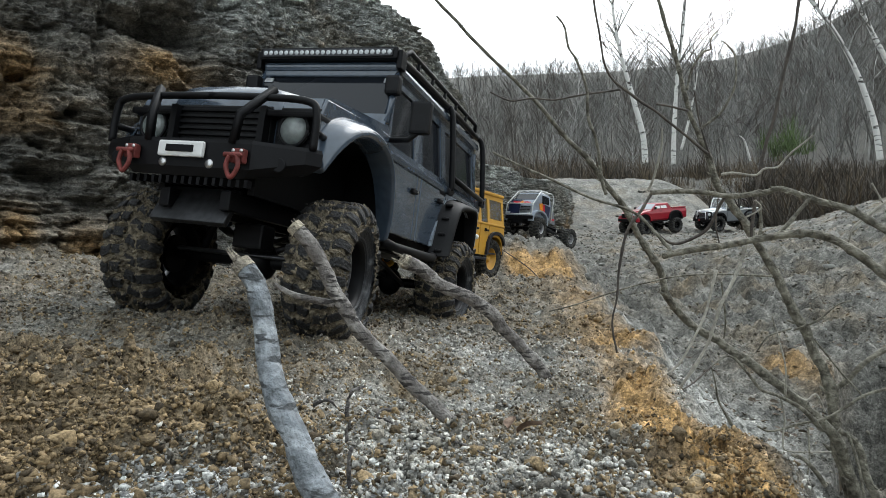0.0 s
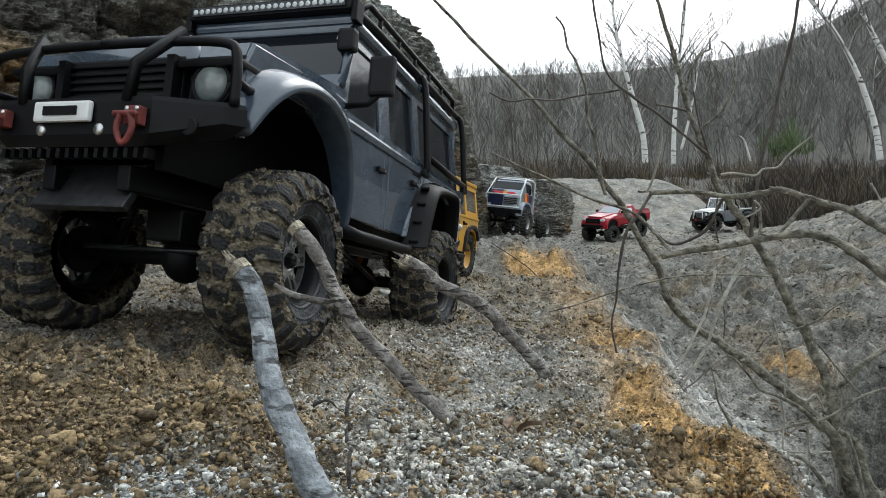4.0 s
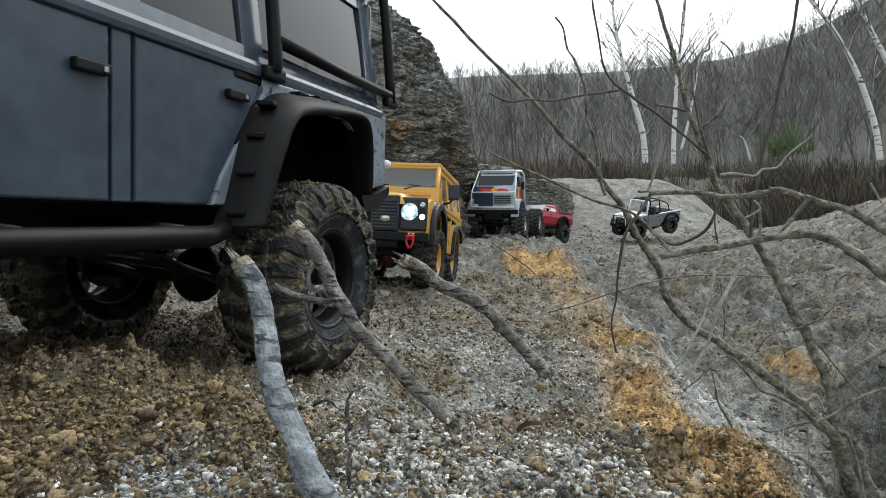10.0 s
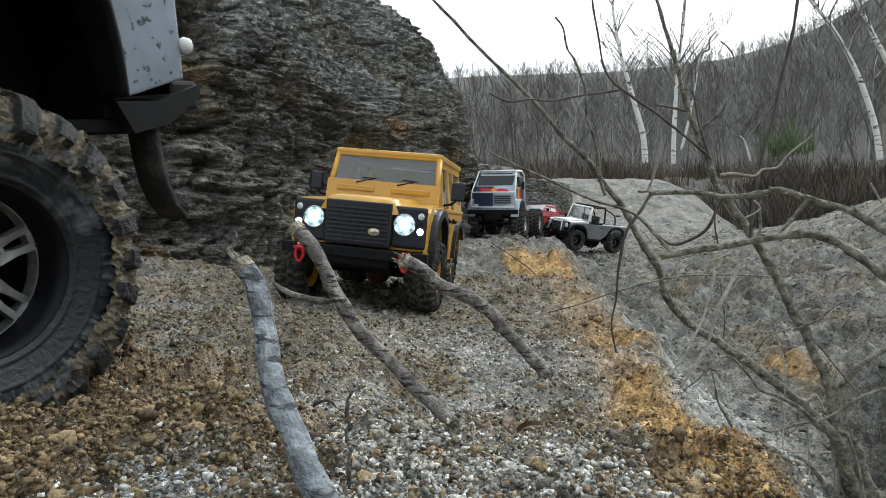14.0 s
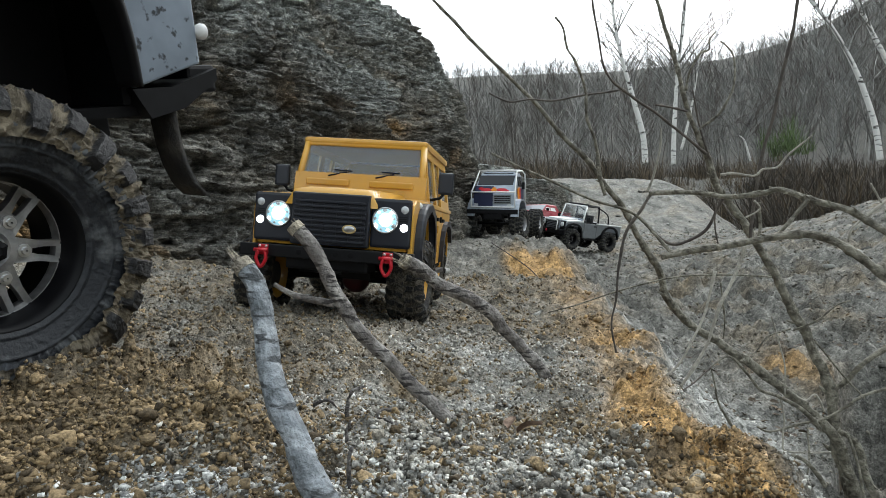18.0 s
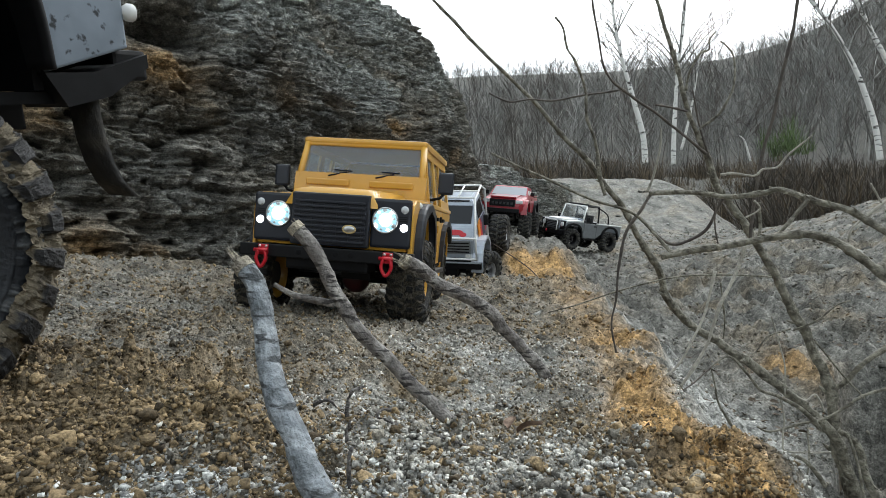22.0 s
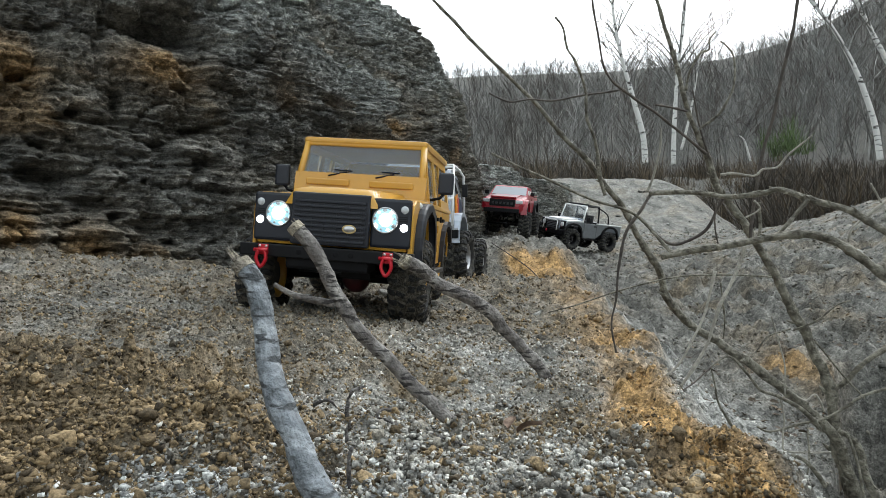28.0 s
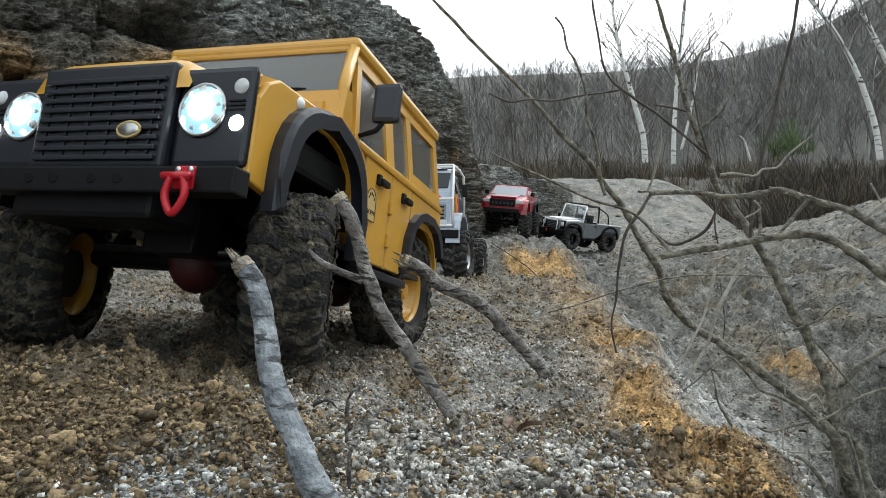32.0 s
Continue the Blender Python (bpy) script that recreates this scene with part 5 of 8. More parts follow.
def lug_tyre(wheel, r, w, lugs, depth, cake, fine, material):
    """A knobbly tyre: staggered tread blocks that run over the shoulders, with mud caked between and on them."""
    h, rr = w / 2, r - depth
    th = np.linspace(0, 2 * math.pi, int(420 * fine), endpoint=False)[:, None]
    u = np.linspace(-1.34, 1.34, int(74 * fine))[None, :]
    au = np.abs(u)
    t = np.clip((au - 1) / 0.34, 0, 1)
    x = np.sign(u) * np.where(au <= 1, au * h * 0.92, h * (0.92 + 0.08 * np.sin(t * 1.57)))
    rad = np.where(au <= 1, rr - 0.035 * r * au ** 4, rr - 0.035 * r - t * 0.19 * r)
    out = ease(0.85, 1.15, au)
    px, py, pz = x + 0 * th, rad * np.cos(th), rad * np.sin(th)
    a = th * lugs / (2 * math.pi) + 0.5 * (u > 0) + 0.32 * np.minimum(au, 1.0) + 0.06 * np.sin(9 * u)
    k, f = np.floor(a), a % 1.0
    blk = ease(0.10, 0.18, f) * (1 - ease(0.66, 0.76, f)) * ease(0.05, 0.10, au + 0.05 * np.sin(th * lugs))
    blk = blk * (1 - 0.55 * np.exp(-((au - 0.52 - 0.1 * (k % 2)) / 0.035) ** 2))
    blk = blk * (1 - ease(1.10, 1.16, au) * (k % 2)) * (1 - ease(1.25, 1.31, au))
    level = cake + 0.42 * fnoi(px * 55, py * 55, pz * 55, 3) + 0.40 * fnoi(px * 150, py * 150, pz * 150, 3, 0.6) - 0.35 * out
    clod = np.maximum(0.0, noi(px * 260, py * 260, pz * 260) + 0.55 * noi(px * 600 + 3, py * 600, pz * 600))
    level = level + 0.75 * clod * (level > 0.05)
    crack = np.maximum(0.0, 1 - 9 * np.abs(noi(px * 120 + 9, py * 120, pz * 120)))
    d = np.maximum(blk, np.minimum(level, 1.25)) * depth - 0.0012 * crack * (level > blk)
    d = d + 0.0009 * noi(px * 700, py * 700, pz * 700)
    mud = ease(-0.12, 0.10, level - blk + 0.25 * noi(px * 90, py * 90, pz * 90 + 4)) * (0.75 + 0.5 * noi(px * 200, py * 200, pz * 200))
    co = np.stack([px + np.sign(u) * out * d * 0.8, (rad + (1 - out * 0.8) * d) * np.cos(th), (rad + (1 - out * 0.8) * d) * np.sin(th)], -1)
    wrap("tyre", co, mud, material, wheel, False)


def sidewall_of(wheel, r, w, rim_r, dust, fine, material):
    """The outer wall of a tyre: a smooth hollow at the rim, a band of raised marks, then a ribbed band."""
    th = np.linspace(0, 2 * math.pi, int(300 * fine), endpoint=False)[:, None]
    v = np.linspace(0, 1, int(30 * fine))[None, :]
    rad = rim_r * 0.99 + (r * 0.80 - rim_r * 0.99) * v + 0 * th
    x = w / 2 * (0.80 + 0.22 * np.sin(v * 1.9)) + 0 * th
    y, z = rad * np.cos(th), rad * np.sin(th)
    marks = (np.abs(v - 0.62) < 0.10) * (cells(th * 26, v * 4, 3) > 0.35) * (np.sin(th * 150) > -0.2)
    ribs = (np.abs(v - 0.85) < 0.06) * (np.sin(th * 64) > 0)
    x = x + 0.0007 * marks + 0.0006 * ribs + 0.0010 * np.exp(-((v - 0.47) / 0.02) ** 2) + 0.0009 * np.exp(-((v - 0.08) / 0.03) ** 2) + 0.0003 * noi(y * 700, z * 700, 3.3)
    # dust is thinned towards the rim to paint the dark shadow lip
    mud = dust + 0.7 * fnoi(y * 60, z * 60, 7.3, 4, 0.6) + 0.25 * marks + 0.30 * ease(0.6, 1.0, v) - 0.25 * (1 - ease(0.1, 0.4, v))
    wrap("sidewall", np.stack([x, y, z], -1), mud, material, wheel, True)


def mud_on(r, w, n, size, seed, spread=1.0):
    """Clods of mud stuck over the tread."""
    rng = random.Random(seed)
    shapes = grain_shapes(8, rng)
    vs, fs, base = [], [], 0
    for _ in range(n):
        a = rng.random() * 6.2832
        x = w * 0.47 * rng.uniform(-1, 1) * spread
        rad = r - 0.0015 - 0.05 * r * (abs(x) / (w * 0.5)) ** 4
        s = size * (0.2 + 0.8 * rng.random() ** 3)
        v, f = shapes[rng.randrange(8)]
        q = v * (s * rng.uniform(0.8, 1.6), s, s * 0.6)
        vs.append(np.stack([q[:, 0] + x, (rad + q[:, 2]) * math.cos(a) - q[:, 1] * math.sin(a), (rad + q[:, 2]) * math.sin(a) + q[:, 1] * math.cos(a)], 1))
        fs.append(f + base)
        base += len(v)
    return np.concatenate(vs).tolist(), np.concatenate(fs).tolist()


def build_wheel(e, r, w, rim_r, kind, rim_mat, face_mat, tyre_mat, side_mat, lugs, depth, cake, dust, fine, clods, clod_size, seed):
    """A wheel with its outer face towards +x: barrel, disc, tyre, sidewall, hub, nuts and mud."""
    bm = bmesh.new()
    lathe(bm, [(-w * 0.38, rim_r * 0.97), (-w * 0.42, rim_r * 1.03), (-w * 0.3, rim_r * 0.9), (w * 0.2, rim_r * 0.92), (w * 0.34, rim_r * 0.96), (w * 0.40, rim_r * 1.01), (w * 0.40, rim_r * 0.97), (w * 0.30, rim_r * 0.92), (w * 0.18, rim_r * 0.88), (-w * 0.3, rim_r * 0.86), (-w * 0.38, rim_r * 0.97)], 48)
    wheel = part("wheel", bm, rim_mat, e, "", True)
    part("rim_disc", rim_of(kind, rim_r, w, rim_mat, face_mat), face_mat, wheel)
    bm = bmesh.new()
    lathe(bm, [(-w * 0.3, 0.001), (-w * 0.3, rim_r * 0.6), (-w * 0.22, rim_r * 0.6), (-w * 0.22, 0.001)], 24)
    part("brake_disc", bm, SATIN_BLACK, wheel)
    lug_tyre(wheel, r, w, lugs, depth, cake, fine, tyre_mat)
    sidewall_of(wheel, r, w, rim_r, dust, fine, side_mat)
    bm = bmesh.new()
    lathe(bm, [(w * 0.1, 0.001), (w * 0.26, 0.001), (w * 0.27, rim_r * 0.08), (w * 0.25, rim_r * 0.16), (w * 0.15, rim_r * 0.19), (w * 0.1, rim_r * 0.20)], 6)
    part("hub_cap", bm, SATIN_BLACK, wheel)
    if kind == "spoke":
        for k in range(6):
            a = 2 * math.pi * (k + 0.5) / 6
            bm = bmesh.new()
            lathe(bm, [(w * 0.15, 0.0004), (w * 0.20, 0.0004), (w * 0.20, rim_r * 0.05), (w * 0.17, rim_r * 0.055), (w * 0.168, rim_r * 0.085), (w * 0.15, rim_r * 0.09)], 10, c=(0, rim_r * 0.41 * math.cos(a), rim_r * 0.41 * math.sin(a)))
            part("wheel_bolt", bm, STEEL, wheel)
            for o in (-0.13, 0.13):
                bm = bmesh.new()
                lathe(bm, [(w * 0.15, 0.0002), (w * 0.172, 0.0002), (w * 0.172, rim_r * 0.028), (w * 0.15, rim_r * 0.03)], 6, c=(0, rim_r * 0.895 * math.cos(a + o), rim_r * 0.895 * math.sin(a + o)))
                part("rim_bolt", bm, SATIN_BLACK, wheel)
    if clods:
        v, f = mud_on(r, w, clods, clod_size, seed)
        tagged(raw("mud", v, f, MUD, wheel, "clods of drying mud", False), kind="stuff")
    return wheel


def share_wheel(wheel, e, m, flip):
    """Another wheel of the same make on the car."""
    w = copy_thing(wheel, m @ (Matrix.Rotation(math.pi, 4, "Z") if flip else Matrix.Identity(4)))
    w.parent = e
    return w


def set_wheels(e, wheel, places):
    """Puts the first wheel at the first place and copies of it at the others; rows are x, y, z."""
    out = []
    for i, (x, y, z) in enumerate(places):
        m = pose(x, y, z)
        if i == 0:
            wheel.matrix_basis = m
            out.append(wheel)
        else:
            out.append(share_wheel(wheel, e, m, x < 0))
    return out


def rod(e, name, pts, r, material, label="", n=8, k=0):
    bm = bmesh.new()
    tube(bm, curve_pts(pts, k) if k else pts, r, n)
    return part(name, bm, material, e, label, True)


def block(e, name, c, s, material, bevel=0.0, label="", m=None):
    bm = bmesh.new()
    box(bm, c, s, bevel, m)
    return part(name, bm, material, e, label)


def disc(e, name, c, r, depth, material, label="", n=28, dome=0.0):
    """A round lamp or button that faces forwards (-y)."""
    bm = bmesh.new()
    rings = []
    prof = [(depth, r), (0, r), (-dome * 0.5, r * 0.8), (-dome * 0.85, r * 0.45), (-dome, 0.0005)]
    for y, rad in prof:
        rings.append([bm.verts.new((c[0] + rad * math.cos(2 * math.pi * k / n), c[1] + y, c[2] + rad * math.sin(2 * math.pi * k / n))) for k in range(n)])
    for a, b in zip(rings, rings[1:]):
        for k in range(n):
            bm.faces.new((a[k], a[(k + 1) % n], b[(k + 1) % n], b[k]))
    bm.faces.new(rings[-1])
    return part(name, bm, material, e, label, True)


def shackle(e, c, s, material, label):
    """A bow shackle on its bracket."""
    sh = block(e, "shackle_bracket", (c[0], c[1], c[2]), (s * 0.9, s * 0.5, s * 0.9), material, s * 0.08, label)
    for dx in (-0.28, 0.28):
        disc(sh, "bolt", (c[0] + dx * s, c[1] - s * 0.27, c[2] + s * 0.28), s * 0.13, s * 0.1, STEEL, "bright steel bolt head", 8, s * 0.05)
    y = c[1] - s * 0.55
    pts = [(c[0] - 0.28 * s, y, c[2] - 0.1 * s), (c[0] - 0.42 * s, y, c[2] - 0.8 * s), (c[0], y, c[2] - 1.45 * s), (c[0] + 0.42 * s, y, c[2] - 0.8 * s), (c[0] + 0.28 * s, y, c[2] - 0.1 * s)]
    rod(sh, "bow", pts, s * 0.15, material, "", 8, 5)
    rod(sh, "pin", [(c[0] - 0.65 * s, y, c[2] - 0.05 * s), (c[0] + 0.55 * s, y, c[2] - 0.05 * s)], s * 0.16, material)
    return sh


def underbody(e, wb0, wb1, track, hub0, hub1, length, z, diff_mat):
    """Ladder frame, axles, springs and links."""
    y0, y1 = length
    for s in (-1, 1):
        block(e, "frame_rail", (s * 0.030, (y0 + y1) / 2, z), (0.010, y1 - y0, 0.016), SATIN_BLACK, 0.001)
    for y, hz in ((wb0, hub0), (wb1, hub1)):
        rod(e, "axle", [(-track, y, hz), (track, y, hz)], 0.0065, SATIN_BLACK)
        bm = bmesh.new()
        bmesh.ops.create_uvsphere(bm, u_segments=14, v_segments=8, radius=0.017)
        bmesh.ops.scale(bm, vec=(1.0, 1.05, 1.15), verts=bm.verts)
        bmesh.ops.translate(bm, vec=(0.012, y, hz), verts=bm.verts)
        part("diff_casing", bm, diff_mat, e, "", True)
        for s in (-1, 1):
            top = (s * 0.038, y + 0.012, z + 0.035)
            rod(e, "shock_absorber", [(s * 0.052, y, hz + 0.008), top], 0.0038, SATIN_BLACK)
            pts = []
            a, b = Vector((s * 0.052, y, hz + 0.016)), Vector(top)
            for i in range(49):
                q = a.lerp(b, 0.1 + 0.8 * i / 48)
                pts.append(q + Vector((0.0062 * math.cos(i * 0.9), 0.0062 * math.sin(i * 0.9), 0)))
            rod(e, "spring", pts, 0.0009, GUNMETAL, "", 5)
            rod(e, "link_rod", [(s * 0.034, y, hz - 0.004), (s * 0.03, (wb0 + wb1) / 2 + (y - (wb0 + wb1) / 2) * 0.25, z - 0.008)], 0.0028, GUNMETAL)
    rod(e, "steering_rod", [(-track * 0.8, wb0 - 0.016, hub0 + 0.004), (track * 0.8, wb0 - 0.016, hub0 + 0.004)], 0.0022, GUNMETAL)
    block(e, "gearbox", (0, (wb0 * 0.6 + wb1 * 0.4), z - 0.004), (0.045, 0.07, 0.028), SATIN_BLACK, 0.003)
    rod(e, "drive_shaft", [(0.01, wb0, hub0 + 0.004), (0.0, (wb0 * 0.6 + wb1 * 0.4), z - 0.006), (0.01, wb1, hub1 + 0.004)], 0.0035, GUNMETAL)


def wiper(e, x, y, z, s, ln, lean):
    a = rod(e, "wiper", [(x, y, z), (x + s * ln, y + lean, z + 0.006)], 0.0009, BLACK_PLASTIC)
    rod(a, "blade", [(x + s * ln * 0.3, y + lean - 0.001, z + 0.008), (x + s * ln * 1.3, y + lean * 1.3, z + 0.0075)], 0.0008, BLACK_PLASTIC)


def yellow_car():
    e = new("yellow_station_wagon")
    W = 0.0885
    P, K = YELLOW_PAINT, NAVY_PLASTIC
    ax, bx, sill, waist, bonnet, cowl, roof, yr = 0.031, 0.218, 0.054, 0.122, 0.128, 0.135, 0.2005, 0.262
    for s in (-1, 1):
        f = arch(ax, 0.075, 0.0445)
        plate(e, "front_wing", [(-0.036, 0.070), (-0.036, 0.112), (-0.030, 0.122), (-0.02, bonnet), (0.073, 0.1315), (0.073, 0.126), (0.084, 0.126), (0.0895, 0.120), (0.0897, sill)] + f[::-1] + [(-0.0150, 0.066)], s, W, 0.004, P, "", 0.0, 9, 0.0012)
        # wheel arch trim
        bm = bmesh.new()
        outer, inner = arch(ax, 0.075, 0.0530, 16), arch(ax, 0.075, 0.0445, 16)
        prism(bm, [(ax - 0.0530, 0.058)] + outer + [(ax + 0.0530, 0.050), (ax + 0.0440, 0.050)] + inner[::-1] + [(ax - 0.0440, 0.058)], s * (W - 0.001), s * (W + 0.009))
        bmesh.ops.bevel(bm, geom=[q for q in bm.edges if all(abs(v.co.x) > W + 0.008 for v in q.verts)], offset=0.003, segments=2, affect="EDGES", profile=0.5)
        part("wheel_arch_trim", bm, K, e, "matt dark wheel arch trim")
        plate(e, "front_door", [(0.0912, sill), (0.0912, waist + 0.003), (0.1375, waist + 0.003), (0.1375, sill)], s, W, 0.004, P, "", 0.0, 9, 0.0012)
        plate(e, "rear_door", [(0.139, sill), (0.139, waist + 0.003), (0.182, waist + 0.003), (0.182, 0.095), (0.174, 0.085), (0.168, sill)], s, W, 0.004, P, "", 0.0, 9, 0.0012)
        f = arch(bx, 0.060, 0.042)
        plate(e, "rear_quarter", [(0.1695, sill)] + [(0.1755, 0.085), (0.1835, 0.095), (0.1835, waist + 0.003), (yr, waist + 0.003), (yr, 0.062), (0.2602, 0.060)] + f[::-1], s, W, 0.004, P, "", 0.0, 9, 0.0012)
        bm = bmesh.new()
        outer, inner = arch(bx, 0.066, 0.0475), arch(bx, 0.066, 0.0405)
        prism(bm, [(bx - 0.0475, 0.056)] + outer[:-1] + inner[::-1][1:] + [(bx - 0.0405, 0.056)], s * (W - 0.001), s * (W + 0.006))
        part("wheel_arch_trim", bm, K, e, "matt dark wheel arch trim")
        # waist moulding and upper side
        block(e, "waist_rail", (s * (W - 0.0015), 0.167, waist + 0.006), (0.006, 0.188, 0.006), P, 0.002)
        lean, z0 = 0.16, waist + 0.009
        up = lambda nm, poly, m, th=0.004, x=W - 0.002, lb="": plate(e, nm, poly, s, x, th, m, lb, lean, z0)
        up("door_frame", [(0.073, 0.131), (0.079, 0.131), (0.090, 0.192), (0.083, 0.192)], P)
        up("roof_rail", [(0.083, 0.188), (yr, 0.188), (yr, 0.198), (0.080, 0.198)], P)
        for y0, y1 in ((0.130, 0.1455), (0.178, 0.189), (0.252, yr)):
            up("pillar", [(y0, 0.131), (y1, 0.131), (y1, 0.189), (y0, 0.189)], P)
        up("window_rail", [(0.189, 0.131), (0.252, 0.131), (0.252, 0.142), (0.189, 0.142)], P)
        for y0, y1, z1, dy in ((0.079, 0.130, 0.132, 0.011), (0.1455, 0.178, 0.132, 0), (0.189, 0.252, 0.142, 0)):
            up("side_window", [(y0, z1), (y1, z1), (y1, 0.188), (y0 + dy, 0.188)], CLEAR_GLASS, 0.0012, W - 0.004)
        for y, z in ((0.1185, 0.113), (0.168, 0.1125)):
            h = block(e, "door_handle", (s * (W + 0.003), y, z), (0.004, 0.013, 0.0045), BLACK_PLASTIC, 0.001)
            block(h, "handle_base", (s * (W + 0.001), y - 0.006, z + 0.001), (0.003, 0.006, 0.008), BLACK_PLASTIC, 0.001)
        for y, z in ((0.0915, 0.095), (0.0915, 0.07), (0.1385, 0.075), (0.1385, 0.1)):
            block(e, "hinge", (s * (W + 0.0008), y, z), (0.003, 0.006, 0.010), P, 0.0008)
        # mirror
        mi = block(e, "wing_mirror", (s * 0.105, 0.0775, 0.156), (0.019, 0.007, 0.027), K, 0.003)
        rod(mi, "mirror_arm", [(s * 0.085, 0.080, 0.135), (s * 0.098, 0.079, 0.138), (s * 0.104, 0.078, 0.145)], 0.0018, BLACK_PLASTIC)
        disc(e, "side_lamp", (s * (W - 0.002), 0.0, 0.1235), 0.0045, 0.001, WHITE_PAINT, "small white side lamp", 12, 0.004).rotation_euler = (0, 0, 0)
        block(e, "sill_step", (s * (W + 0.001), 0.128, 0.046), (0.014, 0.078, 0.006), K, 0.0015)
        # lamp panels
        lp = block(e, "lamp_panel", (s * 0.0650, -0.0365, 0.1015), (0.0436, 0.005, 0.052), K, 0.003)
        ring = disc(e, "headlamp", (s * 0.0590, -0.0395, 0.1045), 0.0128, 0.003, BLUE_LAMP, "round lit headlamp with bluish reflector", 28, 0.004)
        disc(ring, "bulb", (s * 0.0590 + 0.001, -0.0435, 0.1050), 0.0070, 0.001, WHITE_LAMP, "", 16, 0.0014)
        for q in range(9):
            a = 2 * math.pi * q / 9 + 0.2
            disc(ring, "reflector_facet", (s * 0.0590 + 0.0098 * math.cos(a), -0.0412, 0.1045 + 0.0098 * math.sin(a)), 0.0017 + 0.0006 * (q % 3), 0.001, WHITE_LAMP if q % 2 else DIM_LAMP, "", 5, 0.0008)
        bm = bmesh.new()
        tube(bm, [(s * 0.0590 + 0.0132 * math.cos(a), -0.0398, 0.1045 + 0.0132 * math.sin(a)) for a in [2 * math.pi * q / 28 for q in range(29)]], 0.0011, 6)
        part("lamp_rim", bm, STEEL, ring, "", True)
        disc(e, "indicator", (s * 0.0795, -0.0392, 0.1165), 0.0042, 0.002, DIM_LAMP, "small round clear lamp", 16, 0.002)
        disc(e, "side_light", (s * 0.0795, -0.0392, 0.0975), 0.0042, 0.002, WHITE_LAMP, "small round lit lamp", 16, 0.002)
        for q in range(3):
            block(lp, "vent_slot", (s * 0.0785, -0.0393, 0.1045 + 0.0022 * q), (0.009, 0.001, 0.0009), BLACK_PLASTIC)
        # black plates added round the wheels to keep light out of the arches
        for y in (ax, bx):
            block(e, "inner_arch", (s * 0.064, y, 0.1235 if y == ax else 0.112), (0.042, 0.102, 0.003), SATIN_BLACK)
            block(e, "arch_blackout", (s * 0.043, y, 0.100), (0.003, 0.102, 0.048), SATIN_BLACK)
            for q in (-0.050, 0.050):
                block(e, "arch_blackout", (s * 0.064, y + q, 0.096), (0.040, 0.003, 0.052), SATIN_BLACK)
        shackle(e, (s * 0.0675, -0.0515, 0.0655), 0.0125, RED_HOOK, "glossy red tow shackle")
    # front
    block(e, "front_panel", (0, -0.031, 0.100), (2 * W - 0.010, 0.010, 0.056), P, 0.003)
    g = block(e, "grille", (0, -0.040, 0.1015), (0.086, 0.008, 0.056), K, 0.002)
    for q in range(9):
        block(g, "grille_bar", (0, -0.0445, 0.0785 + 0.0052 * q), (0.078, 0.003, 0.0026), K, 0.0006)
    for q in range(6):
        block(g, "grille_rib", (-0.034 + 0.0136 * q, -0.0442, 0.100), (0.0012, 0.0015, 0.044), K)
    bm = bmesh.new()
    bmesh.ops.create_uvsphere(bm, u_segments=18, v_segments=8, radius=1)
    bmesh.ops.scale(bm, vec=(0.0068, 0.0015, 0.0038), verts=bm.verts)
    bmesh.ops.translate(bm, vec=(0.0225, -0.0465, 0.0925), verts=bm.verts)
    bd = part("badge", bm, STEEL, e, "small oval metal badge", True)
    bm = bmesh.new()
    tube(bm, [(0.0225 + 0.007 * math.cos(a), -0.0465, 0.0925 + 0.004 * math.sin(a)) for a in [2 * math.pi * q / 20 for q in range(21)]], 0.0008, 6)
    part("badge_rim", bm, CREAM, bd, "", True)
    # bonnet: wing tops and the raised middle
    bm = bmesh.new()
    prof = [(-0.034, 0.118), (-0.031, 0.1255), (-0.020, 0.1285), (0.073, 0.1345), (0.073, 0.128), (-0.02, 0.122)]
    prism(bm, prof, -(W - 0.003), W - 0.003)
    part("bonnet_base", bm, P, e)
    bm = bmesh.new()
    lo = [(-0.042, 0.126, 0.046), (-0.036, 0.1345, 0.0435), (-0.012, 0.1375, 0.044), (0.030, 0.1385, 0.050), (0.070, 0.1400, 0.058)]
    rows = []
    for y, z, x in lo:
        rows.append([bm.verts.new((xx, y, zz)) for xx, zz in ((-x - 0.005, z - 0.010), (-x, z - 0.0015), (-x * 0.8, z), (0, z + 0.0006), (x * 0.8, z), (x, z - 0.0015), (x + 0.005, z - 0.010))])
    for a, b in zip(rows, rows[1:]):
        for k in range(6):
            bm.faces.new((a[k], a[k + 1], b[k + 1], b[k]))
    bm.faces.new(rows[0])
    bm.faces.new(rows[-1][::-1])
    part("bonnet", bm, P, e, "", True)
    # bulkhead and windscreen
    bm = bmesh.new()
    prism(bm, [(0.058, 0.128), (0.063, 0.161), (0.070, 0.161), (0.078, 0.128)], -W + 0.006, W - 0.006)
    part("bulkhead", bm, P, e)
    for s in (-1, 1):
        block(e, "bulkhead_vent", (s * 0.040, 0.0605, 0.149), (0.055, 0.004, 0.008), P, 0.0015)
        rod(e, "windscreen_post", [(s * 0.0785, 0.065, 0.140), (s * 0.0768, 0.067, 0.165), (s * 0.0745, 0.0795, 0.199)], 0.0042, P)
        wiper(e, s * 0.030 - 0.01, 0.0605, 0.157, 1, 0.022, 0.005)
    bm = bmesh.new()
    q = [(-0.0755, 0.0655, 0.161), (0.0755, 0.0655, 0.161), (0.0735, 0.078, 0.1965), (-0.0735, 0.078, 0.1965)]
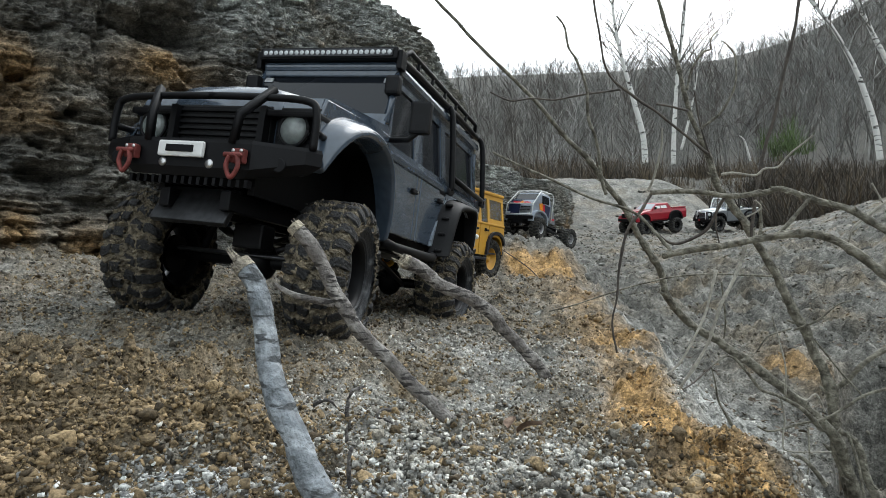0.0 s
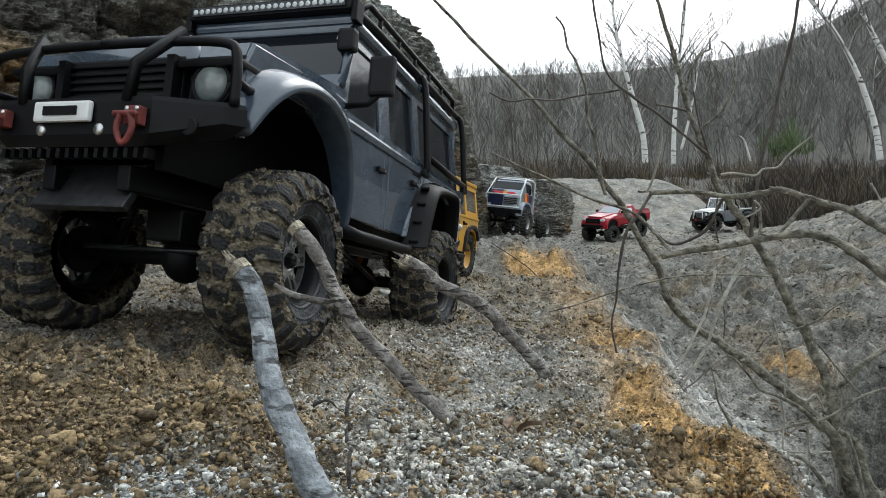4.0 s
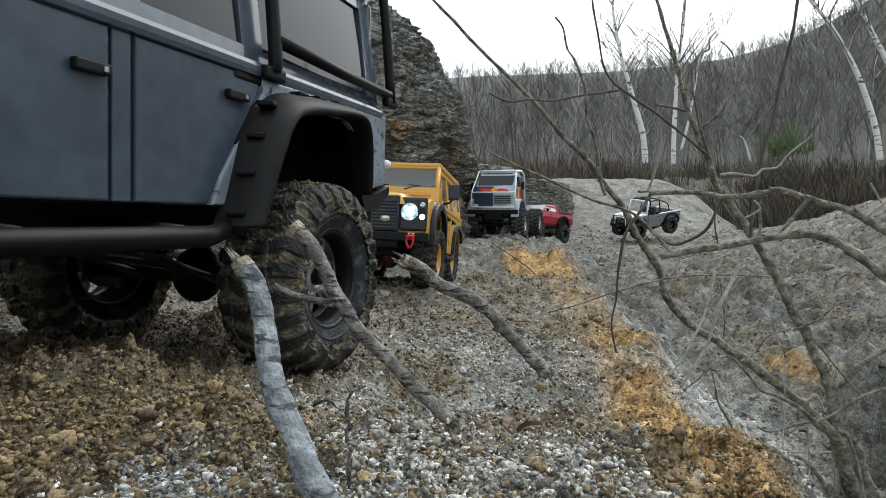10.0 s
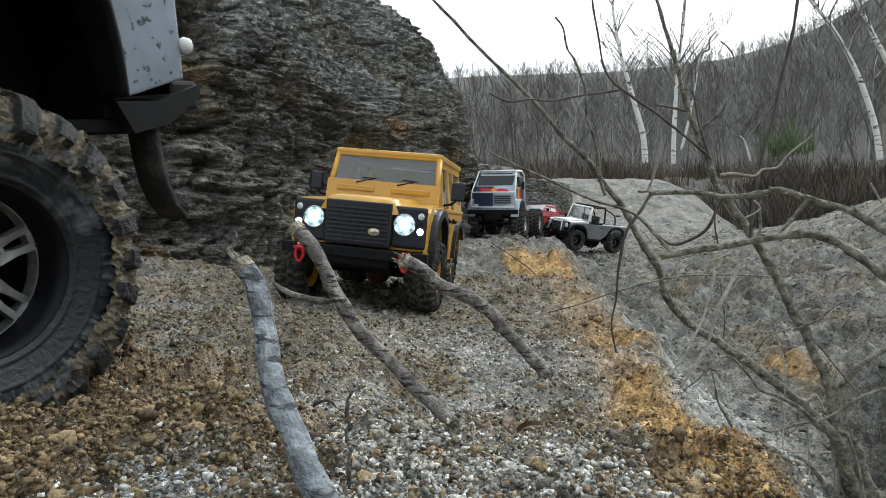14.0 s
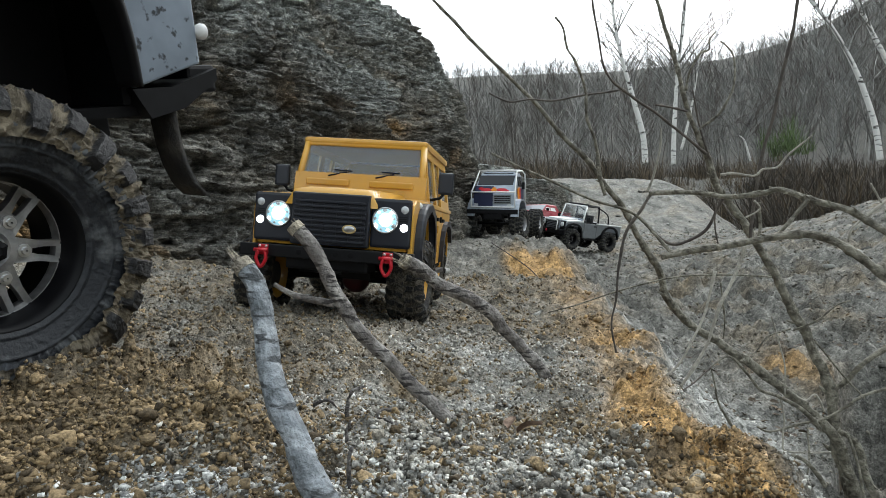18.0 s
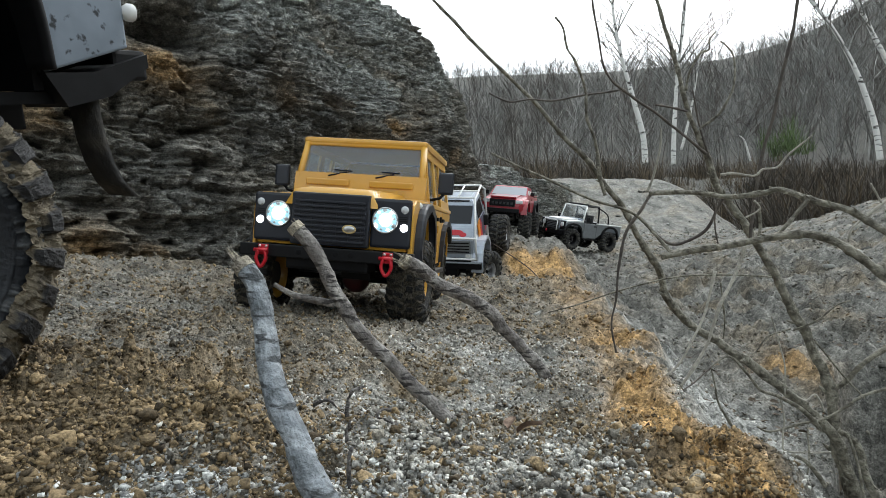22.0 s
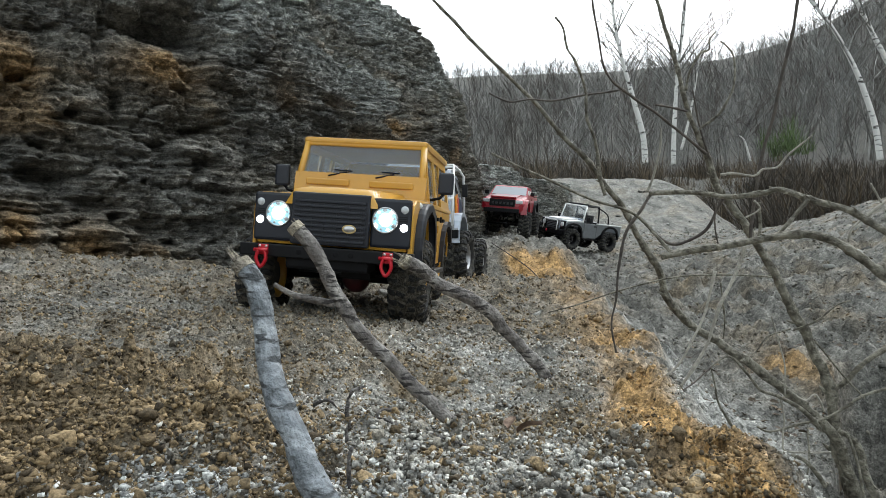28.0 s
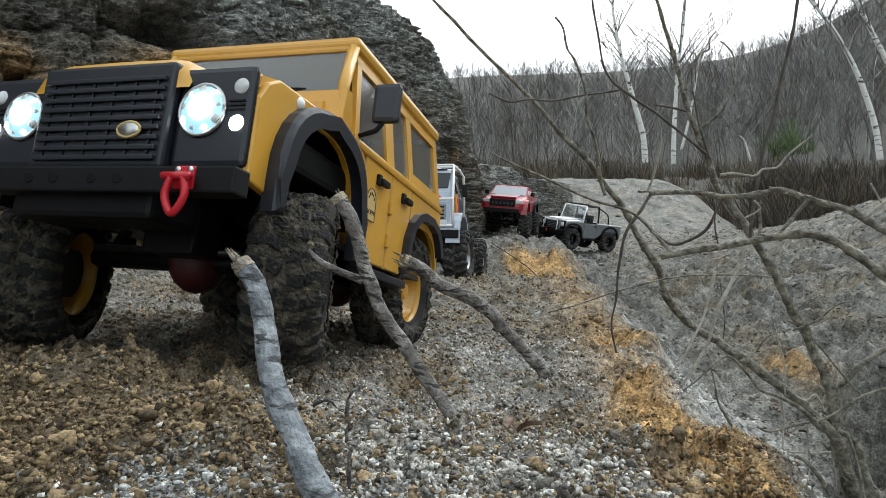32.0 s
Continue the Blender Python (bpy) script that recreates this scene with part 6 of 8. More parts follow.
    a = [bm.verts.new(v) for v in q]
    b = [bm.verts.new((v[0], v[1] + 0.0012, v[2])) for v in q]
    bm.faces.new(a)
    bm.faces.new(b[::-1])
    for k in range(4):
        bm.faces.new((a[k], a[(k + 1) % 4], b[(k + 1) % 4], b[k]))
    part("windscreen", bm, CLEAR_GLASS, e, "clear windscreen reflecting bare branches")
    block(e, "windscreen_top", (0, 0.0795, 0.1985), (0.150, 0.006, 0.006), P, 0.002)
    # roof
    bm = bmesh.new()
    vs = box(bm, (0, 0.170, 0.202), (0.158, 0.188, 0.009), 0.0035)
    part("roof", bm, P, e)
    for q in range(6):
        block(e, "roof_rib", (-0.055 + 0.022 * q, 0.175, 0.2055), (0.004, 0.165, 0.0018), P, 0.0006)
    block(e, "rear_panel", (0, yr - 0.003, 0.094), (2 * W - 0.006, 0.005, 0.068), P, 0.002)
    block(e, "rear_window_frame", (0, yr - 0.003, 0.163), (0.150, 0.004, 0.062), P, 0.002)
    block(e, "rear_window", (0, yr, 0.163), (0.110, 0.0015, 0.040), DARK_GLASS, 0.0)
    # inside
    block(e, "floor_pan", (0, 0.15, 0.060), (0.160, 0.200, 0.004), SEAT)
    block(e, "dashboard", (0, 0.082, 0.135), (0.150, 0.026, 0.030), SEAT, 0.004)
    for s in (-1, 1):
        st = block(e, "seat", (s * 0.038, 0.125, 0.090), (0.050, 0.042, 0.018), SEAT, 0.004)
        block(st, "seat_back", (s * 0.038, 0.144, 0.125), (0.048, 0.012, 0.062), SEAT, 0.004)
        block(e, "inner_arch", (s * 0.058, ax, 0.098), (0.055, 0.085, 0.020), SATIN_BLACK, 0.004)
    rod(e, "steering_wheel", [(0.040 + 0.017 * math.cos(a), 0.104 + 0.006 * math.sin(a), 0.146 + 0.016 * math.sin(a)) for a in [2 * math.pi * q / 18 for q in range(19)]], 0.0016, BLACK_PLASTIC)
    block(e, "dashboard_tray", (0.045, 0.080, 0.1585), (0.042, 0.012, 0.004), WHITE_PAINT, 0.001, "white tray behind the windscreen")
    # bumper
    bu = block(e, "front_bumper", (0, -0.0475, 0.0650), (0.188, 0.012, 0.0130), BLACK_PLASTIC, 0.0012)
    for x in (-0.028, -0.012, 0.012, 0.028):
        disc(bu, "bumper_hole", (x, -0.0537, 0.0655), 0.003, 0.001, SATIN_BLACK, "", 12)
    block(e, "rear_bumper", (0, yr + 0.006, 0.062), (0.17, 0.010, 0.012), BLACK_PLASTIC, 0.0012)
    # door sticker: an arch-topped panel with lettering
    for s in (-1, 1):
        bm = bmesh.new()
        poly = [(0.0955, 0.0825), (0.1105, 0.0825), (0.1105, 0.0965)] + [(0.103 + 0.0075 * math.cos(a), 0.0965 + 0.0085 * math.sin(a)) for a in [math.pi * q / 8 for q in range(1, 8)]] + [(0.0955, 0.0965)]
        prism(bm, poly, s * (W + 0.0003), s * (W + 0.0009))
        sk = part("door_sticker", bm, CREAM, e, "cream arch-topped sticker with dark lettering")
        rim = [(s * (W + 0.001), y, z) for y, z in poly + poly[:1]]
        rod(sk, "sticker_rim", rim, 0.00035, INK, "", 5)
        cu = bpy.data.curves.new("lettering", "FONT")
        cu.body, cu.size, cu.align_x, cu.extrude = "TROPHY", 0.0046, "CENTER", 0.0002
        t = new("lettering", cu)
        t.data.materials.append(INK)
        t.parent = sk
        t.matrix_basis = pose(s * (W + 0.0010), 0.103, 0.0868, 90, 0, 90 * s)
        for q in range(5):
            a = math.pi * (0.15 + 0.175 * q)
            block(sk, "print_bar", (s * (W + 0.0010), 0.103 - s * 0.0050 * math.cos(a), 0.0958 + 0.0055 * math.sin(a)), (0.0003, 0.0016, 0.0020), INK)
    underbody(e, 0.033, bx, 0.066, 0.038, 0.048, (-0.045, 0.25), 0.062, DARK_RED)
    block(e, "belly_plate", (0, 0.135, 0.047), (0.072, 0.15, 0.008), SATIN_BLACK, 0.002)
    block(e, "bumper_mount", (0, -0.030, 0.056), (0.090, 0.034, 0.018), SATIN_BLACK, 0.003)
    block(e, "servo", (0.022, 0.004, 0.050), (0.034, 0.022, 0.026), SATIN_BLACK, 0.002)
    for q in (-1, 1):
        block(e, "body_sill", (q * 0.072, 0.130, 0.050), (0.020, 0.070, 0.012), SATIN_BLACK, 0.002)
        block(e, "shock_tower", (q * 0.044, 0.037, 0.080), (0.012, 0.026, 0.040), SATIN_BLACK, 0.002)
    wheel = build_wheel(e, 0.0490, 0.039, 0.0265, "disc", YELLOW_PAINT, YELLOW_PAINT, CAKED_TYRE, DUSTY_TYRE, 24, 0.0042, 0.75, 0.30, 1.0, 320, 0.0020, 3)
    ws = set_wheels(e, wheel, [(0.078, 0.033, 0.0375), (-0.099, 0.031, 0.0325), (0.066, bx, 0.0465), (-0.080, bx, 0.0465)])
    tagged(e, "ochre yellow model station wagon with lit headlamps and muddy tyres", "toy car", "model off-road cars")
    return e, ws


def flare(e, name, s, x0, outer, inner, xs, material, label):
    """A wheel flare swept from the body out to its lip; rows are (y, z), xs the lip's reach."""
    op = curve_pts([(x0, y, z) for y, z in outer], 5)
    ip = curve_pts([(x, y, z) for (y, z), x in zip(inner, xs)], 5)
    bm = bmesh.new()
    rows = []
    for p, q in zip(op, ip):
        k = []
        for t, g in ((0.0, 0.0), (0.28, 0.62), (0.62, 0.93), (0.9, 1.0), (1.0, 0.97)):
            v = p.lerp(q, t)
            k.append(bm.verts.new((s * (p.x + (q.x - p.x) * g), v.y, v.z)))
        k.append(bm.verts.new((s * (q.x - 0.004), q.y + (q.y - p.y) * 0.12, q.z + (q.z - p.z) * 0.12)))
        k.append(bm.verts.new((s * (x0 - 0.004), q.y, q.z)))
        rows.append(k)
    for a, b in zip(rows, rows[1:]):
        for i in range(6):
            bm.faces.new((a[i], a[i + 1], b[i + 1], b[i]))
    bm.faces.new(rows[0])
    bm.faces.new(rows[-1])
    return part(name, bm, material, e, label, True)


def black_car():
    e = new("black_off_roader")
    W = 0.0935
    P, K = BLACK_PAINT, BLACK_PLASTIC
    bx, sill, waist, roof, yr = 0.312, 0.110, 0.184, 0.287, 0.430
    for s in (-1, 1):
        f = arch(0.0, 0.098, 0.083)
        plate(e, "front_wing", [(-0.062, 0.140), (-0.062, 0.185), (-0.055, 0.200), (0.050, 0.206), (0.075, 0.206), (0.075, 0.150)] + f[::-1][2:-3] + [(-0.070, 0.140)], s, W, 0.004, P, "scuffed blue-black front wing", 0, 9, 0.0015)
        # broad flares over the wheels
        flare(e, "wheel_flare", s, W - 0.001, [(-0.070, 0.148), (-0.060, 0.172), (-0.041, 0.188), (-0.010, 0.197), (0.028, 0.193), (0.058, 0.177), (0.077, 0.150), (0.086, 0.122), (0.088, 0.100)],
              [(-0.068, 0.136), (-0.055, 0.157), (-0.036, 0.173), (-0.008, 0.181), (0.025, 0.178), (0.051, 0.164), (0.067, 0.142), (0.077, 0.118), (0.080, 0.098)],
              (0.107, 0.113, 0.117, 0.118, 0.117, 0.114, 0.110, 0.106, 0.102), P, "broad scuffed blue-black front wheel flare")
        fl = flare(e, "wheel_flare", s, W - 0.001, [(0.230, 0.098), (0.238, 0.115), (0.2504, 0.1509), (0.268, 0.172), (0.292, 0.181), (0.330, 0.184), (0.372, 0.184), (0.390, 0.174), (0.397, 0.148), (0.399, 0.123)],
                   [(0.2428, 0.099), (0.249, 0.115), (0.259, 0.137), (0.270, 0.157), (0.286, 0.166), (0.328, 0.1725), (0.366, 0.1755), (0.383, 0.167), (0.390, 0.146), (0.393, 0.123)],
                   (0.118, 0.118, 0.118, 0.118, 0.117, 0.115, 0.112, 0.109, 0.107, 0.105), K, "scuffed matt black rear wheel flare")
        for y, z, a in ((0.2605, 0.168, 0.0), (0.2515, 0.149, -0.1), (0.2435, 0.128, -0.1), (0.236, 0.106, -0.1)):
            block(fl, "slot", (s * (W + 0.0095), y + 0.002, z), (0.010, 0.010, 0.0030), SATIN_BLACK, 0.001, "", Matrix.Rotation(s * 0.35, 4, "Z"))
        for y, z in ((0.300, 0.1815), (0.322, 0.1830), (0.346, 0.1838)):
            block(fl, "slot", (s * (W + 0.006), y, z - 0.001), (0.008, 0.010, 0.0022), SATIN_BLACK, 0.0006)
        plate(e, "front_door", [(0.078, sill), (0.078, waist), (0.1655, waist), (0.1655, sill)], s, W, 0.004, P, "", 0, 9, 0.0012)
        plate(e, "door_post", [(0.1675, sill), (0.1675, waist), (0.1775, waist), (0.1775, sill)], s, W - 0.0006, 0.004, P, "", 0, 9, 0.0006)
        plate(e, "rear_door", [(0.1795, sill), (0.1795, waist), (0.268, waist), (0.268, 0.176), (0.232, 0.125), (0.226, sill)], s, W, 0.004, P, "", 0, 9, 0.0012)
        # the quarter's paler colour stands for sky sheen on the same paint
        plate(e, "rear_quarter", [(0.228, sill), (0.2335, 0.124), (0.2695, 0.175), (0.2695, waist), (0.436, waist + 0.004), (0.436, 0.1335), (0.398, 0.1225), (0.392, 0.148), (0.384, 0.168), (0.366, 0.176), (0.328, 0.1735), (0.286, 0.167), (0.268, 0.156), (0.257, 0.137), (0.245, sill)], s, W + 0.0015, 0.004, SKY_SHEEN_BLUE, "mud-flecked blue-black rear quarter panel, coloured paler for the reflected sky", 0, 9, 0.0012)
        block(e, "shoulder_rail", (s * (W - 0.002), 0.254, waist + 0.0045), (0.008, 0.352, 0.009), P, 0.003)
        sl = rod(e, "rock_slider", [(s * (W + 0.004), 0.080, 0.098), (s * (W + 0.010), 0.10, 0.094), (s * (W + 0.010), 0.215, 0.094), (s * (W + 0.002), 0.245, 0.100)], 0.0055, SATIN_BLACK, "scraped steel rock slider", 8)
        for y in (0.12, 0.20):
            rod(sl, "slider_bracket", [(s * (W + 0.008), y, 0.096), (s * 0.035, y, 0.100)], 0.004, SATIN_BLACK)
        lean, z0 = 0.14, waist + 0.009
        up = lambda nm, poly, m, th=0.004, x=W - 0.003, lb="": plate(e, nm, poly, s, x, th, m, lb, lean, z0)
        up("door_frame", [(0.072, 0.190), (0.083, 0.190), (0.107, 0.274), (0.096, 0.274)], P)
        up("roof_rail", [(0.096, 0.270), (yr, 0.270), (yr, 0.284), (0.094, 0.284)], P)
        for y0, y1 in ((0.158, 0.186), (0.258, 0.277), (0.413, yr)):
            up("pillar", [(y0, 0.190), (y1, 0.190), (y1, 0.272), (y0, 0.272)], P)
        up("window_rail", [(0.083, 0.190), (0.413, 0.190), (0.413, 0.201), (0.086, 0.201)], P)
        for y0, y1, dy in ((0.086, 0.158, 0.019), (0.186, 0.258, 0), (0.277, 0.413, 0)):
            up("side_window", [(y0, 0.200), (y1, 0.200), (y1, 0.271), (y0 + dy, 0.271)], DARK_GLASS, 0.0015, W - 0.005)
        for y, z in ((0.155, 0.1645), (0.2465, 0.170)):
            h = block(e, "door_handle", (s * (W + 0.0022), y, z), (0.004, 0.017, 0.005), K, 0.001)
            block(h, "lock_bolt", (s * (W + 0.0044), y + 0.005, z), (0.0006, 0.0022, 0.0022), STEEL)
        # cage bars round the rear windows, on bolted feet
        cage = rod(e, "cage_bar", [(s * (W + 0.004), 0.277, 0.190), (s * (W + 0.004), 0.277, 0.205), (s * (W - 0.006), 0.280, 0.290), (s * (W - 0.014), 0.292, 0.304), (s * (W - 0.014), 0.43, 0.304)], 0.0042, SATIN_BLACK, "black tubular cage bar", 8, 4)
        rod(e, "cage_bar", [(s * (W + 0.004), 0.277, 0.208), (s * (W + 0.004), 0.36, 0.206), (s * (W + 0.003), 0.437, 0.206)], 0.0040, SATIN_BLACK, "black tubular cage bar", 8)
        rod(e, "cage_bar", [(s * (W - 0.014), 0.43, 0.304), (s * (W - 0.006), 0.440, 0.290), (s * (W + 0.003), 0.442, 0.200)], 0.0042, SATIN_BLACK, "black tubular cage bar", 8, 4)
        rod(e, "cage_bar", [(s * (W - 0.010), 0.075, 0.200), (s * (W - 0.010), 0.098, 0.278), (s * (W - 0.014), 0.112, 0.300), (s * (W - 0.014), 0.292, 0.304)], 0.0042, SATIN_BLACK, "black tubular cage bar", 8, 4)
        for y, z in ((0.277, 0.188), (0.440, 0.200)):
            ft = block(cage, "cage_foot", (s * (W + 0.003), y, z), (0.006, 0.020, 0.008), SATIN_BLACK, 0.002)
            disc(cage, "foot_bolt", (s * (W + 0.004), y - 0.005, z), 0.002, 0.0005, STEEL, "", 8)
        mi = block(e, "wing_mirror", (s * 0.124, 0.077, 0.226), (0.022, 0.010, 0.034), K, 0.003)
        rod(mi, "mirror_arm", [(s * 0.090, 0.080, 0.203), (s * 0.112, 0.079, 0.204), (s * 0.122, 0.078, 0.212)], 0.003, K)
        # lamps
        block(e, "lamp_panel", (s * 0.0720, -0.0585, 0.166), (0.040, 0.006, 0.048), K, 0.0015)
        hl = disc(e, "headlamp", (s * 0.0715, -0.0660, 0.1700), 0.0128, 0.005, DIRTY_LENS, "round clouded headlamp", 28, 0.005)
        bm = bmesh.new()
        tube(bm, [(s * 0.0715 + 0.0136 * math.cos(a), -0.066, 0.1700 + 0.0136 * math.sin(a)) for a in [2 * math.pi * q / 28 for q in range(29)]], 0.0014, 6)
        part("lamp_rim", bm, K, hl, "", True)
        for z in (0.182, 0.150):
            disc(e, "indicator", (s * 0.0885, -0.0605, z), 0.0045, 0.002, DIM_LAMP, "small round clear lamp", 16, 0.002)
        for q in range(3):
            block(e, "vent_slot", (s * 0.0885, -0.0617, 0.1615 + 0.0042 * q), (0.010, 0.002, 0.0018), SATIN_BLACK)
        shackle(e, (s * 0.0520, -0.1035, 0.1375), 0.0125, RUSTY_HOOK, "mud-stained dark red tow shackle")
        block(e, "bonnet_vent", (s * (W - 0.001), 0.052, 0.190), (0.004, 0.028, 0.010), K, 0.002)
        block(e, "snorkel" if s < 0 else "aerial_mount", (s * 0.086, 0.083, 0.262), (0.016, 0.012, 0.020), K, 0.003)
        plate(e, "rear_valance", [(0.396, 0.122), (0.418, 0.1225), (0.446, 0.131), (0.446, 0.125), (0.424, 0.112), (0.404, 0.108)], s, W + 0.001, 0.030, K, "mud-splashed black rear valance")
        # the curled mud flap hangs behind the wheel
        bm = bmesh.new()
        rows = [[bm.verts.new((s * x, y + d, z)) for x, d in ((0.075, 0.0), (0.092, 0.0), (0.092, 0.003), (0.075, 0.003))] for y, z in ((0.4165, 0.122), (0.4168, 0.107), (0.4178, 0.094), (0.4200, 0.083), (0.4240, 0.073), (0.4300, 0.0655))]
        for a, b in zip(rows, rows[1:]):
            for k in range(4):
                bm.faces.new((a[k], a[(k + 1) % 4], b[(k + 1) % 4], b[k]))
        bm.faces.new(rows[0])
        bm.faces.new(rows[-1])
        part("mud_flap", bm, MATT_RUBBER, e, "curled muddy black rubber mud flap", True)
        # added black plates box in each wheel well so no light enters
        for y in (0.004, bx + 0.008):
            block(e, "inner_arch", (s * 0.0680, y, 0.1825), (0.052, 0.150, 0.006), SATIN_BLACK, 0.002)
            block(e, "arch_blackout", (s * 0.045, y, 0.150), (0.006, 0.155, 0.075), SATIN_BLACK)
            for q in (-0.076, 0.076) if y > 0.1 else (0.076,):
                block(e, "arch_blackout", (s * 0.066, y + q, 0.150), (0.046, 0.004, 0.070), SATIN_BLACK)
    block(e, "front_panel", (0, -0.053, 0.165), (2 * W - 0.008, 0.010, 0.055), P, 0.004)
    g = block(e, "grille", (0, -0.060, 0.166), (0.098, 0.010, 0.048), K, 0.002)
    for q in range(8):
        block(g, "grille_bar", (0, -0.0660, 0.1475 + 0.0053 * q), (0.092, 0.004, 0.0024), K, 0.0006)
    bm = bmesh.new()
    prism(bm, [(-0.060, 0.190), (-0.056, 0.200), (-0.04, 0.2055), (0.078, 0.216), (0.078, 0.205), (-0.04, 0.196)], -W + 0.003, W - 0.003)
    part("bonnet_base", bm, P, e)
    bm = bmesh.new()
    rows = []
    for y, z, x in ((-0.064, 0.198, 0.050), (-0.056, 0.2085, 0.048), (-0.03, 0.2135, 0.048), (0.03, 0.2185, 0.054), (0.076, 0.2225, 0.060)):
        rows.append([bm.verts.new((xx, y, zz)) for xx, zz in ((-x - 0.006, z - 0.012), (-x, z - 0.002), (-x * 0.8, z), (0, z + 0.001), (x * 0.8, z), (x, z - 0.002), (x + 0.006, z - 0.012))])
    for a, b in zip(rows, rows[1:]):
        for k in range(6):
            bm.faces.new((a[k], a[k + 1], b[k + 1], b[k]))
    bm.faces.new(rows[0])
    bm.faces.new(rows[-1][::-1])
    bo = part("bonnet", bm, P, e, "", True)
    for q in range(8):
        block(bo, "print_bar", (-0.032 + 0.0095 * q, -0.047, 0.2098), (0.006, 0.007, 0.0008), ALLOY, 0, "faded silver letters")
    bm = bmesh.new()
    prism(bm, [(0.068, 0.205), (0.074, 0.229), (0.082, 0.229), (0.090, 0.205)], -W + 0.006, W - 0.006)
    part("bulkhead", bm, P, e)
    bm = bmesh.new()
    q = [(-0.083, 0.0755, 0.229), (0.083, 0.0755, 0.229), (0.0815, 0.0965, 0.276), (-0.0815, 0.0965, 0.276)]
    a = [bm.verts.new(v) for v in q]
    b = [bm.verts.new((v[0], v[1] + 0.0015, v[2])) for v in q]
    bm.faces.new(a)
    bm.faces.new(b[::-1])
    for k in range(4):
        bm.faces.new((a[k], a[(k + 1) % 4], b[(k + 1) % 4], b[k]))
    ws = part("windscreen", bm, DARK_GLASS, e, "dark tinted windscreen")
    for s in (-1, 1):
        rod(e, "windscreen_post", [(s * 0.087, 0.075, 0.220), (s * 0.083, 0.0975, 0.280)], 0.004, P)
        block(ws, "print_bar", (s * 0.0755, 0.0938, 0.2715), (0.012, 0.001, 0.006), ALLOY, 0, "small grey windscreen sticker", Matrix.Rotation(-0.42, 4, "X"))
        wiper(e, s * 0.030 - 0.015, 0.073, 0.226, 1, 0.03, 0.006)
    block(e, "windscreen_top", (0, 0.098, 0.280), (0.170, 0.008, 0.008), P, 0.002)
    bm = bmesh.new()
    box(bm, (0, 0.262, 0.2875), (0.168, 0.340, 0.010), 0.004)
    part("roof", bm, P, e)
    block(e, "rear_panel", (0, yr - 0.003, 0.158), (2 * W - 0.008, 0.006, 0.055), P, 0.002)
    block(e, "rear_upper", (0, yr - 0.003, 0.235), (0.165, 0.005, 0.085), P, 0.002)
    block(e, "rear_window", (0, yr, 0.238), (0.12, 0.002, 0.05), DARK_GLASS)
    disc(e, "rear_lamp", (W + 0.001, 0.4385, 0.149), 0.004, 0.002, WHITE_PAINT, "small white rear lamp", 12, 0.003)
    block(e, "rear_bumper", (0, yr + 0.010, 0.126), (0.180, 0.018, 0.014), K, 0.002)
    block(e, "floor_pan", (0, 0.24, 0.112), (0.175, 0.34, 0.005), SATIN_BLACK)
    # roof rack with its light bar
    rack = rod(e, "roof_rack", [(-0.078, 0.110, 0.300), (0.078, 0.110, 0.300), (0.078, 0.42, 0.304), (-0.078, 0.42, 0.304), (-0.078, 0.110, 0.300)], 0.0036, SATIN_BLACK, "black tubular roof rack")
    for q in range(6):
        rod(rack, "rack_bar", [(-0.078, 0.14 + 0.05 * q, 0.302), (0.078, 0.14 + 0.05 * q, 0.302)], 0.0026, SATIN_BLACK)
    for s in (-1, 1):
        rod(rack, "rack_side", [(s * 0.078, 0.110, 0.301), (s * 0.080, 0.13, 0.318), (s * 0.080, 0.41, 0.320), (s * 0.078, 0.42, 0.304)], 0.0030, SATIN_BLACK)
        for q in range(5):
            rod(rack, "rack_post", [(s * 0.078, 0.16 + 0.05 * q, 0.302), (s * 0.080, 0.16 + 0.05 * q, 0.319)], 0.0024, SATIN_BLACK)
    lb = block(e, "light_bar", (0, 0.092, 0.299), (0.170, 0.016, 0.013), SATIN_BLACK, 0.002, "slim black roof light bar")
    block(lb, "light_lens", (0, 0.0833, 0.299), (0.160, 0.0015, 0.008), GUNMETAL)
    for q in range(24):
        disc(lb, "diode", (-0.0765 + 0.00665 * q, 0.0823, 0.299), 0.0027, 0.001, DIM_LAMP, "", 8, 0.0006)
    for s in (-1, 1):
        block(lb, "bar_bracket", (s * 0.087, 0.094, 0.293), (0.006, 0.014, 0.020), SATIN_BLACK, 0.001)
    # steel bumper with winch mouth and brush bars
    bm = bmesh.new()
    top = [(-0.108, -0.076), (-0.098, -0.084), (-0.060, -0.100), (0.060, -0.100), (0.098, -0.084), (0.108, -0.076), (0.098, -0.070), (-0.098, -0.070)]
    rows = []
    for z, k in ((0.121, 0.90), (0.128, 1.0), (0.148, 1.0), (0.151, 0.985)):
        rows.append([bm.verts.new((x * k, -0.07 + (y + 0.07) * k, z + (0.010 if (abs(x) > 0.09 and z < 0.13) else 0))) for x, y in top])
    for a, b in zip(rows, rows[1:]):
        for k in range(8):
            bm.faces.new((a[k], a[(k + 1) % 8], b[(k + 1) % 8], b[k]))
    bm.faces.new(rows[0])
    bm.faces.new(rows[-1])
    bu = part("front_bumper", bm, SATIN_BLACK, e, "scratched black steel winch bumper")
    fa = block(bu, "fairlead", (-0.004, -0.1025, 0.1415), (0.044, 0.004, 0.013), WHITE_PAINT, 0.0019, "bright steel winch fairlead")
    block(fa, "fairlead_slot", (-0.004, -0.1050, 0.1415), (0.026, 0.0012, 0.0055), SATIN_BLACK, 0.0)
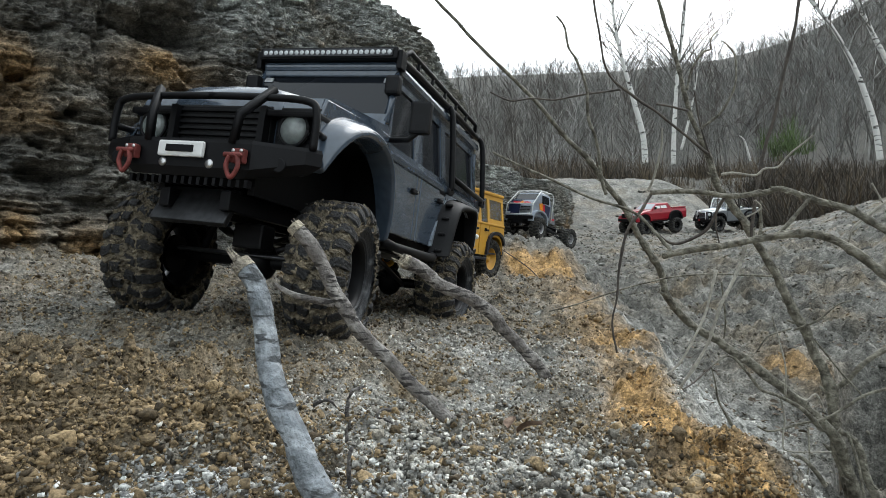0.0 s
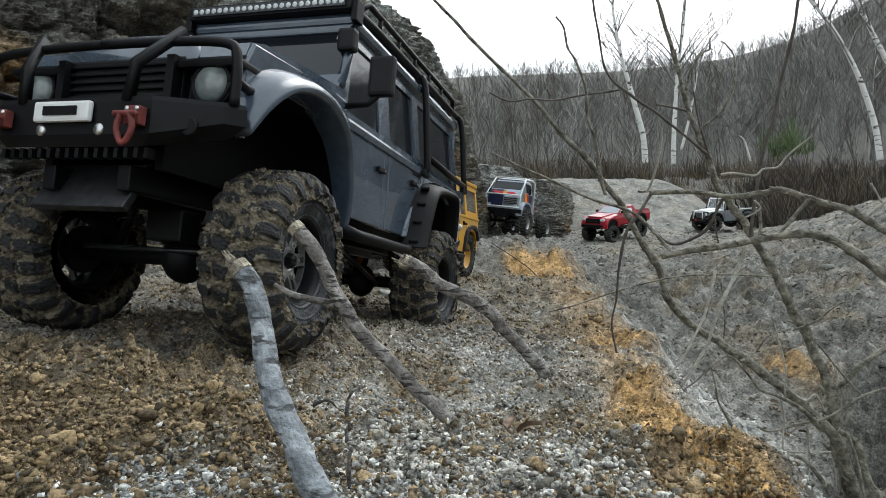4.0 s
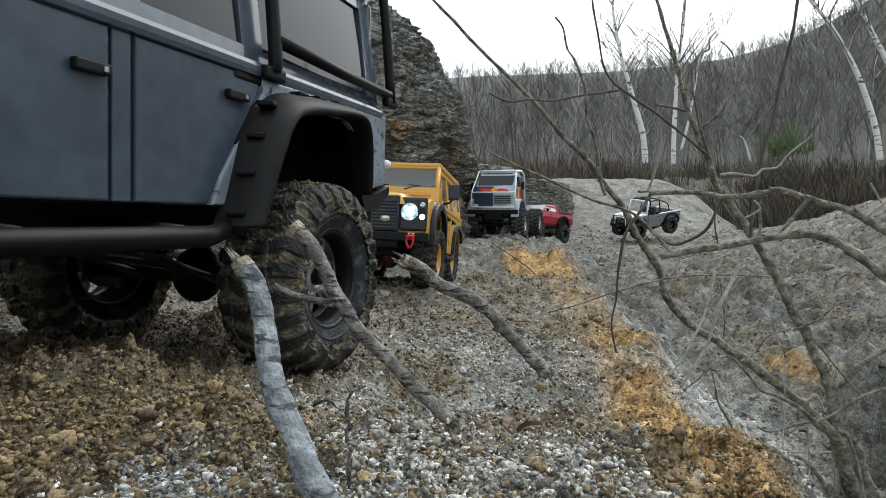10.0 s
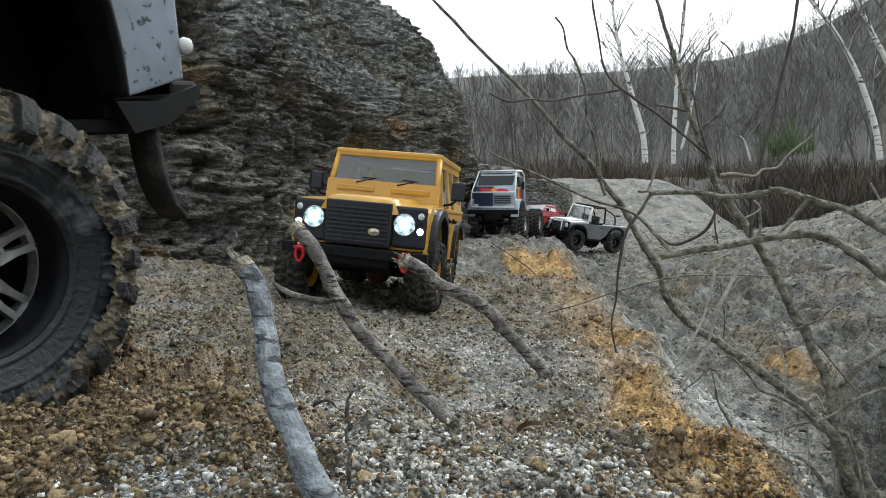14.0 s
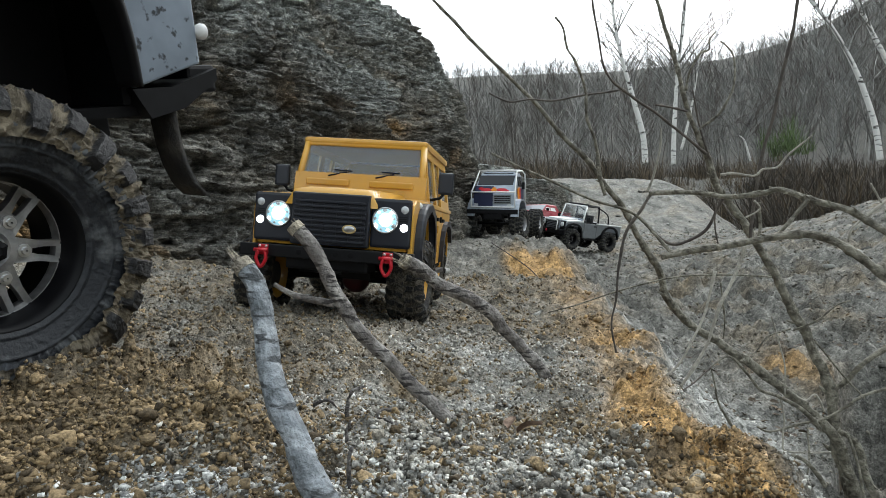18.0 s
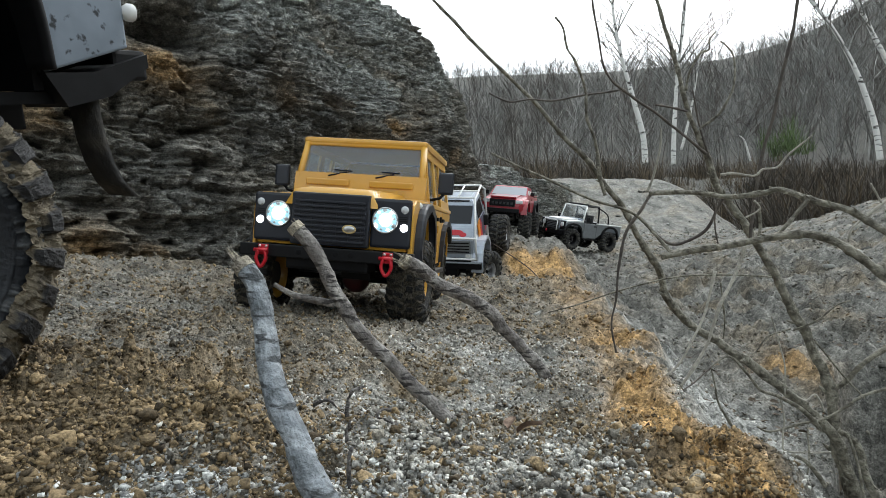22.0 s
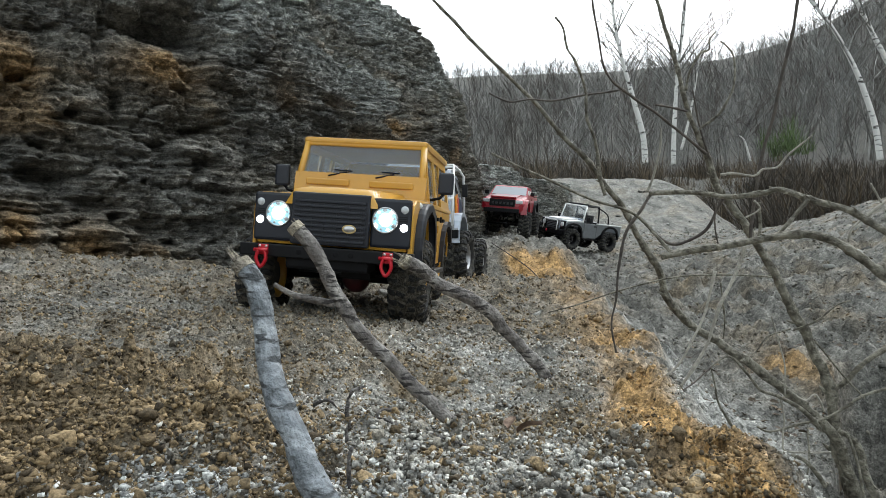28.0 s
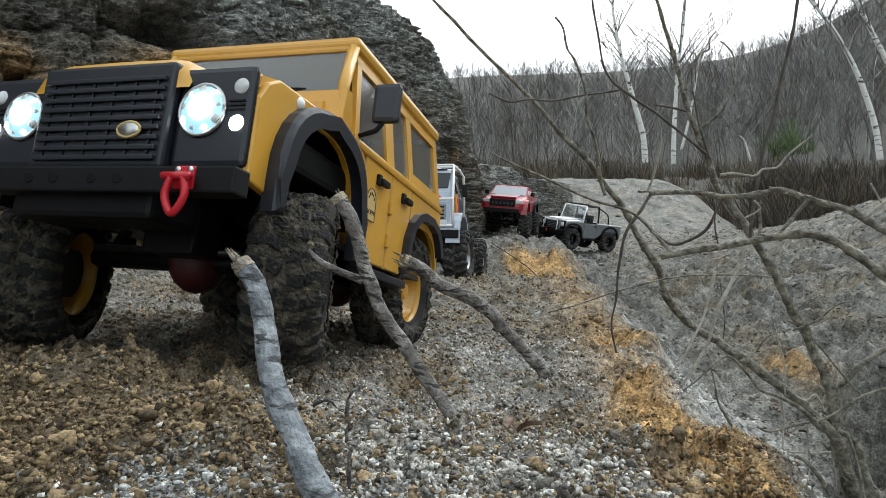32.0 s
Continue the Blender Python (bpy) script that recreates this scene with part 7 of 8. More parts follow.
    for x in (-0.023, 0.0225):
        disc(bu, "bolt", (x, -0.1005, 0.1310), 0.0038, 0.001, STEEL, "bright steel bolt", 10, 0.001)
    for s in (-1, 1):
        disc(bu, "bumper_hole", (s * 0.0800, -0.0918, 0.1345), 0.0058, 0.001, SATIN_BLACK, "", 16)
        rod(e, "brush_bar", [(s * 0.041, -0.099, 0.148), (s * 0.043, -0.098, 0.172), (s * 0.058, -0.078, 0.200)], 0.0038, SATIN_BLACK, "black flat brush guard upright", 4)
        rod(e, "brush_bar", [(s * 0.101, -0.080, 0.150), (s * 0.100, -0.080, 0.178), (s * 0.092, -0.080, 0.189), (s * 0.054, -0.082, 0.1915), (0, -0.083, 0.192)], 0.0032, SATIN_BLACK, "black tubular brush guard", 8, 5)
        rod(e, "brush_bar", [(s * 0.101, -0.080, 0.165), (s * 0.098, -0.060, 0.165)], 0.003, SATIN_BLACK, "black brush guard strut", 8)
    for q in range(16):
        block(bu, "skid_rib", (-0.056 + 0.0075 * q, -0.094, 0.1175), (0.003, 0.006, 0.006), SATIN_BLACK)
    block(e, "skid_plate", (-0.005, -0.075, 0.100), (0.075, 0.006, 0.034), GUNMETAL, 0.001, "bare metal skid plate", Matrix.Rotation(-0.5, 4, "X"))
    block(e, "servo", (0.022, -0.028, 0.082), (0.030, 0.020, 0.022), SATIN_BLACK, 0.002)
    underbody(e, 0.0, bx, 0.085, 0.062, 0.062, (-0.085, 0.42), 0.105, SATIN_BLACK)
    wheel = build_wheel(e, 0.0628, 0.048, 0.0308, "spoke", SATIN_BLACK, SCUFFED_ALLOY, TYRE, SIDEWALL, 24, 0.0060, 0.60, 0.14, 1.1, 900, 0.0034, 7)
    ws = set_wheels(e, wheel, [(0.093, -0.004, 0.0600), (-0.096, -0.004, 0.0600), (0.093, 0.3208, 0.0648), (-0.096, 0.3208, 0.0648)])
    tagged(e, "muddy blue-black model off-roader with brush guard and roof rack", "toy car", "model off-road cars")
    return e, ws


def silver_car():
    """An open-bed pickup with the hood of a roll hoop, on the far slope."""
    e = new("silver_pickup")
    W, P = 0.0920, SILVER_PAINT
    wb, sill, waist, yr = 0.268, 0.066, 0.140, 0.350
    for s in (-1, 1):
        f = arch(0.0, 0.072, 0.060)
        plate(e, "front_wing", [(-0.052, 0.085), (-0.052, 0.130), (-0.040, 0.140), (0.075, 0.144), (0.075, sill)] + f[::-1][1:-2], s, W, 0.005, GREY_PAINT, "", 0, 9, 0.0015)
        plate(e, "door", [(0.077, sill), (0.077, waist), (0.165, waist), (0.165, sill)], s, W, 0.005, GREY_PAINT, "", 0, 9, 0.0015)
        f = arch(wb, 0.072, 0.060)
        plate(e, "bed_side", [(0.167, sill), (0.167, waist), (yr, waist), (yr, 0.085)] + f[::-1][2:-1], s, W, 0.005, GREY_PAINT, "", 0, 9, 0.0015)
        block(e, "bed_rail", (s * (W - 0.001), 0.258, waist + 0.003), (0.010, 0.185, 0.006), WHITE_PAINT, 0.002)
        for y in (0.0, wb):
            bm = bmesh.new()
            prism(bm, arch(y, 0.070, 0.066) + arch(y, 0.070, 0.057)[::-1], s * (W - 0.001), s * (W + 0.008))
            part("wheel_arch_trim", bm, BLACK_PLASTIC, e)
        rod(e, "windscreen_post", [(s * 0.083, 0.070, 0.150), (s * 0.077, 0.092, 0.225)], 0.004, WHITE_PAINT)
        rod(e, "roll_hoop", [(s * 0.080, 0.185, 0.140), (s * 0.077, 0.180, 0.222), (s * 0.070, 0.176, 0.230), (0, 0.176, 0.232)], 0.0042, SATIN_BLACK, "", 8, 4)
        rod(e, "roll_bar", [(s * 0.077, 0.092, 0.226), (s * 0.077, 0.178, 0.228)], 0.0036, SATIN_BLACK)
        rod(e, "roll_bar", [(s * 0.072, 0.178, 0.225), (s * 0.076, 0.250, 0.195), (s * 0.08, 0.262, 0.143)], 0.0036, SATIN_BLACK, "", 8, 4)
        hl = disc(e, "headlamp", (s * 0.066, -0.0545, 0.124), 0.0125, 0.003, DIM_LAMP, "round clear headlamp", 20, 0.003)
        block(e, "lamp_panel", (s * 0.069, -0.050, 0.120), (0.038, 0.006, 0.044), SATIN_BLACK, 0.003)
        block(e, "wing_mirror", (s * 0.106, 0.085, 0.160), (0.020, 0.008, 0.026), BLACK_PLASTIC, 0.003)
        st = block(e, "seat", (s * 0.038, 0.135, 0.105), (0.05, 0.05, 0.02), SEAT, 0.004)
        block(st, "seat_back", (s * 0.038, 0.160, 0.145), (0.05, 0.014, 0.075), SEAT, 0.004)
        block(e, "sill_step", (s * (W + 0.001), 0.12, 0.060), (0.012, 0.095, 0.008), SATIN_BLACK, 0.002)
        block(e, "door_handle", (s * (W + 0.002), 0.155, 0.128), (0.004, 0.014, 0.005), BLACK_PLASTIC, 0.001)
    block(e, "front_panel", (0, -0.045, 0.120), (2 * W - 0.008, 0.010, 0.048), P, 0.003)
    g = block(e, "grille", (0, -0.051, 0.122), (0.092, 0.008, 0.044), GREY_PAINT, 0.002)
    for q in range(5):
        block(g, "grille_bar", (0, -0.0555, 0.106 + 0.008 * q), (0.084, 0.003, 0.003), SATIN_BLACK)
    bm = bmesh.new()
    prism(bm, [(-0.050, 0.136), (-0.042, 0.144), (0.072, 0.152), (0.072, 0.14), (-0.04, 0.134)], -W + 0.003, W - 0.003)
    part("bonnet_base", bm, WHITE_PAINT, e, "pale silver bonnet")
    block(e, "bonnet", (0, 0.012, 0.151), (0.100, 0.112, 0.008), WHITE_PAINT, 0.003, "pale silver bonnet bulge", Matrix.Rotation(0.06, 4, "X"))
    block(e, "bulkhead", (0, 0.072, 0.150), (0.168, 0.010, 0.022), P, 0.002)
    block(e, "windscreen", (0, 0.082, 0.191), (0.150, 0.002, 0.064), CLEAR_GLASS, 0, "", Matrix.Rotation(-0.28, 4, "X"))
    rod(e, "windscreen_top", [(-0.078, 0.092, 0.226), (0.078, 0.092, 0.226)], 0.004, WHITE_PAINT)
    rod(e, "light_bar", [(-0.070, 0.110, 0.234), (0.070, 0.110, 0.234)], 0.005, SATIN_BLACK)
    for s in (-1, 1):
        wiper(e, s * 0.03 - 0.01, 0.072, 0.162, 1, 0.03, 0.008)
    block(e, "dashboard", (0, 0.090, 0.140), (0.16, 0.025, 0.03), SEAT, 0.004)
    block(e, "cab_back", (0, 0.180, 0.110), (0.168, 0.006, 0.075), SATIN_BLACK, 0.002)
    block(e, "load_bed", (0, 0.266, 0.100), (0.170, 0.165, 0.006), SATIN_BLACK, 0.001)
    block(e, "tailgate", (0, yr - 0.003, 0.112), (0.178, 0.006, 0.056), GREY_PAINT, 0.002)
    bu = block(e, "front_bumper", (0, -0.066, 0.083), (0.170, 0.016, 0.020), SATIN_BLACK, 0.002)
    disc(bu, "tow_eye", (-0.02, -0.076, 0.083), 0.006, 0.003, RED_HOOK, "small red tow eye", 12, 0.002)
    rod(e, "brush_bar", [(-0.05, -0.074, 0.090), (-0.045, -0.068, 0.140), (0.045, -0.068, 0.140), (0.05, -0.074, 0.090)], 0.003, WHITE_PAINT)
    block(e, "floor_pan", (0, 0.12, 0.072), (0.17, 0.2, 0.005), SATIN_BLACK)
    underbody(e, 0.0, wb, 0.075, 0.054, 0.054, (-0.06, 0.33), 0.072, SATIN_BLACK)
    wheel = build_wheel(e, 0.0545, 0.042, 0.028, "spoke", SATIN_BLACK, SATIN_BLACK, DUSTY_TYRE, DUSTY_TYRE, 20, 0.004, 0.2, 0.2, 0.4, 0, 0, 9)
    ws = set_wheels(e, wheel, [(0.083, 0, 0.0545), (-0.083, 0, 0.0545), (0.083, wb, 0.0545), (-0.083, wb, 0.0545)])
    tagged(e, "silver model pickup with open bed and black roll bars", "toy car", "model off-road cars")
    return e, ws


def red_car():
    """A crew-cab pickup with a deep grille."""
    e = new("red_pickup")
    W, P = 0.0920, RED_PAINT
    wb, yr = 0.294, 0.410
    bm = bmesh.new()
    secs = [(-0.072, 0.112, 0.134, 0.070), (-0.066, 0.104, 0.158, 0.085), (-0.045, 0.104, 0.166, W), (0.075, 0.100, 0.178, W), (0.300, 0.100, 0.180, W), (yr - 0.004, 0.104, 0.182, W), (yr, 0.110, 0.178, W - 0.006)]
    rows = []
    for y, z0, z1, x in secs:
        half = [(x - 0.008, z0), (x, z0 + 0.012), (x + 0.001, (z0 + z1) / 2 + 0.012), (x - 0.006, z1 - 0.006), (x - 0.016, z1)]
        rows.append([bm.verts.new((xx, y, zz)) for xx, zz in half] + [bm.verts.new((-xx, y, zz)) for xx, zz in half[::-1]])
    for a, b in zip(rows, rows[1:]):
        for k in range(len(a)):
            bm.faces.new((a[k], a[(k + 1) % len(a)], b[(k + 1) % len(a)], b[k]))
    bm.faces.new(rows[0])
    bm.faces.new(rows[-1])
    part("body", bm, P, e, "", False)
    # cab
    bm = bmesh.new()
    rows = []
    for z, y0, y1, x in ((0.174, 0.070, 0.268, W - 0.006), (0.181, 0.080, 0.265, W - 0.008), (0.217, 0.132, 0.246, 0.074), (0.222, 0.142, 0.238, 0.068)):
        rows.append([bm.verts.new(v) for v in ((-x, y0, z), (x, y0, z), (x, y1, z), (-x, y1, z))])
    for a, b in zip(rows, rows[1:]):
        for k in range(4):
            bm.faces.new((a[k], a[(k + 1) % 4], b[(k + 1) % 4], b[k]))
    bm.faces.new(rows[-1])
    part("cab", bm, P, e)
    # opaque pane whose pale base colour stands for the reflected sky
    glass = glass_material("sky_coloured_glass", (0.35, 0.37, 0.40), 0.0)
    bm = bmesh.new()
    vs = [bm.verts.new(v) for v in ((-0.077, 0.0785, 0.1815), (0.077, 0.0785, 0.1815), (0.070, 0.1300, 0.2165), (-0.070, 0.1300, 0.2165))]
    bm.faces.new(vs)
    part("windscreen", bm, glass, e, "windscreen coloured pale for the mirrored sky")
    for s in (-1, 1):
        for poly in ([(0.100, 0.184), (0.160, 0.184), (0.160, 0.212), (0.130, 0.212)], [(0.168, 0.184), (0.225, 0.184), (0.220, 0.212), (0.168, 0.212)]):
            bm = bmesh.new()
            k = lambda z: s * (W - 0.0075 - 0.30 * (z - 0.181))
            bm.faces.new([bm.verts.new((k(z), y, z)) for y, z in poly])
            # plain white paint on the panes stands for the sky's reflection
            part("side_window", bm, DARK_GLASS if poly[0][0] > 0.5 else WHITE_PAINT, e, "side window painted white for the mirrored sky")
        for y in (0.0, wb):
            bm = bmesh.new()
            prism(bm, arch(y, 0.098, 0.066) + arch(y, 0.098, 0.054)[::-1], s * (W - 0.012), s * (W + 0.012))
            part("wheel_flare", bm, P if y == 0 else BLACK_PLASTIC, e)
            # solid black plug on the closed body stands for the well's shade
            bm = bmesh.new()
            prism(bm, arch(y, 0.096, 0.056) + [], s * (W - 0.02), s * (W + 0.0025))
            part("wheel_well_shade", bm, SATIN_BLACK, e)
        block(e, "headlamp", (s * 0.070, -0.066, 0.150), (0.030, 0.012, 0.014), DIM_LAMP, 0.003, "narrow clear headlamp")
        block(e, "wing_mirror", (s * 0.102, 0.098, 0.188), (0.018, 0.010, 0.016), BLACK_PLASTIC, 0.003)
        block(e, "door_handle", (s * (W + 0.001), 0.155, 0.165), (0.004, 0.014, 0.004), BLACK_PLASTIC, 0.001)
        block(e, "rock_slider", (s * (W - 0.003), 0.145, 0.094), (0.010, 0.150, 0.008), SATIN_BLACK, 0.002)
        block(e, "bonnet_vent", (s * 0.040, 0.020, 0.1755), (0.024, 0.030, 0.002), SATIN_BLACK, 0.0)
        block(e, "bed_rail", (s * 0.080, 0.340, 0.184), (0.014, 0.135, 0.006), P, 0.002)
    block(e, "bonnet", (0, 0.0, 0.1725), (0.110, 0.120, 0.008), P, 0.003, "", Matrix.Rotation(0.085, 4, "X"))
    g = block(e, "grille", (0, -0.0735, 0.144), (0.108, 0.006, 0.030), SATIN_BLACK, 0.002, "deep black grille")
    for q in range(6):
        block(g, "grille_bar", (-0.04 + 0.016 * q, -0.0772, 0.142), (0.009, 0.001, 0.010), GUNMETAL)
    block(e, "front_bumper", (0, -0.082, 0.112), (0.150, 0.020, 0.018), SATIN_BLACK, 0.003)
    block(e, "load_bed", (0, 0.335, 0.176), (0.140, 0.120, 0.012), SATIN_BLACK, 0.001)
    underbody(e, 0.0, wb, 0.085, 0.055, 0.055, (-0.07, 0.38), 0.098, SATIN_BLACK)
    wheel = build_wheel(e, 0.0560, 0.046, 0.027, "spoke", SATIN_BLACK, SATIN_BLACK, DUSTY_TYRE, DUSTY_TYRE, 20, 0.005, 0.2, 0.2, 0.4, 0, 0, 13)
    ws = set_wheels(e, wheel, [(0.092, 0, 0.056), (-0.092, 0, 0.056), (0.092, wb, 0.056), (-0.092, wb, 0.056)])
    tagged(e, "red model crew-cab pickup with black grille and big tyres", "toy car", "model off-road cars")
    return e, ws


def silver_truck():
    """A forward-cab truck with an outer cage and a bare rear chassis."""
    e = new("silver_truck")
    W, P = 0.080, SILVER_PAINT
    wb = 0.29
    bm = bmesh.new()
    rows = []
    for z, y0, y1, x in ((0.118, -0.058, 0.105, W), (0.170, -0.056, 0.105, W), (0.200, -0.040, 0.105, W - 0.002), (0.250, 0.004, 0.098, W - 0.010), (0.258, 0.014, 0.090, W - 0.018)):
        rows.append([bm.verts.new(v) for v in ((-x, y0, z), (x, y0, z), (x, y1, z), (-x, y1, z))])
    for a, b in zip(rows, rows[1:]):
        for k in range(4):
            bm.faces.new((a[k], a[(k + 1) % 4], b[(k + 1) % 4], b[k]))
    bm.faces.new(rows[0])
    bm.faces.new(rows[-1])
    bmesh.ops.bevel(bm, geom=bm.edges[:], offset=0.003, segments=2, affect="EDGES")
    part("cab", bm, P, e)
    # half of the nose is dark blue, with a red and yellow emblem
    block(e, "nose_panel", (-0.040, -0.0588, 0.150), (0.076, 0.002, 0.058), BLUE_PAINT, 0.0, "dark blue half of the nose")
    m = Matrix.Rotation(-0.72, 4, "X")
    block(e, "windscreen", (0, -0.0185, 0.2255), (0.140, 0.002, 0.050), DARK_GLASS, 0.0, "", m)
    block(e, "bonnet_panel", (-0.040, -0.0485, 0.1875), (0.074, 0.002, 0.032), BLUE_PAINT, 0.0, "dark blue bonnet half", Matrix.Rotation(-0.49, 4, "X"))
    bm = bmesh.new()
    for cx, cz, rx, rz in ((-0.032, 0.1875, 0.022, 0.0075), (-0.052, 0.192, 0.010, 0.006), (0.030, 0.1875, 0.022, 0.0075), (0.050, 0.183, 0.010, 0.006)):
        bmesh.ops.create_circle(bm, cap_ends=True, segments=14, radius=1, matrix=Matrix.Translation((cx, -0.0505 + 0.53 * (cz - 0.1875), cz)) @ Matrix.Rotation(math.pi / 2 - 0.49, 4, "X") @ Matrix.Diagonal((rx, rz, 1, 1)))
    em = part("emblem", bm, RED_HOOK, e, "plain red shapes of an emblem")
    bm = bmesh.new()
    bmesh.ops.create_circle(bm, cap_ends=True, segments=20, radius=0.011, matrix=Matrix.Translation((0, -0.0508, 0.188)) @ Matrix.Rotation(math.pi / 2 - 0.49, 4, "X"))
    part("emblem_disc", bm, ORANGE_PAINT, em, "plain yellow disc of the emblem")
    g = block(e, "grille", (0.036, -0.0592, 0.150), (0.070, 0.003, 0.036), GREY_PAINT, 0.001)
    for q in range(4):
        block(g, "grille_bar", (0.036, -0.0612, 0.138 + 0.008 * q), (0.062, 0.002, 0.003), SATIN_BLACK)
    block(e, "name_strip", (0, 0.0085, 0.2505), (0.120, 0.004, 0.010), SATIN_BLACK, 0.0, "black sun strip above the windscreen")
    for q in range(9):
        block(e, "print_bar", (-0.036 + 0.009 * q, 0.0058, 0.2505), (0.0055, 0.001, 0.005), ALLOY, 0)
    for s in (-1, 1):
        block(e, "side_window", (s * (W - 0.004), 0.052, 0.222), (0.002, 0.062, 0.040), DARK_GLASS, 0.0, "", Matrix.Rotation(-s * 0.16, 4, "Y"))
        block(e, "door_panel", (s * (W + 0.0006), 0.060, 0.165), (0.002, 0.070, 0.060), BLUE_PAINT, 0.0, "dark blue door panel")
        block(e, "door_stripe", (s * (W + 0.0010), 0.018, 0.172), (0.002, 0.030, 0.050), ORANGE_PAINT, 0.0, "orange door stripe", Matrix.Rotation(0.3, 4, "X"))
        block(e, "door_stripe", (s * (W + 0.0014), 0.040, 0.165), (0.002, 0.018, 0.055), RED_HOOK, 0.0, "red door stripe", Matrix.Rotation(0.3, 4, "X"))
        bm = bmesh.new()
        prism(bm, arch(0.0, 0.085, 0.070) + arch(0.0, 0.085, 0.062)[::-1], s * (W - 0.008), s * (W + 0.022))
        part("mudguard", bm, P, e)
        plate(e, "side_fin", [(0.108, 0.110), (0.108, 0.215), (0.122, 0.205), (0.170, 0.120), (0.165, 0.110)], s, W - 0.004, 0.003, GREY_PAINT, "grey side plate with red print")
        block(e, "print_bar", (s * (W - 0.0035), 0.136, 0.135), (0.001, 0.040, 0.010), RED_HOOK, 0, "red letters on the side plate")
        cage = rod(e, "cage_bar", [(s * (W + 0.006), -0.066, 0.118), (s * (W + 0.006), -0.066, 0.178), (s * (W - 0.004), 0.002, 0.262), (s * (W - 0.006), 0.100, 0.268), (s * (W + 0.002), 0.112, 0.255), (s * (W + 0.006), 0.114, 0.110)], 0.0030, WHITE_PAINT, "white tubular outer cage", 8)
        rod(e, "cage_bar", [(s * 0.03, 0.004, 0.264), (s * 0.03, 0.10, 0.269)], 0.0024, WHITE_PAINT, "white roof cage bar")
        block(e, "headlamp", (s * 0.066, -0.067, 0.128), (0.016, 0.004, 0.012), DIM_LAMP, 0.001)
        block(e, "wing_mirror", (s * 0.102, 0.002, 0.205), (0.012, 0.008, 0.028), BLACK_PLASTIC, 0.002)
        rod(e, "chassis_tube", [(s * 0.040, 0.10, 0.098), (s * 0.040, 0.34, 0.098)], 0.005, SATIN_BLACK)
        rod(e, "chassis_tube", [(s * 0.070, 0.115, 0.080), (s * 0.070, 0.20, 0.070), (s * 0.045, 0.24, 0.095)], 0.003, GUNMETAL)
    for z, y in ((0.178, -0.068), (0.121, -0.068)):
        rod(e, "cage_bar", [(-W - 0.006, y, z), (W + 0.006, y, z)], 0.0030, WHITE_PAINT, "white tubular nose bar")
    for y, z in ((0.004, 0.264), (0.05, 0.268), (0.100, 0.269)):
        rod(e, "cage_bar", [(-W + 0.004, y, z), (W - 0.004, y, z)], 0.0026, WHITE_PAINT, "white roof cage bar")
    bu = block(e, "front_bumper", (0, -0.066, 0.104), (0.200, 0.018, 0.018), SATIN_BLACK, 0.002)
    block(bu, "bumper_strip", (0, -0.0755, 0.114), (0.200, 0.002, 0.004), P)
    block(e, "winch_box", (0, -0.058, 0.088), (0.07, 0.03, 0.03), SATIN_BLACK, 0.003)
    block(e, "cross_member", (0, 0.335, 0.100), (0.10, 0.014, 0.012), SATIN_BLACK, 0.002)
    block(e, "spare_gear", (0, 0.20, 0.105), (0.07, 0.10, 0.012), SATIN_BLACK, 0.002)
    underbody(e, 0.0, wb, 0.085, 0.058, 0.058, (-0.05, 0.345), 0.094, SATIN_BLACK)
    wheel = build_wheel(e, 0.0585, 0.050, 0.028, "spoke", ALLOY, ALLOY, DUSTY_TYRE, DUSTY_TYRE, 20, 0.005, 0.3, 0.25, 0.45, 0, 0, 17)
    ws = set_wheels(e, wheel, [(0.092, 0, 0.0585), (-0.092, 0, 0.0585), (0.092, wb, 0.0585), (-0.092, wb, 0.0585)])
    tagged(e, "silver and blue model truck with white cage and bare chassis", "toy truck", "model off-road cars")
    return e, ws


black, black_wheels = black_car()
yellow, yellow_wheels = yellow_car()
silver, silver_wheels = silver_car()
red, red_wheels = red_car()
truck, truck_wheels = silver_truck()


# ---- sticks planted in the bank ----
def bark_of(name, dark, mid, light, crack):
    """Smooth bark in soft patches, with short dark cracks across the stick."""
    m = mat(name, dark, 0.75, grain=0.35, scale=110, color2=light, mid=mid, thresh=(0.30, 0.66), bump=1.2, bump_scale=380)
    n, l = m.node_tree.nodes, m.node_tree.links
    b = n["Principled BSDF"]
    base = b.inputs["Base Color"].links[0].from_socket
    mp = n.new("ShaderNodeMapping")
    mp.inputs["Scale"].default_value = (110, 110, 420)
    mp.inputs["Rotation"].default_value = (0, -0.35, 0)
    l.new([q for q in n if q.type == "TEX_COORD"][0].outputs["Object"], mp.inputs["Vector"])
    t = n.new("ShaderNodeTexNoise")
    t.inputs["Scale"].default_value, t.inputs["Detail"].default_value = 1.0, 3
    l.new(mp.outputs["Vector"], t.inputs["Vector"])
    r = n.new("ShaderNodeMapRange")
    r.inputs["From Min"].default_value, r.inputs["From Max"].default_value = 0.55, 0.61
    l.new(t.outputs["Fac"], r.inputs["Value"])
    mix = n.new("ShaderNodeMix")
    mix.data_type = "RGBA"
    l.new(r.outputs["Result"], mix.inputs["Factor"])
    l.new(base, mix.inputs["A"])
    mix.inputs["B"].default_value = (*crack, 1)
    l.new(mix.outputs["Result"], b.inputs["Base Color"])
    return m


STICK_BARK = bark_of("grey_stick_bark", (0.10, 0.112, 0.122), (0.19, 0.21, 0.228), (0.34, 0.365, 0.385), (0.055, 0.06, 0.064))
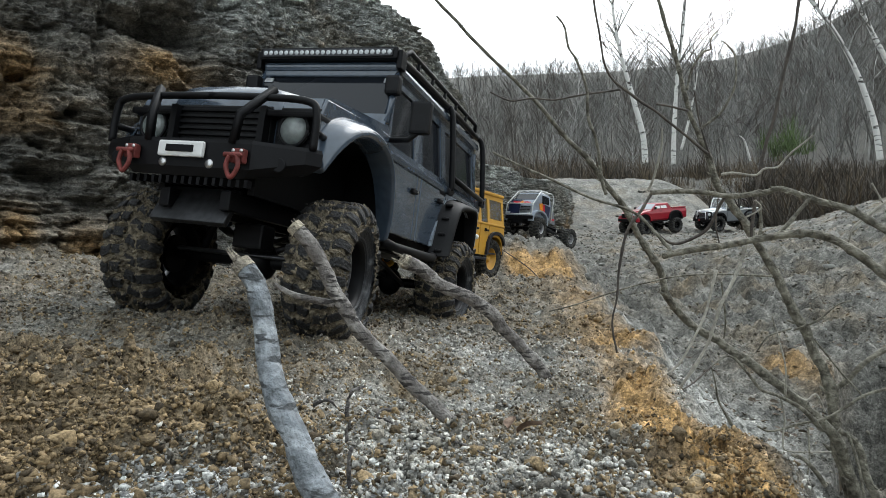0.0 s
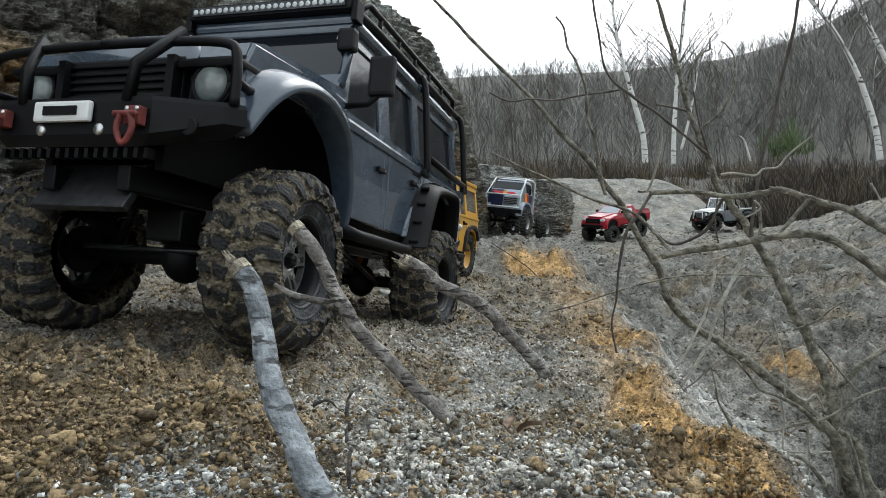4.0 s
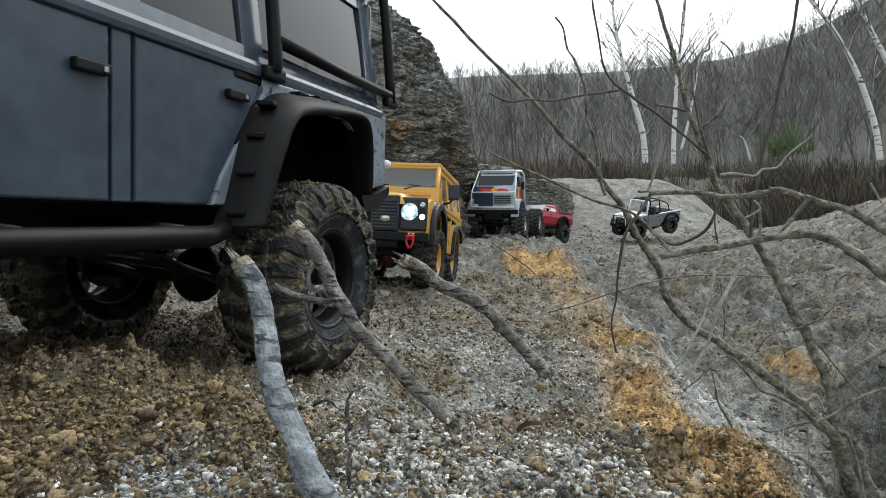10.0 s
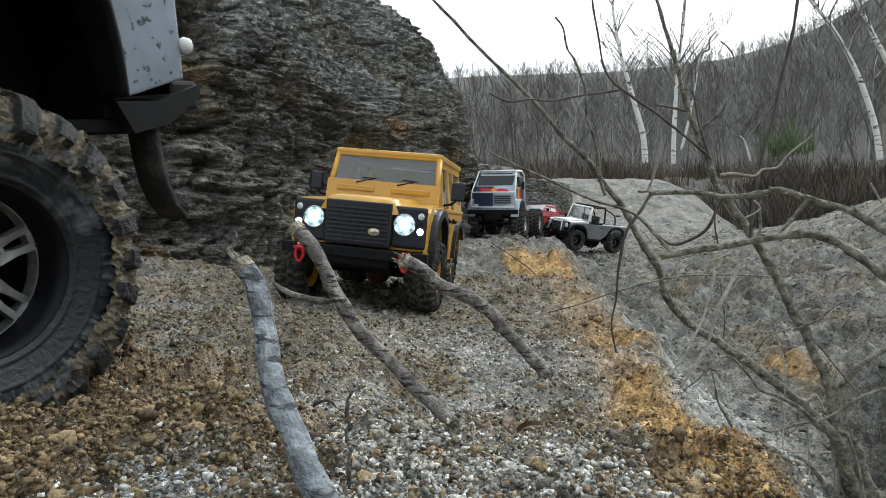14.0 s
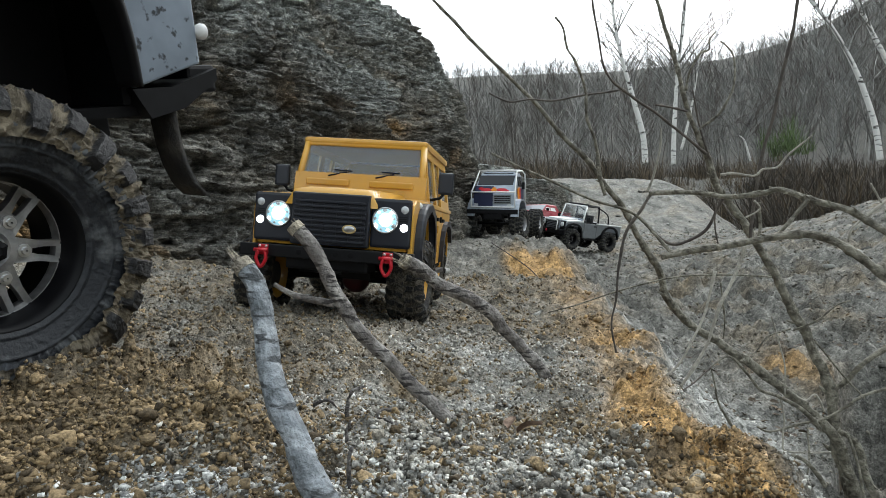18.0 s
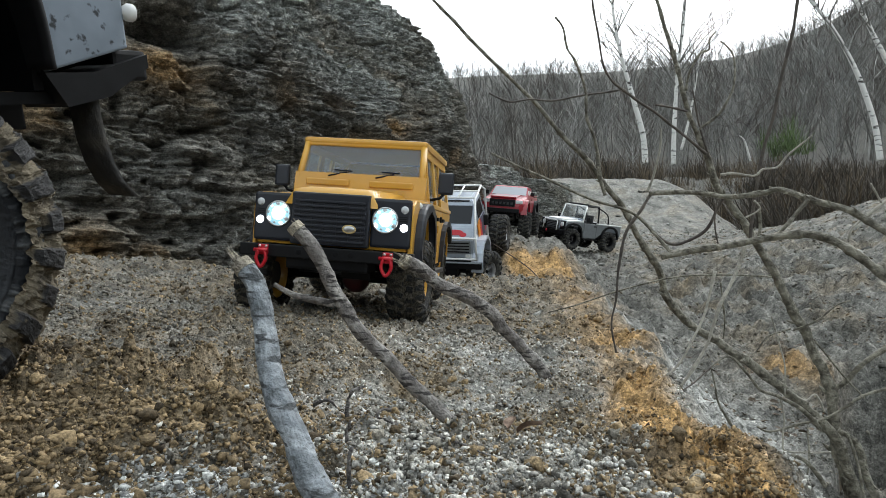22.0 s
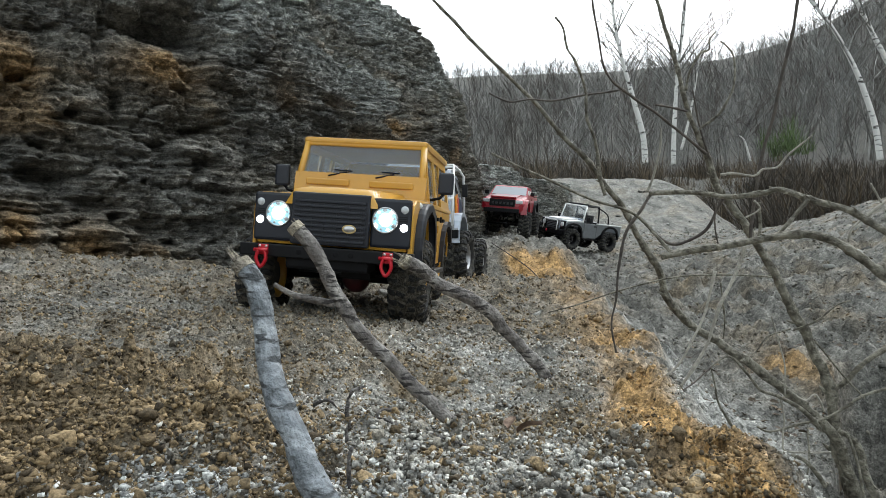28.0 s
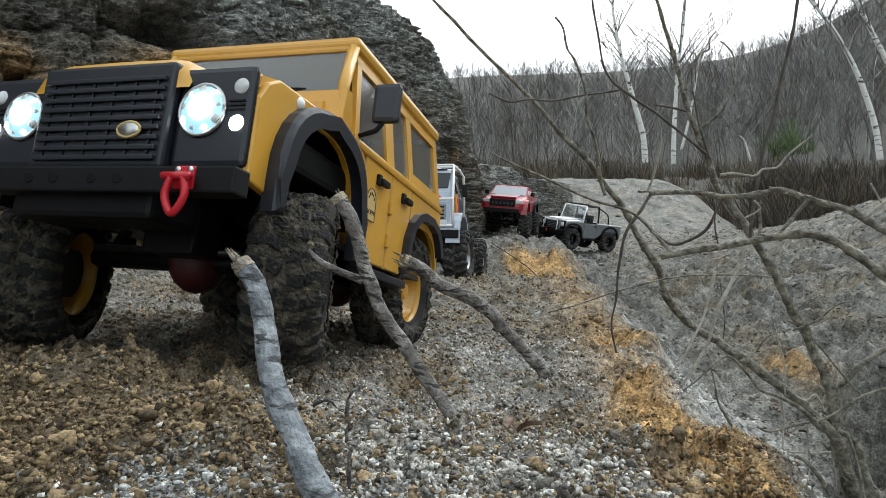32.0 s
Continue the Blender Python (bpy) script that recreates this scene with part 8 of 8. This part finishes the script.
STICK_BROWN = bark_of("brown_stick_bark", (0.075, 0.066, 0.060), (0.15, 0.135, 0.125), (0.28, 0.262, 0.24), (0.035, 0.030, 0.028))
STICK_END = mat("torn_wood", (0.42, 0.37, 0.28), 0.9, grain=0.4, scale=120, color2=(0.17, 0.15, 0.125), bump=2.0, bump_scale=400)


def stick(name, points, radii, bark, label, torn, seed):
    """A cut stick: knobbly bark with rings, a torn upper end; its base is its origin."""
    rng = random.Random(seed)
    base = Vector(points[-1])
    e = new(name)
    e.location = base
    line = [p - base for p in curve_pts(points, 14)]
    n = len(line)
    rs, out = [], []
    for i, p in enumerate(line):
        t = i / (n - 1)
        r = radii[0] + (radii[1] - radii[0]) * t
        out.append(p + Vector((noise.noise(p * 70), 0, noise.noise(p * 60 + Vector((3, 3, 3))))) * r * 0.35)
        rs.append(r * (1 + 0.12 * noise.noise(p * 110) + (0.03 if i % 5 == 1 else 0.0) - (0.03 if i % 8 == 3 else 0.0)))
    bm = bmesh.new()
    tube(bm, out, rs, 18)
    for v in bm.verts:
        v.co += Vector((1, 0, 0.5)) * radii[0] * (0.07 * noise.noise(v.co * 300) + 0.04 * noise.noise(v.co * 1100))
    part("bark", bm, bark, e)
    bm = bmesh.new()
    tip, d = out[0], (out[0] - out[1]).normalized()
    tube(bm, (tip - d * 0.002, tip + d * radii[0] * 0.5), (rs[0] * 1.12, rs[0] * 1.02), 12)
    for _ in range(torn):
        side = Vector((rng.uniform(-1, 1), rng.uniform(-1, 1), rng.uniform(-1, 1))) * rs[0] * 0.7
        tube(bm, (tip + side, tip + side * 1.1 + d * rs[0] * rng.uniform(0.9, 2.4)), (rs[0] * 0.22, rs[0] * 0.05), 5)
    tagged(part("torn_end", bm, STICK_END, e, "pale torn wood"), kind="stuff")
    return e, line


stick_a, _ = stick("planted_stick", [(-0.0663, 0.205, 0.0946), (-0.0607, 0.203, 0.0873), (-0.0559, 0.196, 0.0717), (-0.0502, 0.188, 0.0574), (-0.0411, 0.178, 0.0419), (-0.0312, 0.168, 0.0299), (-0.0239, 0.16, 0.0216)], (0.0032, 0.0044), STICK_BARK, "", 9, 1)
tagged(stick_a, "thick grey-barked stick with a torn top planted in soil", "stick", "sticks planted in the bank")
stick_b, _ = stick("planted_stick", [(-0.0671, 0.285, 0.1093), (-0.058, 0.285, 0.0977), (-0.0475, 0.284, 0.077), (-0.0346, 0.284, 0.0589), (-0.0165, 0.284, 0.0409), (-0.001, 0.284, 0.0254), (0.0119, 0.284, 0.0138)], (0.0034, 0.0030), STICK_BROWN, "", 3, 2)
TWIG = [(-0.0496, 0.284, 0.075), (-0.06, 0.282, 0.0772), (-0.0687, 0.281, 0.0798), (-0.0761, 0.28, 0.0842)]
rod(stick_b, "side_twig", [Vector(p) - stick_b.location for p in curve_pts(TWIG, 5)], [0.0019 - 0.00006 * k for k in range(16)], STICK_BROWN, "", 8)
tagged(stick_b, "brown forked stick with a knobbed end leaning in soil", "stick", "sticks planted in the bank")
stick_c, _ = stick("planted_stick", [(-0.0264, 0.44, 0.0916), (-0.0158, 0.445, 0.085), (0.0025, 0.45, 0.0718), (0.0273, 0.455, 0.0591), (0.0485, 0.46, 0.0377), (0.0718, 0.462, 0.0114), (0.0802, 0.462, -0.0046)], (0.0052, 0.0040), STICK_BROWN, "", 4, 3)
tagged(stick_c, "dark bent stick with a broken end lying on the bank", "stick", "sticks planted in the bank")
def lying(name, rows, r, material, label, seed=1):
    """A thin crooked stem over the ground; rows are x, y and the height above the soil."""
    pts = [(x, y, ground_z(x, y) + 0.003 + dz) for x, y, dz in rows]
    line = curve_pts(pts, 6)
    line = [p + Vector((noise.noise(p * 300 + Vector((seed, 0, 0))), 0, noise.noise(p * 260 + Vector((0, seed, 0))))) * 0.0009 for p in line]
    rs = [0.6 * r * (1 + 0.6 * noise.noise(p * 420)) * (1 - 0.5 * i / len(line)) for i, p in enumerate(line)]
    return tagged(rod(None, name, line, rs, material, "", 7), label, "twig")


WITHERED = mat("withered_stem", (0.06, 0.054, 0.052), 0.85, grain=0.5, scale=160, color2=(0.22, 0.205, 0.195), bump=2.0, bump_scale=500)
lying("fallen_twig", [(-0.038, 0.268, 0.001), (-0.028, 0.262, 0.001), (-0.0145, 0.250, 0.001), (0.002, 0.237, 0.002), (0.0155, 0.226, 0.001), (0.025, 0.219, 0.0)], 0.0011, WITHERED, "thin dark twig lying on gravel", 2)
lying("withered_stem", [(-0.0385, 0.255, -0.002), (-0.0395, 0.256, 0.006), (-0.0375, 0.257, 0.0115), (-0.0325, 0.257, 0.0145)], 0.0017, WITHERED, "hooked grey withered stem standing in gravel", 3)
lying("withered_stem", [(-0.034, 0.222, -0.002), (-0.0345, 0.222, 0.005), (-0.033, 0.221, 0.010)], 0.0013, WITHERED, "short dark withered stem in gravel", 4)
lying("withered_stem", [(-0.0285, 0.190, -0.004), (-0.0290, 0.191, 0.004), (-0.0280, 0.192, 0.010)], 0.0014, WITHERED, "dark withered stem among white gravel", 5)
lying("withered_stem", [(-0.062, 0.290, -0.001), (-0.055, 0.288, 0.004), (-0.049, 0.288, 0.001)], 0.0016, WITHERED, "grey withered root curling out of brown soil", 6)
lying("fallen_twig", [(-0.0225, 0.272, 0.004), (-0.0265, 0.270, 0.004), (-0.0285, 0.268, 0.0)], 0.0013, STICK_BROWN, "stubby broken twig leaning on soil", 7)
tagged(rod(None, "fallen_twig", [(0.1485, 1.9, 0.119), (0.2323, 1.75, 0.0539), (0.2643, 1.7, 0.0165)], 0.0014, SHRUB_DARK, "", 6, 5), "thin pale twig hanging over the ochre ledge", "twig")


def dead_leaf(c, s, turn, label):
    bm = bmesh.new()
    rows = []
    for i in range(7):
        t = i / 6
        w = s * 0.34 * math.sin(math.pi * min(t * 1.02, 1)) ** 0.8 + 0.0002
        rows.append([bm.verts.new((x * w, (t - 0.5) * s, 0.25 * s * (abs(x) ** 1.5) * 0.5 + 0.12 * s * math.sin(3 * t))) for x in (-1, -0.5, 0, 0.5, 1)])
    for a, b in zip(rows, rows[1:]):
        for k in range(4):
            bm.faces.new((a[k], a[k + 1], b[k + 1], b[k]))
    o = part("dead_leaf", bm, mat("dead_leaf", (0.14, 0.085, 0.055), 0.7, grain=0.3, scale=80, color2=(0.22, 0.15, 0.11), bump=0.5, bump_scale=300), None, "", True)
    o.matrix_basis = pose(*c, -25, 15, turn)
    return tagged(o, label, "leaf", "fallen leaves")


dead_leaf((0.0367, 0.262, 0.024), 0.012, 60, "curled pale brown leaf lying on gravel")
dead_leaf((0.029, 0.264, 0.0258), 0.008, 150, "small reddish brown leaf lying on gravel")


# ---- what moves ----
def between(rows, t):
    """The pose numbers of a car at t seconds, on straight lines between its rows."""
    ts = [r[0] for r in rows]
    return [float(np.interp(t, ts, [r[k] for r in rows])) for k in range(1, 7)]


def roll_wheels(wheels, rows, radius, steer=((0, 0), (32, 0)), extra=(), droop=((0, 0), (32, 0))):
    """Turns each wheel by the way its car goes; steer: rows of time and degrees for the front pair, droop: of time and height; extra: added turns."""
    t, way = 0.0, 0.0
    times, spin = [0.0], [0.0]
    last = between(rows, 0.0)
    while t < 31.99:
        t = round(t + 0.1, 3)
        now = between(rows, t)
        a = radians(now[5])
        step = (now[0] - last[0]) * math.sin(a) - (now[1] - last[1]) * math.cos(a)
        way += step / radius
        times.append(t)
        spin.append(math.degrees(way))
        last = now
    keep = [0]
    marks = {round(r[0], 1) for r in tuple(steer) + tuple(droop)}
    for i in range(1, len(times)):
        if round(times[i], 1) in marks or abs(spin[i] - spin[keep[-1]]) > 12 or i == len(times) - 1 or abs(spin[min(i + 1, len(spin) - 1)] - spin[i]) > 2 > abs(spin[i] - spin[keep[-1]]):
            keep.append(i)
    for k, w in enumerate(wheels):
        x, y, z = w.location
        flip = x < 0
        out = []
        for i in keep:
            more = float(np.interp(times[i], [r[0] for r in extra], [r[1] for r in extra])) if extra else 0.0
            st = float(np.interp(times[i], [r[0] for r in steer], [r[1] for r in steer])) if k < 2 else 0.0
            dz = float(np.interp(times[i], [r[0] for r in droop], [r[1] for r in droop])) if k < 2 else 0.0
            m = pose(x, y, z + dz, 0, 0, st) @ pose(0, 0, 0, spin[i] + more) @ pose(0, 0, 0, 0, 0, 180 if flip else 0)
            out.append((times[i], m))
        walk(w, out)


def motions():

    black_rows = [
        (0, -0.1900, 0.5800, 0.0284, -6.30, 5.20, -18.60),
        (2.2, -0.1900, 0.5800, 0.0284, -6.30, 5.20, -18.60),
        (3, -0.1955, 0.5560, 0.0315, -6.75, 4.90, -18.30),
        (3.5, -0.2030, 0.5130, 0.0338, -6.70, 3.40, -18.00),
        (5.5, -0.2134, 0.3595, 0.0222, -2.16, -0.16, -16.26),
        (6, -0.2178, 0.3538, 0.0216, -1.93, -3.18, -17.25),
        (7, -0.2299, 0.2788, 0.0363, -2.34, -2.01, -15.69),
        (8, -0.2328, 0.1961, 0.0458, -4.90, -1.80, -14.90),
        (9, -0.2315, 0.1799, 0.0479, -5.06, -2.38, -14.21),
        (9.5, -0.2539, 0.1768, 0.0522, -4.64, 0.85, -16.90),
        (10, -0.2904, 0.1490, 0.0079, 2.39, 2.54, -19.86),
        (11, -0.2995, 0.1261, -0.0230, 7.79, -0.89, -18.59),
        (12, -0.3216, 0.0980, -0.0271, 7.55, -1.04, -20.38),
        (13, -0.3405, 0.0810, -0.0295, 9.94, 2.55, -20.73),
        (13.5, -0.3526, 0.0419, -0.0290, 10.36, 2.54, -21.32),
        (14, -0.3751, -0.0307, -0.0281, 11.13, 2.51, -22.41),
        (14.3, -0.4181, -0.0199, -0.0275, 13.14, 5.40, -25.55),
        (14.5, -0.4204, -0.0193, -0.0275, 13.25, 5.55, -25.72),
        (16, -0.4160, 0.0348, -0.0321, 14.47, 5.95, -28.82),
        (18.5, -0.4160, 0.0348, -0.0321, 14.47, 5.95, -28.82),
        (19, -0.3998, -0.0085, -0.0337, 12.63, 4.66, -25.32),
        (19.4, -0.4204, -0.0193, -0.0275, 13.25, 5.55, -25.72),
        (25.5, -0.4204, -0.0193, -0.0275, 13.25, 5.55, -25.72),
        (26.8, -0.6000, -0.4200, 0.0300, 2.00, 2.00, -25.00),
        (32, -0.6000, -0.4200, 0.0300, 2.00, 2.00, -25.00),
    ]
    yellow_rows = [
        (0, -0.0720, 1.3600, 0.0500, -4.00, 4.00, -32.00),
        (2.5, -0.0720, 1.3600, 0.0500, -4.00, 4.00, -32.00),
        (3.5, -0.1000, 1.2800, 0.0560, -3.00, 4.00, -27.00),
        (5, -0.1089, 1.0055, 0.0533, -3.90, 3.10, -12.50),
        (12.6, -0.1085, 1.0055, 0.0535, -5.00, 2.80, -10.50),
        (13, -0.1080, 0.9875, 0.0538, -5.79, 2.69, -9.56),
        (13.5, -0.1120, 0.8500, 0.0375, 3.50, 7.50, -9.40),
        (14, -0.1091, 0.8262, 0.0331, 2.01, 5.71, -9.30),
        (14.5, -0.1095, 0.8170, 0.0330, 1.90, 5.40, -9.00),
        (15.6, -0.1210, 0.7044, 0.0305, 0.75, 4.03, -7.73),
        (28.4, -0.1210, 0.7044, 0.0305, 0.75, 4.03, -7.73),
        (29, -0.1272, 0.6626, 0.0347, -1.42, 4.62, -8.90),
        (29.5, -0.1406, 0.5130, 0.0615, -11.56, 6.73, -10.12),
        (30, -0.1660, 0.3701, 0.0657, -12.91, 1.46, -15.65),
        (30.5, -0.1735, 0.3401, 0.0610, -10.38, 1.93, -17.48),
        (31, -0.1732, 0.3421, 0.0607, -10.47, 1.96, -17.43),
        (32, -0.1735, 0.3459, 0.0612, -10.63, 2.14, -17.58),
    ]
    truck_rows = [
        (0, 0.4270, 3.3480, 0.1570, -10.30, 3.40, -44.70),
        (0.6, 0.4270, 3.3480, 0.1570, -10.30, 3.40, -44.70),
        (1.5, 0.3750, 3.2000, 0.1660, -7.00, 5.00, -38.00),
        (3, 0.3550, 3.1500, 0.1700, -5.00, 6.00, -34.00),
        (3.5, 0.3220, 3.0560, 0.1750, -4.30, 6.70, -30.90),
        (6, 0.2180, 2.6000, 0.1710, 0.60, 7.50, -24.90),
        (6.9, 0.2180, 2.5800, 0.1680, 1.00, 7.00, -24.90),
        (7.5, 0.2140, 2.4640, 0.1440, 3.50, 1.40, -19.80),
        (17.6, 0.2140, 2.4640, 0.1440, 3.50, 1.40, -19.80),
        (19, 0.1780, 2.3590, 0.1470, 3.70, 5.70, -22.30),
        (20, 0.1200, 2.1500, 0.1290, 6.30, 5.10, -20.30),
        (20.5, 0.1120, 2.1000, 0.1260, 7.00, 5.00, -20.00),
        (21, 0.0750, 1.9400, 0.0750, 14.00, 3.00, -17.00),
        (21.5, 0.0320, 1.7600, 0.0000, 22.00, 2.00, -14.00),
        (22, 0.0250, 1.7230, -0.0110, 22.20, 1.70, -13.60),
        (23, 0.0120, 1.6300, -0.0040, 17.00, 1.50, -12.50),
        (23.5, -0.0050, 1.5500, 0.0050, 11.00, 1.00, -12.00),
        (24.5, -0.0400, 1.4500, 0.0180, 2.00, 0.80, -10.50),
        (25.2, -0.0560, 1.3920, 0.0260, -2.80, 0.70, -10.10),
        (32, -0.0560, 1.3920, 0.0260, -2.80, 0.70, -10.10),
    ]
    red_rows = [
        (0, 1.3920, 4.4951, 0.2012, 4.80, 3.20, -64.50),
        (2.5, 1.3920, 4.4951, 0.2012, 4.80, 3.20, -64.50),
        (3.5, 1.2015, 4.2246, 0.1662, 10.00, 6.00, -55.00),
        (5.5, 0.6256, 3.8180, 0.1322, -5.00, 0.50, -51.30),
        (7, 0.5833, 3.7968, 0.1304, -6.70, 0.10, -51.30),
        (7.8, 0.4600, 3.5880, 0.1460, -2.00, 1.00, -40.00),
        (17.6, 0.4600, 3.5880, 0.1460, -2.00, 1.00, -40.00),
        (19.5, 0.4048, 3.3580, 0.1552, 0.00, 3.00, -32.00),
        (21, 0.2852, 2.8520, 0.1561, 2.00, 5.00, -18.00),
        (21.5, 0.2567, 2.6864, 0.1561, 3.40, 5.40, -14.90),
        (32, 0.2567, 2.6864, 0.1561, 3.40, 5.40, -14.90),
    ]
    silver_rows = [
        (0, 1.9260, 4.4820, 0.2318, 5.50, 5.40, -75.30),
        (5.3, 1.8730, 4.4820, 0.2318, 5.50, 5.40, -75.30),
        (6, 1.7796, 4.5144, 0.2382, 3.30, 7.80, -73.30),
        (9, 1.4116, 4.3286, 0.2253, 1.50, 9.10, -67.30),
        (10, 1.1880, 3.9744, 0.1756, 9.00, 10.00, -63.00),
        (11, 1.0379, 3.6968, 0.1313, 14.40, 10.20, -60.60),
        (11.5, 0.9936, 3.6396, 0.1270, 10.00, 11.00, -62.00),
        (13, 0.7020, 3.2983, 0.1054, -2.00, 13.10, -64.30),
        (14.5, 0.6048, 3.2184, 0.1097, -3.00, 9.60, -58.00),
        (15.2, 0.5897, 3.2098, 0.1108, -3.10, 9.30, -56.90),
        (32, 0.5897, 3.2098, 0.1108, -3.10, 9.30, -56.90),
    ]
    for car, rows in ((black, black_rows), (yellow, yellow_rows), (truck, truck_rows), (red, red_rows), (silver, silver_rows)):
        walk(car, [(r[0], pose(*r[1:])) for r in rows])
    roll_wheels(black_wheels, black_rows, 0.0628, ((0, 10), (3.0, 10), (5.5, -5), (6, 0), (7, 9), (8, 5), (9, 17), (9.5, 24), (10.5, 12), (12, 0), (32, 0)), (), ((0, 0), (3.5, 0.002), (5.5, 0.010), (6, 0.010), (7, -0.001), (32, -0.001)))
    roll_wheels(yellow_wheels, yellow_rows, 0.0495, ((0, 0), (12, 0), (15, 0), (28, 4), (29.5, 6), (30, 10), (30.5, 6), (31.2, 6), (31.6, 20), (32, 25)), (), ((0, 0), (29, 0), (30, -0.006), (32, -0.006)))
    roll_wheels(truck_wheels, truck_rows, 0.0585, ((0, 8), (6, 0), (17, 0), (20, -18), (21, -20), (22, -22), (24, -6), (32, -4)))
    roll_wheels(red_wheels, red_rows, 0.056)
    roll_wheels(silver_wheels, silver_rows, 0.0545)
    # the thick stick is pushed over by the wheel and springs back
    foot = stick_a.location.copy()
    lean = lambda side, fwd: Matrix.Translation(foot) @ pose(0, 0, 0, fwd, side, 0)
    walk(stick_a, [(t, lean(a, b)) for t, a, b in ((0, 0, 0), (3.8, 0, 0), (5.5, -24, 0), (6.2, -23, 0), (6.6, -19, 0), (7.0, -9, 0), (7.3, 0.5, 0), (7.6, -0.5, 0), (8.0, 0, 0), (32, 0, 0))])
    foot_b = stick_b.location.copy()
    walk(stick_b, [(t, Matrix.Translation(foot_b) @ pose(0, 0, 0, 0, a, b)) for t, a, b in ((0, 0, 0), (30.1, 0, 0), (30.5, 4, 0), (31.1, 6, 0), (31.4, 10.5, 0), (32, 11, 0))])
    foot_s = shrub.location.copy()
    walk(shrub, [(t, Matrix.Translation(foot_s) @ pose(0, 0, 0, 0, a, 0)) for t, a in ((0, 0.15), (3.8, 0.1), (5.5, -0.75), (6.9, -0.75), (7.3, 0.5), (7.7, -0.1), (8.2, 0), (32, 0))])


motions()
